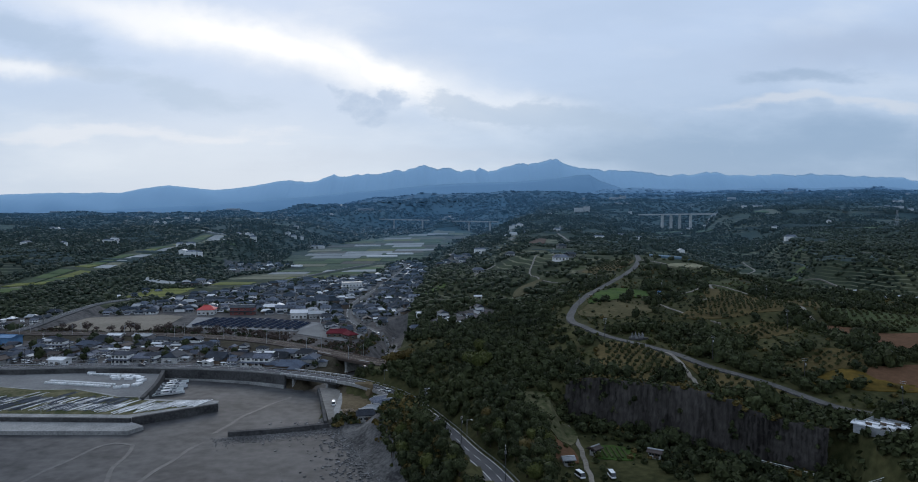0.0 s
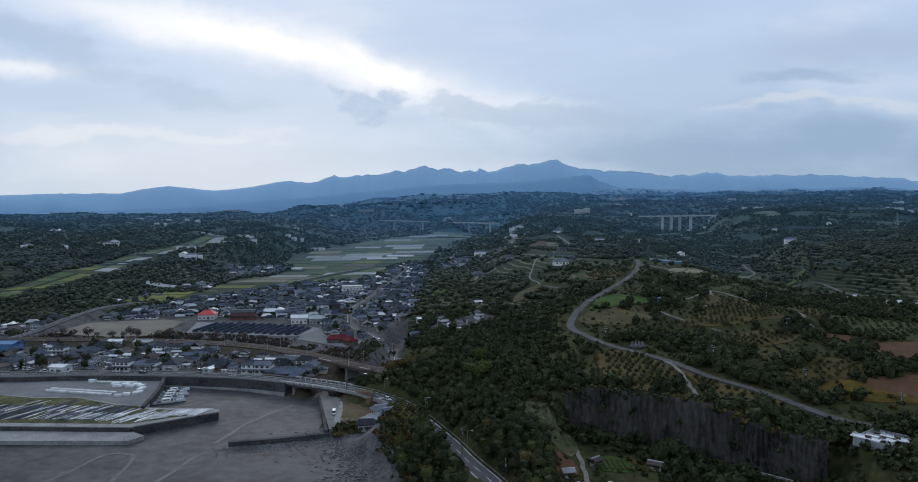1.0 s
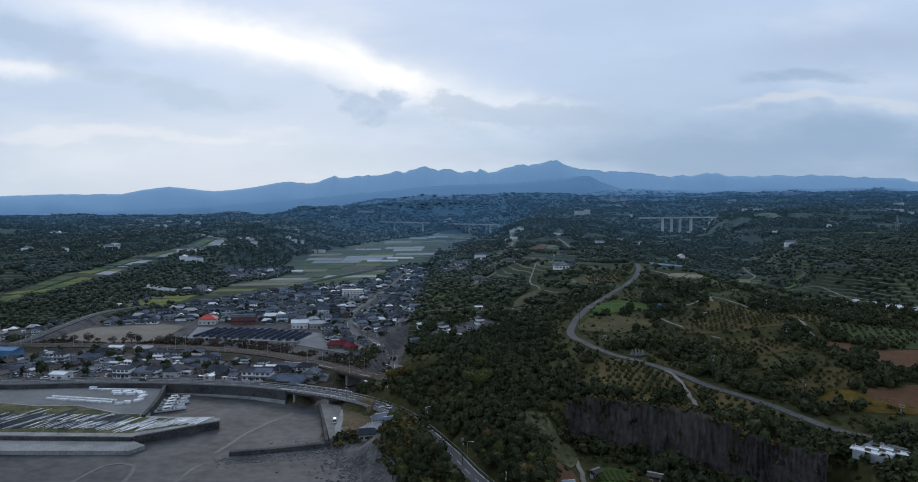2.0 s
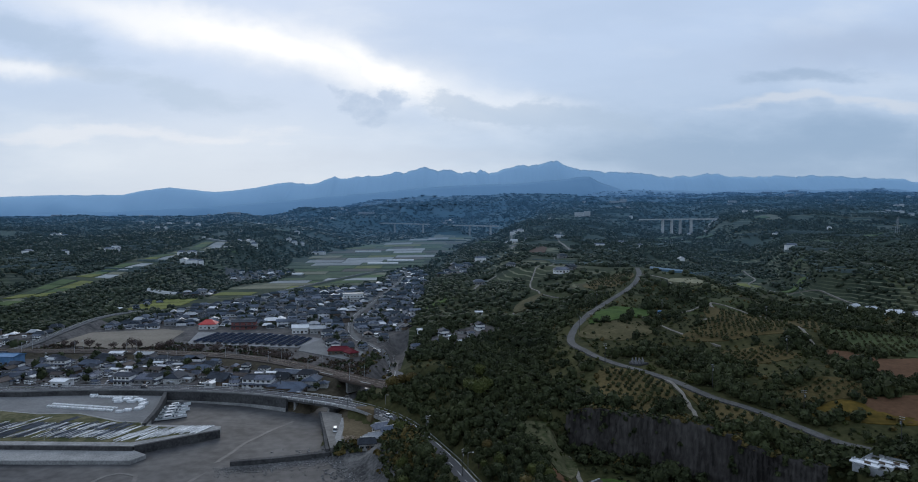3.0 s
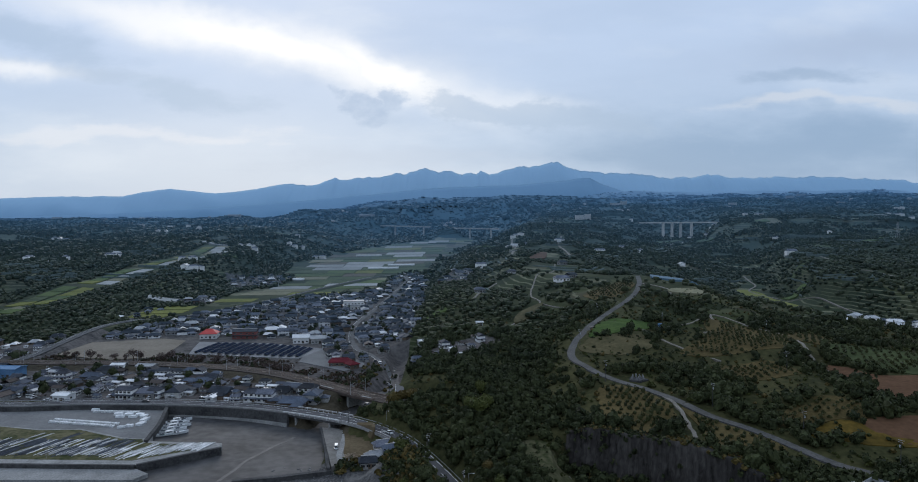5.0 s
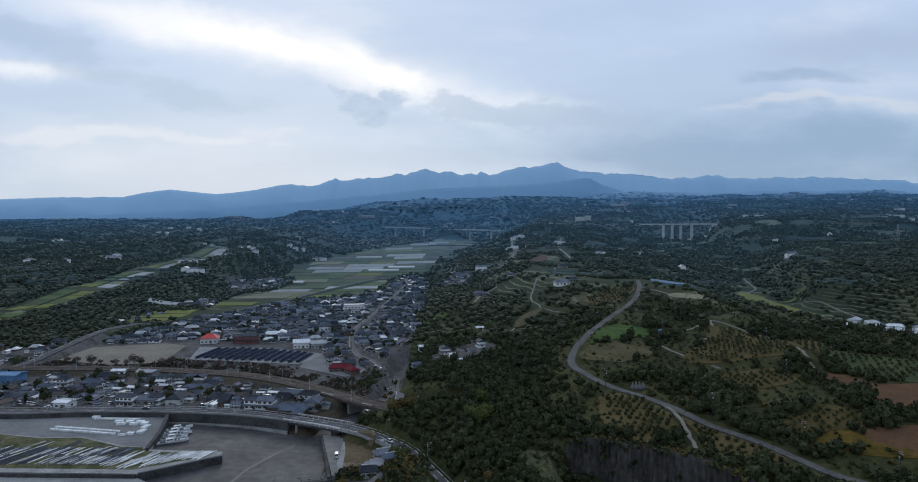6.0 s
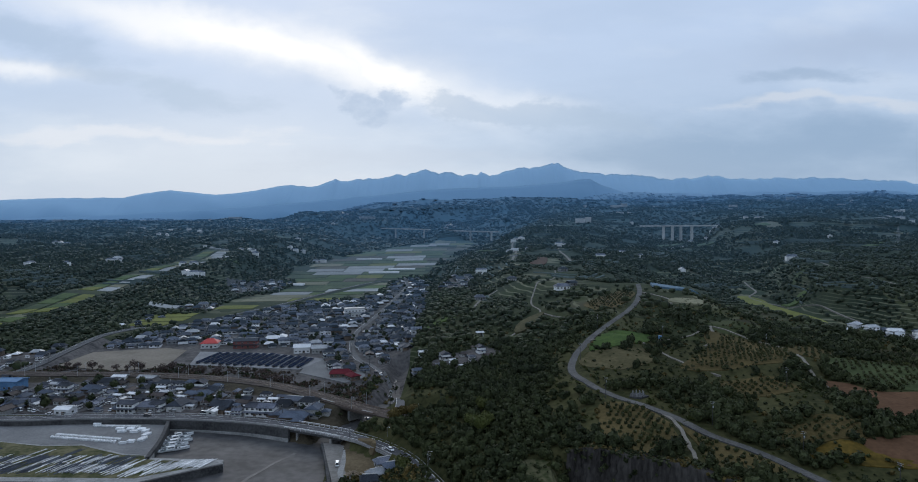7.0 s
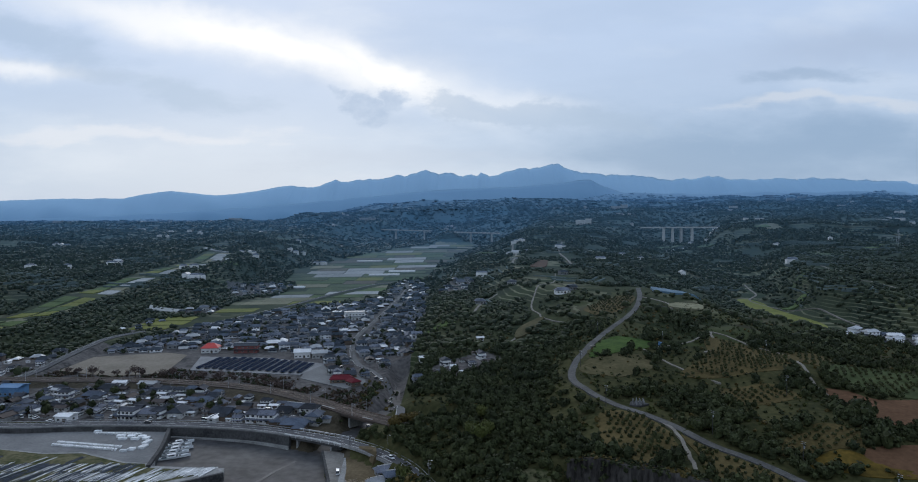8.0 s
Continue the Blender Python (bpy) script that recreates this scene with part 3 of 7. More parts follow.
SHELF = [(42, 262), (116, 205), (122, 190), (60, 170), (36, 200), (34, 250)]
GRASS_BANK = [(20, 275), (34, 276), (44, 255), (40, 240), (30, 248)]
PADS = [(52, 332, 8), (88, 330, 9), (132, 209, 12), (101, 676, 14), (-37, 303, 17), (-48, 318, 20), (-54, 298, 14), (-44, 288, 9), (15, 537, 9), (205, 650, 24), (200, 615, 18), (52, 214, 8)]


def open_land(x, y):
    """1 where no wood grows."""
    c = np.zeros(np.shape(x), bool)
    for poly in [TOWN_SOUTH, TOWN_NORTH, SPORTS, SOLAR, PADDIES, GREEN_FIELD, BROWN_FIELD, RED_SOIL, RED_SOIL_2, YELLOW_GRASS, GREEN_EAST, YELLOW_EAST, GRASS_BANK, *ORCHARDS, *VILLAGES]:
        c |= in_poly(x, y, poly)
    for line, w in ((COAST_ROAD, 5.4), (RAIL, 11), (BYPASS, 8), (TOWN_ROAD, 8), (RIDGE_ROAD, 5.5), (TERRACES, 30), *((p, 3.5) for p in PATHS), ([(362, 850), (355, 740), (350, 640)], 24), ([(-118, 443), (-30, 370)], 24)):
        c |= off_line(x, y, [q[:2] for q in line]) < w
    for px, py, r in PADS:
        c |= np.hypot(x - px, y - py) < r
    d, _ = near_spine(x, y, RIVER)
    return c | (d < 8) | (height(x, y) < 2.6) | ((y < 620) & (x < -50) & (x > -335) & (y > 470))


# ================= ground =================
def spaced(a, b, fine_a, fine_b, fine, grow):
    """Coordinates from a to b, fine between fine_a and fine_b and ever wider outside."""
    mid = list(np.arange(fine_a, fine_b + 0.1, fine))
    low, s = [], fine
    while (low[-1] if low else fine_a) > a:
        s *= grow
        low.append((low[-1] if low else fine_a) - s)
    high, s = [], fine
    while (high[-1] if high else fine_b) < b:
        s *= grow
        high.append((high[-1] if high else fine_b) + s)
    return np.array(low[::-1] + mid + high)


def ground():
    gx, gy = spaced(-4800, 4800, -380, 380, 4.0, 1.035), spaced(-2500, 4900, 180, 760, 3.0, 1.026)
    X, Y = np.meshgrid(gx, gy)
    Z = height(X, Y)
    for line, w, base in ((COAST_ROAD, 5, 0.25), (RAIL, 8, 0.6), (BYPASS, 5, 0.3)):
        pts = [(a, b, c, w) for a, b, c in line]
        d, z = near_spine(X, Y, pts)
        keep = np.clip(d / (6 if line is not COAST_ROAD else 2.5), 0, 1)
        wet = near_spine(X, Y, RIVER)[0] < 6
        dry = (X > -60) | (Y > WALL_Y(X) + 2.5)
        Z = np.where((Z > 1.5) & ~wet & dry, np.maximum(Z * keep + (z - base) * (1 - keep), 0.4), Z)
    for line in (RIDGE_ROAD, *PATHS):
        d = off_line(X, Y, line)
        Z = Z - 0.25 * (d < 7)
    ny, nx = X.shape
    i = (np.arange(ny - 1)[:, None] * nx + np.arange(nx - 1)[None, :]).ravel()
    faces = np.column_stack([i, i + 1, i + nx + 1, i + nx])
    cx, cy = X.ravel()[i] + 2, Y.ravel()[i] + 2
    kind = np.zeros(len(i), int)
    kind[(cy > 430) | (cx > 215)] = 1
    town = in_poly(cx, cy, TOWN_SOUTH) | in_poly(cx, cy, TOWN_NORTH) | ((cy > 395) & (cy < 620) & (cx > -335) & (cx < -38))
    kind[(off_line(cx, cy, [q[:2] for q in RAIL]) < 15) & (cx < -60)] = 2
    kind[(cx > -180) & (cx < -55) & (cy > 325) & (cy < 386)] = 2
    town &= kind != 2
    for v in VILLAGES:
        town |= in_poly(cx, cy, v)
    kind[town] = 3
    inshore = cx - np.interp(cy, SHORE_Y, SHORE_X)
    kind[(inshore < np.interp(cy, [205, 245, 290], [5, 11, 15])) & (cy > 190) & (cy < 300)] = 4
    me = mesh_of("ground", np.column_stack([X.ravel(), Y.ravel(), Z.ravel()]), faces, [M["scrub"], M["hill_ground"], M["bank"], M["town_ground"], M["shingle"]], kind, True)
    tagged(new("ground", me), "hilly coastal land with scrub and bare ground", "ground", kind="structure")

    # the tidal flat, a sheet of mud that runs out to sea
    gx, gy = spaced(-4800, 4800, -240, 0, 4.0, 1.2), spaced(-2500, 470, 200, 380, 4.0, 1.2)
    X, Y = np.meshgrid(gx, gy)
    Z = 0.05 * waves(X, Y, 30, 61) + 0.03 * waves(X, Y, 9, 62)
    ny, nx = X.shape
    i = (np.arange(ny - 1)[:, None] * nx + np.arange(nx - 1)[None, :]).ravel()
    me = mesh_of("mud_flat", np.column_stack([X.ravel(), Y.ravel(), Z.ravel()]), np.column_stack([i, i + 1, i + nx + 1, i + nx]), [M["mud"]], None, True)
    tagged(new("mud_flat", me), "wet grey mud flat at low tide", "mud", kind="structure")


ground()


# ================= mountains =================
def mountain_range(name, crest, foot, y0, depth, label, seed, jag):
    """A range with a given skyline: (bearing x/y, rise z/y above the eye) pairs."""
    u = np.linspace(crest[0][0], crest[-1][0], 1500)
    top = np.interp(u, [c[0] for c in crest], [c[1] for c in crest])
    rnd = np.random.RandomState(seed)
    top = top + sum(np.sin(u * f + rnd.rand() * 6.28 + 2 * np.sin(u * f * 0.37)) / f ** 0.8 for f in (97, 151, 233, 377, 620, 900)) * jag * (0.3 + 0.7 * step(-0.30, -0.16, u))
    rows = []
    for k in np.linspace(0, 1, 22):
        lean = (1 - k) * depth
        y = y0 - lean + 90 * np.sin(u * 17 + k * 4) * (1 - k) * k
        spur = sum(np.sin(u * f + 3 * np.sin(k * 2.5 + f) + f) * a for f, a in ((23, 1.0), (61, 0.7), (118, 0.4))) * (1 - k) * k * 60
        z = foot + (106 + top * y0 - foot) * k ** 1.25 + spur
        rows.append(np.column_stack([u * y0, y, z]))
    back = rows[-1].copy()
    back[:, 1] += 60
    back[:, 2] = foot
    rows.append(back)
    P = np.concatenate(rows)
    n = len(u)
    i = (np.arange(len(rows) - 1)[:, None] * n + np.arange(n - 1)[None, :]).ravel()
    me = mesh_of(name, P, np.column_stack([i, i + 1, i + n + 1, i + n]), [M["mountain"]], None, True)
    tagged(new(name, me), label, "mountains", kind="structure")


def bearing(*pairs):
    return [((a - 784) / 1162, (371 - b) / 1162) for a, b in pairs]


# both ranges are dark woods; their blue is haze mixed into the colour
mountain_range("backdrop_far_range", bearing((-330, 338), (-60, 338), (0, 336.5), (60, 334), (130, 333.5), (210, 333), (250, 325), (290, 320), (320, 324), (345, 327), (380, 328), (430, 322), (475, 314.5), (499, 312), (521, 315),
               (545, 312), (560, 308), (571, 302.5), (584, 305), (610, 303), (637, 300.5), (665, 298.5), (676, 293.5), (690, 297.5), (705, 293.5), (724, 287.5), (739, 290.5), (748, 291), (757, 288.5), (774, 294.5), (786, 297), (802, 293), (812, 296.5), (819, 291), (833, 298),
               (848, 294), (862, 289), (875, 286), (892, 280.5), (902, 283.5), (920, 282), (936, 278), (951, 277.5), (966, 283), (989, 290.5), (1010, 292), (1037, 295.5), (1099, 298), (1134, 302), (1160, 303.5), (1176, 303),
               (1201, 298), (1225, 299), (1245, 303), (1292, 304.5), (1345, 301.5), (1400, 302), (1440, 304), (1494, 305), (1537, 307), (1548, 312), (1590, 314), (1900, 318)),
               30, 4860, 620, "mountain range on the horizon, tinted pale blue as haze", 1, 0.034)
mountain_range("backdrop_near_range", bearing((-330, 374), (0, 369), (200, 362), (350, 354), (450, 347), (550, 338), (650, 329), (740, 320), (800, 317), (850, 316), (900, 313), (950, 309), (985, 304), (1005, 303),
               (1030, 315), (1050, 322), (1080, 331), (1150, 342), (1300, 350), (1900, 352)), 30, 4480, 700, "wooded foothills below the mountains, tinted blue as haze", 2, 0.010)


# ================= woods =================
def crown_shape(leaves, size, seed, core=3):
    """A crown of radius 1: a lumpy dark core and leaf clumps round it, all four-sided."""
    rnd = np.random.RandomState(seed)
    lumps = rnd.normal(size=(6, 3))
    lumps /= np.linalg.norm(lumps, axis=1)[:, None]

    def reach(d):
        r = 0.62 + sum(0.36 * np.clip(d @ l, 0, 1) ** 4 for l in lumps)
        return np.clip(r, 0.5, 1.15)

    V, F = [], []
    if core:
        g = np.linspace(-1, 1, core)
        for ax in range(3):
            for s in (-1, 1):
                base = len(V)
                for a in g:
                    for b in g:
                        p = np.zeros(3)
                        p[ax], p[(ax + 1) % 3], p[(ax + 2) % 3] = s, a, b * s
                        p /= np.linalg.norm(p)
                        V.append(p * reach(p) * 0.86)
                for a in range(core - 1):
                    for b in range(core - 1):
                        i = base + a * core + b
                        F.append((i, i + core, i + core + 1, i + 1))
    for _ in range(leaves):
        d = rnd.normal(size=3)
        d[2] = abs(d[2]) * 0.9 - 0.25
        d /= np.linalg.norm(d)
        p = d * reach(d) * rnd.uniform(0.80, 1.08)
        n = d + rnd.normal(size=3) * 0.55
        n /= np.linalg.norm(n)
        a = np.cross(n, rnd.normal(size=3))
        a /= np.linalg.norm(a)
        b = np.cross(n, a)
        s = size * rnd.uniform(0.6, 1.3)
        base = len(V)
        for ca, cb in ((-1, -0.7), (0.8, -1), (1, 0.8), (-0.7, 1)):
            V.append(p + (a * ca + b * cb) * s)
        F.append((base, base + 1, base + 2, base + 3))
    return np.array(V), np.array(F)


def wood(name, x, y, z, rad, tall, shapes, mat, label, seed, smooth=False):
    """One mesh of many crowns."""
    rnd = np.random.RandomState(seed)
    n = len(x)
    pick, turn = rnd.randint(len(shapes), size=n), rnd.rand(n) * 6.283
    VV, FF, base = [], [], 0
    for k, (V, F) in enumerate(shapes):
        w = np.where(pick == k)[0]
        if not len(w):
            continue
        c, s = np.cos(turn[w])[:, None], np.sin(turn[w])[:, None]
        X = (V[None, :, 0] * c - V[None, :, 1] * s) * rad[w, None] + x[w, None]
        Y = (V[None, :, 0] * s + V[None, :, 1] * c) * rad[w, None] + y[w, None]
        Z = V[None, :, 2] * tall[w, None] + z[w, None]
        VV.append(np.stack([X, Y, Z], -1).reshape(-1, 3))
        FF.append((F[None] + (base + np.arange(len(w)) * len(V))[:, None, None]).reshape(-1, 4))
        base += len(w) * len(V)
    me = mesh_of(name, np.concatenate(VV), np.concatenate(FF), [mat], None, smooth)
    return tagged(new(name, me), label, "woods", kind="stuff")


def jittered(x0, x1, y0, y1, gap, rnd):
    gx, gy = np.meshgrid(np.arange(x0, x1, gap), np.arange(y0, y1, gap))
    return gx.ravel() + rnd.uniform(-0.45, 0.45, gx.size) * gap, gy.ravel() + rnd.uniform(-0.45, 0.45, gx.size) * gap


SHAPES_NEAR = [crown_shape(62, 0.17, s) for s in range(8)]
SHAPES_MID = [crown_shape(17, 0.36, 20 + s, 2) for s in range(6)]
SHAPES_HILL = [crown_shape(3, 0.30, 40 + s) for s in range(6)]
SHAPES_HAZE = [crown_shape(0, 0.4, 60 + s) for s in range(5)]
SHAPES_DOT = [crown_shape(0, 0.4, 70 + s, 2) for s in range(5)]


FRONT = []


def open_hill(x, y):
    """Where the hill country is open: about 1 on the farmed ridge, 0 in the woods."""
    d, _ = near_spine(x, y, SPINES[1])
    ridge = (1 - step(25, 70, d)) * step(285, 330, y) * (1 - step(1000, 1300, y))
    return ridge


def woods():
    rnd = np.random.RandomState(5)
    # one leaf material throughout; haze painted into it turns the farther woods blue
    for name, area, gap, shapes, mat, rad, label in (
            ("near_wood", (-60, 330, 150, 500), 4.1, SHAPES_NEAR, M["leaf"], 2.5, "dense dark evergreen wood on the slope"),
            ("hill_wood", (-850, 850, 470, 1050), 6.4, SHAPES_HILL, M["leaf"], 3.3, "dark evergreen wood on the hills"),
            ("middle_wood", (-1400, 1400, 980, 1680), 7.6, SHAPES_DOT, M["leaf"], 4.4, "green wood on the middle hills, tinted blue as haze"),
            ("far_wood", (-2000, 2000, 1620, 2980), 15, SHAPES_DOT, M["leaf"], 8.0, "green wood on far hills, tinted bluer as haze"),
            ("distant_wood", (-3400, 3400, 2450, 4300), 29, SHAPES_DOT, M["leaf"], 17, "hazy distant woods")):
        x, y = jittered(*area, gap, rnd)
        keep = ~open_land(x, y) & (np.abs(x) < 0.80 * y + 120)
        if gap > 5:
            far_on = step(area[2], area[2] + gap * 9, y) * (1 - step(area[3] - gap * 9, area[3], y))
            glade = waves(x, y, gap * 16, 31) + 0.6 * waves(x, y, gap * 6, 32) + rnd.normal(0, 0.15, len(x))
            keep &= glade > -0.45 + 0.75 * open_hill(x, y) - 0.7 * (x < -150) * (y < 1300) - 0.7 * (y > 1600) - 0.9 * (x > 290) * (y < 830) - 0.9 * (x < 45) * (x > -60) * (y < 850)
            keep &= rnd.rand(len(x)) < far_on + 0.15
            for p in PATHS:
                keep &= off_line(x, y, p) > 7
        else:
            thick = waves(x, y, 55, 33) + 0.6 * waves(x, y, 21, 34) + 1.2 * (x < 55) * (y < 430)
            keep &= thick > -1.0 + 1.35 * open_hill(x, y)
            # open verge on the sea side of the coast road
            road = [q[:2] for q in COAST_ROAD]
            keep &= (off_line(x * 1.05, y * 1.05, road) > 5.5) & (off_line(x * 1.09, y * 1.09, road) > 5)
            road_x = np.interp(y, [170, 214, 239, 263, 283, 297, 315, 332, 343], [24, 12, 3, -5, -13, -19, -28, -42, -55])
            keep &= ~((y > 246) & (x < road_x) & (x < -9) & (y < 345))
            keep &= off_line(x, y, [(90, 230), (126, 188)]) > 7
            keep &= ~in_poly(x, y, [(33, 252), (60, 248), (68, 222), (56, 190), (28, 190)])
            keep &= ~((x > 235) & (y > 375) & (rnd.rand(len(x)) < 0.75))
            # open ground before the yellow field
            keep &= ~in_poly(x, y, [(129, 247), (150, 248), (172, 244), (166, 229), (146, 231)])
            # the lane's lower side is kept clear
            keep &= off_line(x, y + 6, RIDGE_ROAD) > 6.5
            front = keep & (y < 262) & (x < 45) & (y > 200)
            FRONT.extend(zip(x[front], y[front]))
            keep &= ~front
        x, y = x[keep], y[keep]
        r = rad * rnd.uniform(0.55, 1.3, len(x)) * (1 + 0.25 * waves(x, y, gap * 9, 35))
        t = r * rnd.uniform(0.85, 1.3, len(x)) * (1 if gap < 5 else 0.75 if gap < 12 else 0.5 if gap < 20 else 0.25)
        wood(name, x, y, height(x, y) + t * (0.7 if gap < 8 else 0.3), r, t, shapes, mat, label, 7, gap > 5)


woods()

M["quay_grass"] = material("rank_grass", (0.028, 0.040, 0.013), (0.150, 0.135, 0.078), 0.95, 0.5, 0.11, 0.4, spec=0.05)
M["gravel"] = material("quay_gravel", (0.13, 0.13, 0.13), (0.21, 0.21, 0.205), 0.95, 0.8, 0.06, 0.2)
M["ballast"] = material("rusty_ballast", (0.030, 0.023, 0.019), (0.085, 0.064, 0.052), 0.95, 1.5, 0.1, 0.4)
M["steel"] = material("galvanised_steel", (0.28, 0.29, 0.30), (0.45, 0.46, 0.47), 0.5, 2, 0.2, 0.05, metal=0.6)
M["rail"] = material("rail_steel", (0.10, 0.075, 0.06), (0.22, 0.19, 0.17), 0.5, 2, 0.2, 0.05, metal=0.5)
M["rust"] = material("rust_brown_steel", (0.05, 0.035, 0.03), (0.12, 0.08, 0.06), 0.8, 1, 0.2, 0.1)
M["pole_wood"] = material("bleached_poles", (0.34, 0.34, 0.335), (0.80, 0.79, 0.77), 0.9, 2.0, 0.2, 0.1, vary=0.5)
M["pole_dark"] = material("dark_wet_poles", (0.035, 0.042, 0.055), (0.11, 0.125, 0.15), 0.9, 2.0, 0.2, 0.1, vary=0.4)
M["tarp_white"] = material("white_sheeting", (0.55, 0.57, 0.58), (0.80, 0.81, 0.81), 0.6, 1.0, 0.3, 0.1, vary=0.15)
M["hull"] = material("white_hull", (0.50, 0.53, 0.54), (0.74, 0.76, 0.76), 0.4, 1.5, 0.3, 0.05)
M["teal"] = material("teal_deck", (0.10, 0.22, 0.21), (0.20, 0.34, 0.32), 0.6, 1.5, 0.3, 0.05)
M["rock"] = material("shore_rocks", (0.060, 0.060, 0.062), (0.20, 0.195, 0.19), 0.85, 0.9, 0.1, 0.5, island=0.4)
M["sand"] = material("pale_sand", (0.13, 0.122, 0.108), (0.22, 0.205, 0.185), 0.95, 0.8, 0.1, 0.2)
M["silt"] = material("pale_silt", (0.046, 0.046, 0.048), (0.104, 0.101, 0.099), 0.6, 0.4, 0.06, 0.15)
M["dry_grass"] = material("dry_grass", (0.090, 0.068, 0.040), (0.165, 0.128, 0.078), 0.95, 0.6, 0.07, 0.3, spec=0.05)
M["lane"] = material("worn_lane_asphalt", (0.062, 0.060, 0.058), (0.135, 0.130, 0.122), 0.92, 0.9, 0.08, 0.15, spec=0.1)
M["glass"] = material("dark_glass", (0.015, 0.018, 0.02), (0.03, 0.035, 0.04), 0.12, 1, 0.2, 0.0, spec=0.6)
M["tyre"] = material("tyre_rubber", (0.015, 0.015, 0.015), (0.03, 0.03, 0.03), 0.9, 3, 1, 0.0)


# ================= shore =================
def flat(name, poly, z0, z1, mat, label, category, kind="structure"):
    bm = bmesh.new()
    prism(bm, poly, z0, z1)
    return tagged(part(name, bm, mat), label, category, kind=kind)


QUAY = [(-430, 300), (-141, 291), (-112, 313), (-114, 320), (-150, 323), (-164, 377), (-214, 379), (-260, 376), (-330, 391), (-430, 417)]
flat("quay", QUAY, -1.2, 3.0, M["concrete"], "weathered concrete harbour quay", "quay")
flat("quay_apron", [(-430, 279), (-137, 278), (-133.5, 285), (-141.5, 290.8), (-430, 299.8)], -1.2, 1.7, M["concrete"], "low stained concrete apron in front of the quay", "quay")
flat("quay_grass", [(-430, 306), (-146, 297), (-122, 312), (-121, 317), (-152, 321), (-155, 326), (-166, 327), (-194, 341), (-214, 340), (-240, 347), (-430, 352)],
     2.9, 3.05, M["quay_grass"], "patchy rank grass on the quay", "grass")
flat("quay_gravel", [(-430, 353), (-240, 348), (-214, 342), (-194, 343), (-166, 329), (-154, 327.5), (-158.5, 350), (-165.8, 375.5), (-214, 376), (-260, 373), (-330, 388), (-430, 414)],
     2.9, 3.06, M["gravel"], "grey gravel storage yard on the quay", "yard")
bm = bmesh.new()
ribbon(bm, smooth_line([(-151, 321, 3), (-157, 350, 3), (-165, 378, 4)], 4), 0.9, -0.9, -4, 1.3)
tagged(part("pier_wall", bm, M["dark_concrete"]), "dark concrete breakwater wall beside the boats", "wall", kind="structure")
bm = bmesh.new()
ribbon(bm, smooth_line([(-430, 299, 3), (-141.5, 290.2, 3)], 6), 0.6, -0.6, -2, 0.5)
ribbon(bm, smooth_line([(-141, 290.6, 3), (-112, 312.8, 3)], 6), 0.7, -0.7, -3.6, 0.7)
tagged(part("quay_parapet", bm, M["dark_concrete"]), "low stained concrete parapet along the quay edge", "wall", kind="structure")
bm = bmesh.new()
ribbon(bm, smooth_line([(-95, 277, 0), (-78, 281, 0), (-56, 288.5, 0)], 5), 1.2, -1.2, -1, 1.9)
tagged(part("groyne", bm, M["dark_concrete"]), "dark low groyne wall on the mud flat", "wall", kind="structure")
bm = bmesh.new()
ribbon(bm, smooth_line([(-72, 345, 0), (-67, 328, 0), (-57, 288, 0)], 5), 0.7, -0.7, -1, 3.1)
tagged(part("river_wall", bm, M["dark_concrete"]), "stained concrete bank wall at the river mouth", "wall", kind="structure")
flat("landing", [(-71, 344), (-56, 289), (-44, 296), (-40, 318), (-58, 341)], -1, 3.15, M["sand"], "sandy landing ground beside the river mouth", "ground")

# silt tracks on the mud
for pts, w in (([(-150, 222, 0.0), (-146, 242, 0.0), (-140, 266, 0.0), (-131, 266.5, 0.0), (-127, 262, 0.0), (-124, 241, 0.0), (-118, 222, 0.0)], 0.8),
               ([(-110, 222, 0.0), (-104, 263, 0.0), (-97, 306, 0.0), (-84, 338, 0.0)], 0.9)):
    bm = bmesh.new()
    line = smooth_line(pts, 3)
    line[:, 0] += np.sin(np.arange(len(line)) * 0.9) * 0.35
    ribbon(bm, line, w, -w, -0.3, 0.06)
    tagged(part("silt_track", bm, M["silt"]), "pale silt track winding over the mud flat", "track", kind="structure")


def rocks():
    """Boulders and shingle along the wooded shore and behind the groyne."""
    rnd = np.random.RandomState(12)
    x, y, r = [], [], []
    for k in range(4200):
        yy = rnd.uniform(205, 296)
        sx = np.interp(yy, SHORE_Y, SHORE_X)
        xx = sx - rnd.exponential(5.0) + 5
        x.append(xx), y.append(yy), r.append(rnd.uniform(0.3, 1.15))
    for k in range(1500):
        s = rnd.rand()
        x.append(-97 + 42 * s + rnd.normal(0, 2)), y.append(275 + 11 * s - rnd.exponential(2.6) - 1.5), r.append(rnd.uniform(0.2, 0.6))
    x, y, r = np.array(x), np.array(y), np.array(r)
    wood("shore_rocks", x, y, np.maximum(height(x, y), 0) * 0.6 + 0.05, r, r * 0.7, SHAPES_DOT, M["rock"], "dark boulders and shingle along the shore", 3)["category"] = "rocks"


rocks()


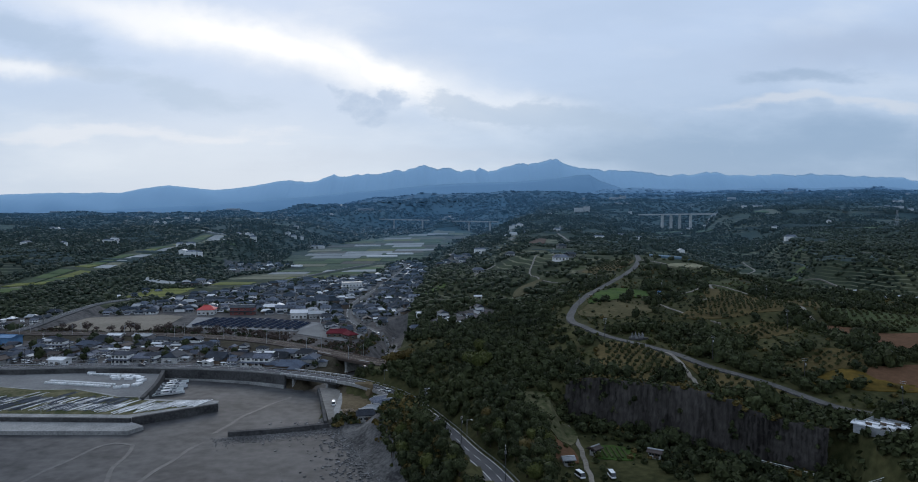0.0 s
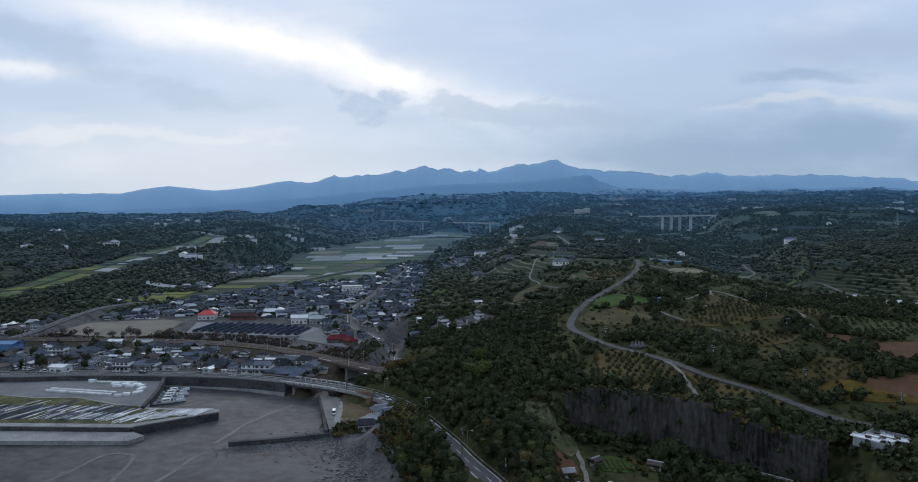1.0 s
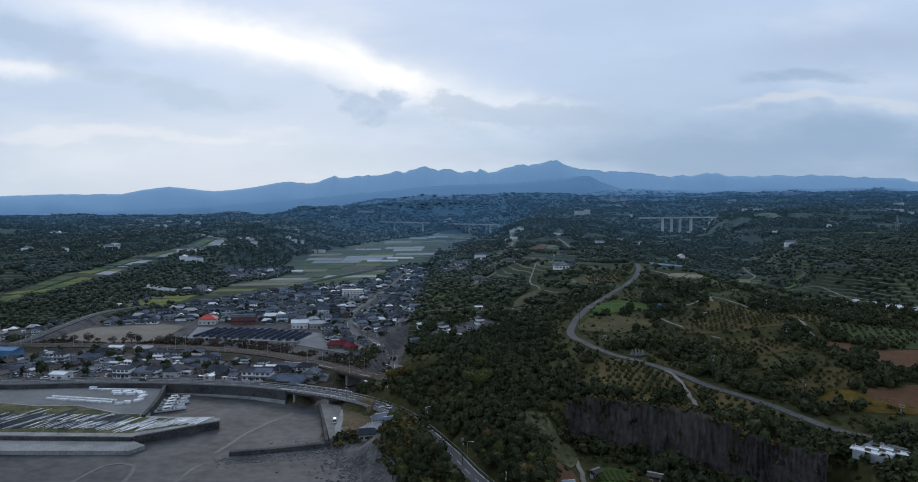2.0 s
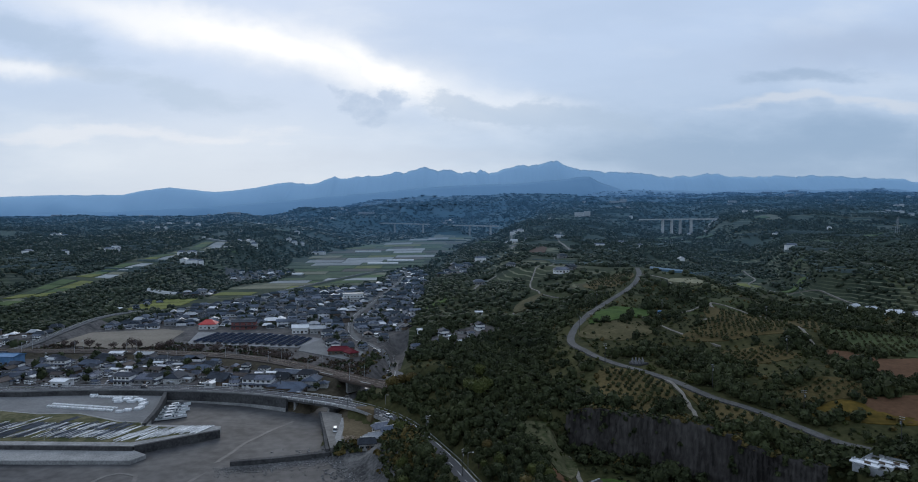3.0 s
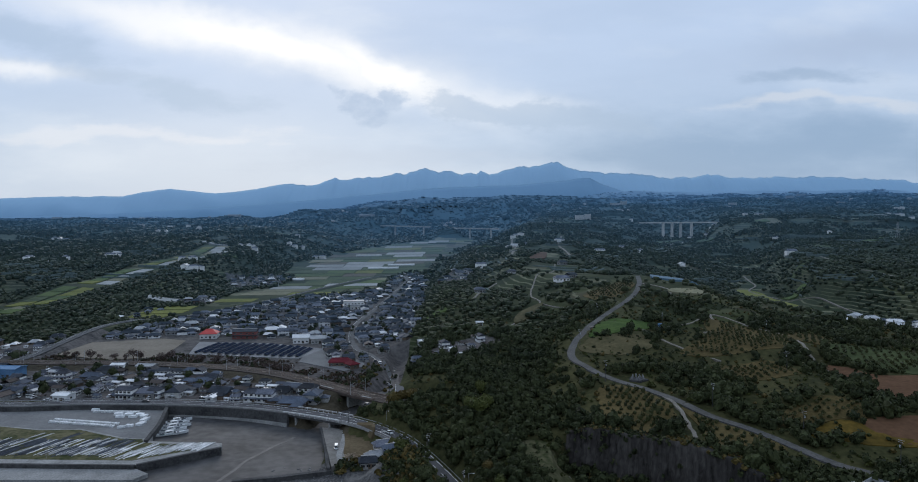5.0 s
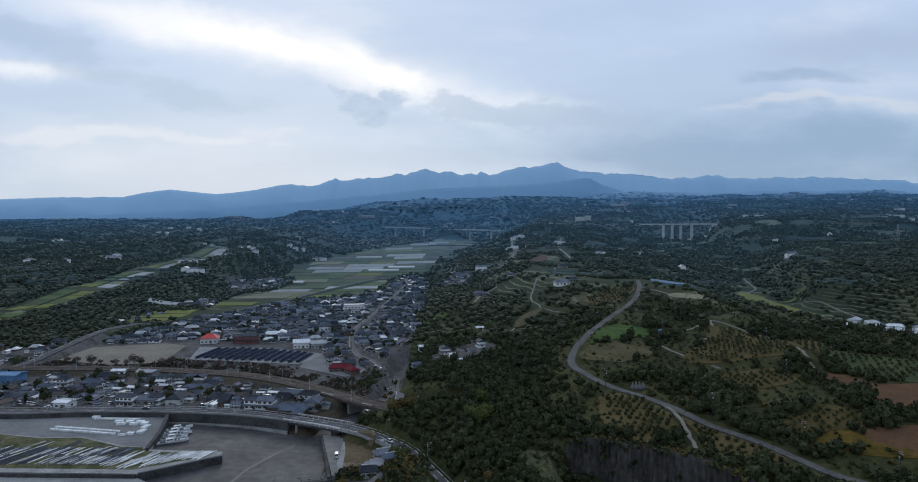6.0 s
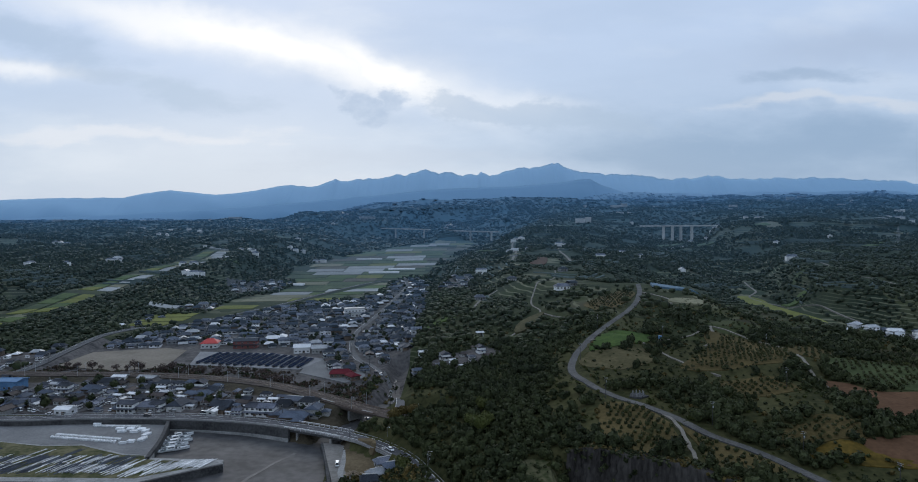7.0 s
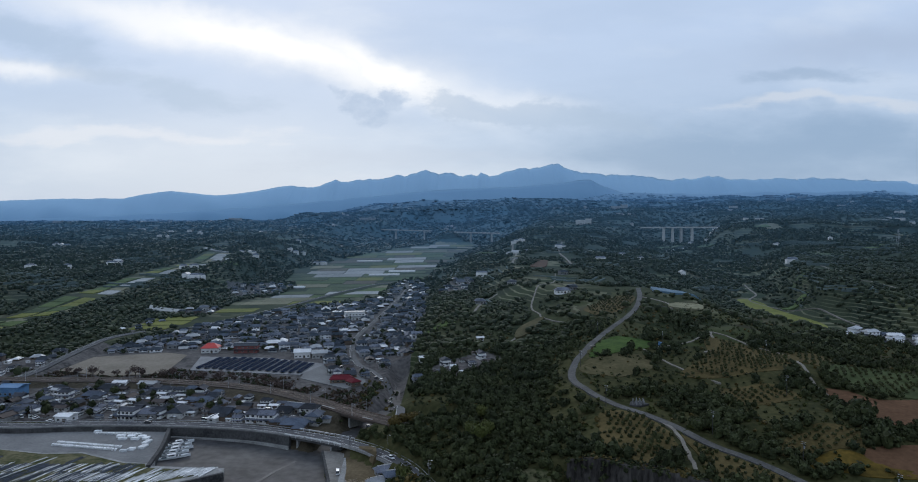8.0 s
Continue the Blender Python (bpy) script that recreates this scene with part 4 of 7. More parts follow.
# ---- poles of the seaweed growers, laid on the grass ----
def pole_bundles():
    rnd = random.Random(4)
    kinds = []
    sticks = []
    for k in range(4):
        bm = bmesh.new()
        long = rnd.uniform(9, 14)
        tube(bm, (0, -long / 2, 0), (rnd.uniform(-0.2, 0.2), long / 2, 0), 0.13, 0.10, 5)
        sticks.append(bm)
    meshes = []
    for k, bm in enumerate(sticks):
        for mat in ("pole_wood", "pole_dark"):
            me = bpy.data.meshes.new("pole")
            bm.to_mesh(me)
            me.materials.append(M[mat])
            meshes.append(me)
        bm.free()
    for k in range(8):
        pale = k < 5
        ob = thing("pole_bundle", -166 - 2.4 * k, 309, 3.06, -19, "bundle of long bleached poles lying on the grass" if pale else "bundle of long dark poles lying on the grass", "poles", "stored poles")
        for i in range(3 if pale else 5):
            p = new("pole", meshes[2 * rnd.randrange(4) + (0 if pale else 1)])
            p.parent = ob
            p.matrix_basis = pose((i % 4) * (0.34 if pale else 0.55) - 0.5 + rnd.uniform(-0.08, 0.08), rnd.uniform(-1.2, 1.2), 0.15 + (i // 4) * 0.3, 0, 0, rnd.uniform(-2, 2))
        kinds.append(ob)
    # slanting strips of bundles laid end to end, grass between them
    slant = radians(19)
    x = -318.0
    while x < -163:
        x += rnd.uniform(1.0, 2.2)
        pale = rnd.random() < (0.42 if x < -190 else 0.65)
        along = 2.0 + rnd.uniform(0, 3)
        reach = rnd.uniform(17, 30) if x < -185 else rnd.uniform(12, 22)
        while along < reach:
            if rnd.random() < 0.86:
                c = kinds[rnd.randrange(5) if pale or rnd.random() < 0.12 else 5 + rnd.randrange(3)]
                copy_thing(c, pose(x + math.sin(slant) * (along + 5) * 1.1, 301.5 + math.cos(slant) * (along + 5), 3.06, 0, 0, -19 + rnd.uniform(-5, 5)))
            along += rnd.uniform(10.5, 13)
    # the triangle at the quay's tip
    for k in range(62):
        x = -160 + 0.67 * k + rnd.uniform(-0.3, 0.3)
        lo = 298 + max(0, (x + 143)) * 0.74
        y = rnd.uniform(lo + 4.5, 317) if lo + 4.5 < 316 else 316
        copy_thing(kinds[rnd.randrange(5)], pose(x, min(y, 315.5), 3.06, 0, 0, rnd.uniform(-30, -14)))


pole_bundles()


def white_tanks():
    """Rows of white fibreglass tubs and sheeted stacks on the gravel."""
    rnd = random.Random(8)

    def tub():
        ob = thing("storage_tub", label="white fibreglass tub on the gravel yard", category="tub", group="row of tubs")
        bm = bmesh.new()
        box(bm, -0.52, -1.5, 0, 0.52, 1.5, 0.75)
        bmesh.ops.inset_region(bm, faces=[f for f in bm.faces if f.normal.z > 0.9], thickness=0.12, depth=-0.5)
        for v in bm.verts:
            if v.co.z < 0.1:
                v.co.x *= 0.8
                v.co.y *= 0.9
        part("shell", bm, M["tarp_white"], ob)
        bm = bmesh.new()
        for s in (-1, 1):
            box(bm, -0.56, s * 1.2 - 0.08, 0.55, 0.56, s * 1.2 + 0.08, 0.8)
        part("rim_strap", bm, M["concrete"], ob, "grey rim strap")
        return ob
    first = tub()
    first.matrix_basis = pose(-216, 357.5, 3.08, 0, 0, 12)
    for k in range(1, 24):
        copy_thing(first, pose(-216 + k * 1.62, 357.5 - k * 0.34, 3.08, 0, 0, 12 + rnd.uniform(-4, 4)))
    for k in range(24):
        copy_thing(first, pose(-216.5 + k * 1.62, 353.6 - k * 0.34, 3.08, 0, 0, 12 + rnd.uniform(-4, 4)))
    for k in range(17):
        copy_thing(first, pose(-203 + k * 1.55, 372.6 - k * 0.12, 3.08, 0, 0, rnd.uniform(-5, 5)))

    def stack(l, w, h, seed):
        r = random.Random(seed)
        bm = bmesh.new()
        box(bm, -l / 2, -w / 2, 0, l / 2, w / 2, h)
        bmesh.ops.subdivide_edges(bm, edges=bm.edges[:], cuts=3, use_grid_fill=True)
        for v in bm.verts:
            if v.co.z > 0.1:
                v.co += Vector((r.uniform(-0.1, 0.1), r.uniform(-0.1, 0.1), r.uniform(-0.15, 0.12)))
        return tagged(part("sheeted_stack", bm, M["tarp_white"]), "low stack under white sheeting on the yard", "stack", "sheeted stacks")
    for k, (x, y, l, w, t) in enumerate(((-187, 367, 5, 3, 2), (-181, 366.5, 5, 3, -3), (-175, 366, 5, 3, 4), (-184, 362.5, 5, 2.6, 5), (-177, 362.5, 5, 2.8, 0), (-171.5, 363.5, 4, 4, 3),
                                         (-168, 357, 3.4, 7, -6), (-166.6, 349.5, 3.6, 6.5, -6), (-171, 346, 4, 3, 0), (-174, 343.5, 4, 2.2, 8), (-204, 375, 4.5, 2.5, 10))):
        stack(l * 0.85, w * 0.8, 1.1, k).matrix_basis = pose(x, y, 3.06, 0, 0, t)


white_tanks()


def boats():
    def boat(long, seed):
        ob = thing("fishing_boat", label="white fishing boat moored beside the breakwater", category="boat", group="moored boats")
        bm = bmesh.new()
        rings = []
        for k in range(9):
            s = k / 8
            w = 1.35 * (1 - max(0, (s - 0.55) / 0.45) ** 2 * 0.96) * (0.85 + 0.15 * min(1, s * 4))
            y, sheer = (s - 0.5) * long, 0.9 + 0.55 * s * s
            rings.append([bm.verts.new(p) for p in ((-w, y, sheer), (-w * 0.75, y, 0.0), (0, y, -0.35), (w * 0.75, y, 0.0), (w, y, sheer), (w * 0.86, y, sheer - 0.3), (-w * 0.86, y, sheer - 0.3))])
        for a, b in zip(rings, rings[1:]):
            for i in range(7):
                bm.faces.new((a[i], b[i], b[(i + 1) % 7], a[(i + 1) % 7]))
        bm.faces.new(rings[0]), bm.faces.new(rings[-1][::-1])
        bmesh.ops.recalc_face_normals(bm, faces=bm.faces)
        for f in bm.faces:
            f.material_index = int(f.calc_center_median().z < 0.32)
        part("hull", bm, [M["hull"], M["pole_dark"]], ob)
        bm = bmesh.new()
        r = random.Random(seed)
        for k in range(7):
            x, y = r.uniform(-0.7, 0.7), r.uniform(-long * 0.42, -long * 0.24) if k < 4 else r.uniform(long * 0.08, long * 0.3)
            box(bm, x - 0.3, y - 0.4, 0.66, x + 0.3, y + 0.4, 0.95 + 0.1 * k)
        tagged(part("gear", bm, M["pole_dark"], ob, "dark nets and crates"), kind="stuff")
        bm = bmesh.new()
        box(bm, -0.95, -long * 0.40, 0.6, 0.95, long * 0.12, 0.68)
        part("deck", bm, M["teal"], ob, "teal painted deck")
        bm = bmesh.new()
        box(bm, -0.75, -long * 0.22, 0.68, 0.75, long * 0.04, 2.3)
        for v in bm.verts:
            if v.co.z > 2:
                v.co.x *= 0.85
        house = part("wheelhouse", bm, M["white"], ob)
        bm = bmesh.new()
        box(bm, -0.78, -long * 0.18, 1.5, 0.78, 0, 1.95)
        part("cabin_window", bm, M["glass"], house)
        bm = bmesh.new()
        tube(bm, (0, long * 0.2, 0.9), (0, long * 0.2, 4.2), 0.06, 0.04)
        tube(bm, (0, long * 0.2, 3.6), (0, -long * 0.2, 2.9), 0.03)
        part("mast", bm, M["steel"], ob)
        bm = bmesh.new()
        for s in (-1, 1):
            tube(bm, (s * 1.1, -long * 0.45, 1.2), (s * 1.1, long * 0.3, 1.5), 0.035)
            for k in range(6):
                tube(bm, (s * 1.1, -long * 0.45 + k * long * 0.15, 0.8), (s * 1.1, -long * 0.45 + k * long * 0.15, 1.3), 0.03)
        part("rail", bm, M["steel"], ob)
        return ob
    a, b = boat(15.5, 1), boat(13.5, 2)
    a.matrix_basis = pose(-147, 341.5, 0.35, 0, 3, -62)
    b.matrix_basis = pose(-149, 347.5, 0.35, 0, -3, -60)
    copy_thing(a, pose(-150, 353, 0.35, 0, 2, -58))
    copy_thing(b, pose(-152, 358.5, 0.35, 0, 4, -57))
    copy_thing(b, pose(-152.5, 363.5, 0.35, 0, 0, -55))


boats()


# ================= roads and railway =================
def dashes(bm, line, off, on, gap, w, z):
    """Painted dashes along a line."""
    p = offsets(line, off)
    run = np.concatenate([[0], np.cumsum(np.hypot(*np.diff(p[:, :2], axis=0).T))])
    at = 0.0
    while at + on < run[-1]:
        q = np.column_stack([np.interp([at, at + on / 2, at + on], run, p[:, k]) for k in range(3)])
        ribbon(bm, q, w / 2, -w / 2, z - 0.01, z)
        at += on + gap


def coast_road():
    line = smooth_line(COAST_ROAD, 3.5)
    road = thing("coast_road", label="grey two-lane coast road with white edge lines", category="road", kind="structure")
    bm = bmesh.new()
    ribbon(bm, line, 3.6, -3.6, -0.5, 0.0)
    part("carriageway", bm, M["asphalt"], road)
    bm = bmesh.new()
    for o in (3.15, -3.15):
        q = offsets(line, o)
        ribbon(bm, q, 0.14, -0.14, -0.02, 0.012)
    part("edge_line", bm, M["line"], road)
    bm = bmesh.new()
    dashes(bm, line, 0, 5, 5, 0.2, 0.012)
    part("centre_line", bm, M["line"], road)
    bm = bmesh.new()
    ribbon(bm, line, -3.62, -5.9, -0.6, 0.16)
    part("footway", bm, M["old_asphalt"], road)
    bm = bmesh.new()
    q = offsets(line, -6.05)
    ribbon(bm, q, 0.12, -0.12, -0.6, 0.75)
    part("parapet", bm, M["concrete"], road)
    bm = bmesh.new()
    q = offsets(line, 4.3)
    ribbon(bm, q, 0.05, -0.05, 0.45, 0.75)
    for p in q[::1]:
        box(bm, p[0] - 0.06, p[1] - 0.06, p[2] - 0.6, p[0] + 0.06, p[1] + 0.06, p[2] + 0.7)
    part("guard_rail", bm, M["steel"], road)
    # sea wall below the road
    west = line[line[:, 0] < -88]
    bm = bmesh.new()
    ribbon(bm, west, -6.2, -7.6, -7, 0.1)
    tagged(part("sea_wall", bm, M["dark_concrete"]), "dark stained concrete sea wall below the road", "wall", kind="structure")
    bm = bmesh.new()
    ribbon(bm, west, -7.62, -8.5, -7, -4.8)
    tagged(part("wall_footing", bm, M["concrete"]), "pale concrete footing along the sea wall", "wall", kind="structure")
    # stop marks and arrows at the bend
    bm = bmesh.new()
    for s in (60, 64, 68):
        k = len(line) - s
        c, t = line[k], line[k + 1] - line[k]
        ang = math.atan2(t[1], t[0])
        for j in range(4):
            box(bm, -0.2, -2.6 + j * 0.75, 0.005, 2.2, -2.25 + j * 0.75, 0.014, 0, Matrix.Translation(c) @ Matrix.Rotation(ang, 4, "Z"))
    part("road_mark", bm, M["line"], road)
    # the bridge over the river mouth
    br = thing("road_bridge", label="low concrete road bridge over the river mouth", category="bridge", kind="structure")
    span = line[(line[:, 0] > -92) & (line[:, 0] < -58)]
    bm = bmesh.new()
    ribbon(bm, span, 4.6, -6.3, -1.6, -0.52)
    part("girder", bm, M["dark_concrete"], br)
    bm = bmesh.new()
    for o in (-6.35, 4.6):
        q = offsets(span, o)
        ribbon(bm, q, 0.1, -0.1, 0.95, 1.1)
        ribbon(bm, q, 0.05, -0.05, 0.5, 0.6)
        for p in q:
            box(bm, p[0] - 0.07, p[1] - 0.07, p[2] - 0.5, p[0] + 0.07, p[1] + 0.07, p[2] + 1.05)
    part("railing", bm, M["white"], br, "pale steel railing")
    for x, y in ((-85, 359.5), (-65, 348.5)):
        bm = bmesh.new()
        box(bm, -0.6, -5, -1, 0.6, 5, 5.5, 0, pose(x, y, 0, 0, 0, -28))
        part("pier", bm, M["concrete"], br)


coast_road()


def other_roads():
    for pts, w, mat, name, label in ((BYPASS, 2.6, "asphalt", "bypass_road", "narrow raised road with a pale parapet"), (TOWN_ROAD, 2.5, "old_asphalt", "town_road", "narrow grey street into the town"),
                                     (RIDGE_ROAD, 2.15, "lane", "ridge_road", "pale winding asphalt lane along the ridge")):
        line = lifted(pts, 0.05, 3.0) if len(pts[0]) == 2 else smooth_line(pts, 3.0)
        ob = thing(name, label=label, category="road", kind="structure")
        bm = bmesh.new()
        ribbon(bm, line, w, -w, -1.2, 0.12)
        part("carriageway", bm, M[mat], ob)
        if name != "ridge_road":
            bm = bmesh.new()
            q = offsets(line, w - 0.3)
            ribbon(bm, q, 0.1, -0.1, 0.05, 0.135)
            part("edge_line", bm, M["line"], ob)
        if name == "bypass_road":
            bm = bmesh.new()
            q = offsets(line[:70], w + 0.2)
            ribbon(bm, q, 0.15, -0.15, -1, 0.9)
            part("parapet", bm, M["concrete"], ob)
            bm = bmesh.new()
            q = offsets(line[:], -w - 0.2)
            ribbon(bm, q, 0.3, -0.3, -4, 0.1)
            part("retaining_wall", bm, M["dark_concrete"], ob)
    for k, pts in enumerate(PATHS):
        bm = bmesh.new()
        line = lifted(pts, 0.05, 3.0)
        line[:, 0] += np.sin(np.arange(len(line)) * 1.7) * 0.25
        w = 0.8 + max(0, pts[0][1] - 500) * 0.0009
        ribbon(bm, line, w, -w, -1.0, 0.1 + (w - 0.8) * 0.5)
        tagged(part("farm_track", bm, M["dirt"]), "pale dusty farm track between the orchards", "track", kind="structure")
    # streets of the lower town
    for pts in ([(-232, 388), (-215, 430), (-205, 462)], [(-340, 402), (-300, 430), (-200, 428), (-120, 415), (-95, 395)], [(-300, 392), (-285, 470)], [(-130, 382), (-138, 440)],
                [(-300, 600), (-220, 640), (-130, 640), (-60, 625)], [(-240, 620), (-225, 700), (-215, 800)], [(-160, 590), (-160, 720), (-150, 860)], [(-280, 690), (-180, 720), (-60, 715)]):
        bm = bmesh.new()
        ribbon(bm, lifted(pts, 0.0, 4.0), 2.2, -2.2, -0.8, 0.10)
        tagged(part("street", bm, M["old_asphalt"]), "narrow grey street between the houses", "street", kind="structure")


other_roads()


def railway():
    line = smooth_line(RAIL, 3.5)
    rw = thing("railway", label="double railway track on rusty brown ballast", category="railway", kind="structure")
    bm = bmesh.new()
    ribbon(bm, line, 6.6, -6.6, -1.5, 0.0)
    part("ballast", bm, M["ballast"], rw)
    bm = bmesh.new()
    for o in (2.6, 1.5, -1.5, -2.6):
        q = offsets(line, o)
        ribbon(bm, q, 0.06, -0.06, -0.05, 0.18)
    part("rails", bm, M["rail"], rw)
    bm = bmesh.new()
    fine = smooth_line(RAIL, 0.8)
    t = np.gradient(fine[:, :2], axis=0)
    for p, d in zip(fine[150:], t[150:]):
        m = Matrix.Translation(p) @ Matrix.Rotation(math.atan2(d[1], d[0]), 4, "Z")
        for s in (-2.05, 2.05):
            box(bm, -0.13, s - 1.1, -0.02, 0.13, s + 1.1, 0.07, 0, m)
    ob = part("sleepers", bm, M["rust"], rw)
    tagged(ob, kind="stuff")
    # masts
    first = None
    for k in range(14, len(line), 11):
        p, d = line[k], line[min(k + 1, len(line) - 1)] - line[k - 1]
        ang = math.degrees(math.atan2(d[1], d[0]))
        for s in (1, -1):
            q = offsets(line, 5.6 * s)[k]
            m = pose(q[0], q[1], q[2] - 0.8, 0, 0, ang + (0 if s < 0 else 180))
            if first is None:
                first = thing("catenary_mast", label="slim steel railway mast beside the track", category="mast", group="railway masts")
                bm = bmesh.new()
                tube(bm, (0, 0, 0), (0, 0, 8.2), 0.14, 0.11)
                part("mast", bm, M["steel"], first)
                bm = bmesh.new()
                tube(bm, (0, 0, 6.6), (0, 3.0, 7.0), 0.05), tube(bm, (0, 0, 7.8), (0, 2.6, 7.05), 0.04)
                part("bracket", bm, M["steel"], first)
                first.matrix_basis = m
            else:
                copy_thing(first, m)
    # bridge over the road and the river
    br = thing("rail_bridge", label="rusty steel railway bridge on concrete piers", category="bridge", kind="structure")
    span = line[(line[:, 0] > -84) & (line[:, 0] < -42)]
    for o in (5.25, 0.3, -5.25):
        bm = bmesh.new()
        q = offsets(span, o)
        ribbon(bm, q, 0.25, -0.25, -1.9, 0.35 if abs(o) > 1 else -0.3)
        part("girder", bm, M["rust"], br)
    for x0, x1 in ((-84, -70), (-54, -46)):
        bm = bmesh.new()
        q = line[(line[:, 0] > x0) & (line[:, 0] < x1)]
        ribbon(bm, offsets(q, -5.4), 1.4, 0.2, 0.2, 0.42)
        part("walkway", bm, M["concrete"], br, "pale concrete walkway slab")
    for k in (0, len(span) // 2, len(span) - 1):
        p = span[k]
        bm = bmesh.new()
        box(bm, -0.9, -5, -8, 0.9, 5, -1.9, 0, Matrix.Translation(p) @ Matrix.Rotation(radians(-42), 4, "Z"))
        part("pier", bm, M["concrete"], br)


railway()

M["tile_grey"] = material("grey_roof_tiles", (0.030, 0.035, 0.047), (0.130, 0.138, 0.165), 0.7, 1.8, 0.15, 0.35, vary=0.65, spec=0.15, stretch=(1, 1, 0.4))
M["tile_dark"] = material("dark_roof_tiles", (0.013, 0.016, 0.021), (0.040, 0.046, 0.057), 0.7, 1.8, 0.15, 0.35, vary=0.45, spec=0.15)
M["tile_blue"] = material("blue_grey_roof_tiles", (0.045, 0.055, 0.075), (0.10, 0.12, 0.155), 0.7, 1.8, 0.15, 0.3, vary=0.4, spec=0.15)
M["tile_brown"] = material("brown_roof_tiles", (0.04, 0.03, 0.027), (0.09, 0.07, 0.06), 0.75, 1.8, 0.15, 0.3, vary=0.3)
M["sheet_pale"] = material("pale_metal_roof", (0.26, 0.27, 0.28), (0.42, 0.43, 0.44), 0.45, 1.2, 0.2, 0.1, vary=0.35)
M["sheet_white"] = material("white_metal_roof", (0.60, 0.61, 0.62), (0.80, 0.80, 0.80), 0.45, 1.2, 0.2, 0.1)
M["sheet_red"] = material("red_metal_roof", (0.42, 0.035, 0.03), (0.60, 0.06, 0.045), 0.45, 1.2, 0.2, 0.1)
M["sheet_wine"] = material("faded_red_roof", (0.10, 0.012, 0.018), (0.17, 0.025, 0.032), 0.8, 1.2, 0.2, 0.1, spec=0.08)
M["sheet_blue"] = material("blue_metal_roof", (0.06, 0.15, 0.28), (0.12, 0.24, 0.40), 0.5, 1.2, 0.2, 0.1)
M["brick_red"] = material("red_brick_wall", (0.16, 0.05, 0.045), (0.26, 0.09, 0.075), 0.85, 2, 0.2, 0.1)
M["plaster"] = material("pale_plaster", (0.60, 0.60, 0.59), (0.84, 0.84, 0.82), 0.85, 1.2, 0.2, 0.05, vary=0.35)
M["plaster_dim"] = material("grey_plaster", (0.24, 0.24, 0.235), (0.46, 0.455, 0.44), 0.9, 1.2, 0.2, 0.05, vary=0.35)
M["boards"] = material("brown_boards", (0.07, 0.05, 0.035), (0.15, 0.11, 0.08), 0.85, 2.5, 0.2, 0.1, vary=0.35)
M["window"] = M["glass"]
M["frame"] = material("window_frame", (0.30, 0.30, 0.29), (0.45, 0.45, 0.44), 0.5, 3, 0.3, 0.0)
M["panel"] = material("solar_glass", (0.008, 0.012, 0.028), (0.016, 0.024, 0.048), 0.9, 1.5, 0.2, 0.0, spec=0.0)


# ================= houses =================
def roof_mesh(bm, l, w, z, rise, hip, over=0.7, thick=0.28):
    """A pitched roof over l x w with its eaves at z; hip: how far the ridge ends draw in (0: gables)."""
    a, b, r = l / 2 + over, w / 2 + over, max(0.05, l / 2 + over - hip)
    drop = over * rise / (w / 2 + over)
    z -= drop * 0.6
    for dz in (0, -thick):
        e = [bm.verts.new(p) for p in ((-a, -b, z + dz), (a, -b, z + dz), (a, b, z + dz), (-a, b, z + dz))]
        t = [bm.verts.new((-r, 0, z + rise + dz)), bm.verts.new((r, 0, z + rise + dz))]
        for f in ((e[0], e[1], t[1], t[0]), (e[2], e[3], t[0], t[1]), (e[1], e[2], t[1]), (e[3], e[0], t[0])):
            bm.faces.new(f if not dz else f[::-1])
        if not dz:
            up = e
    for i in range(4):
        bm.faces.new((up[i], e[i], e[(i + 1) % 4], up[(i + 1) % 4]))
    return r, z + rise


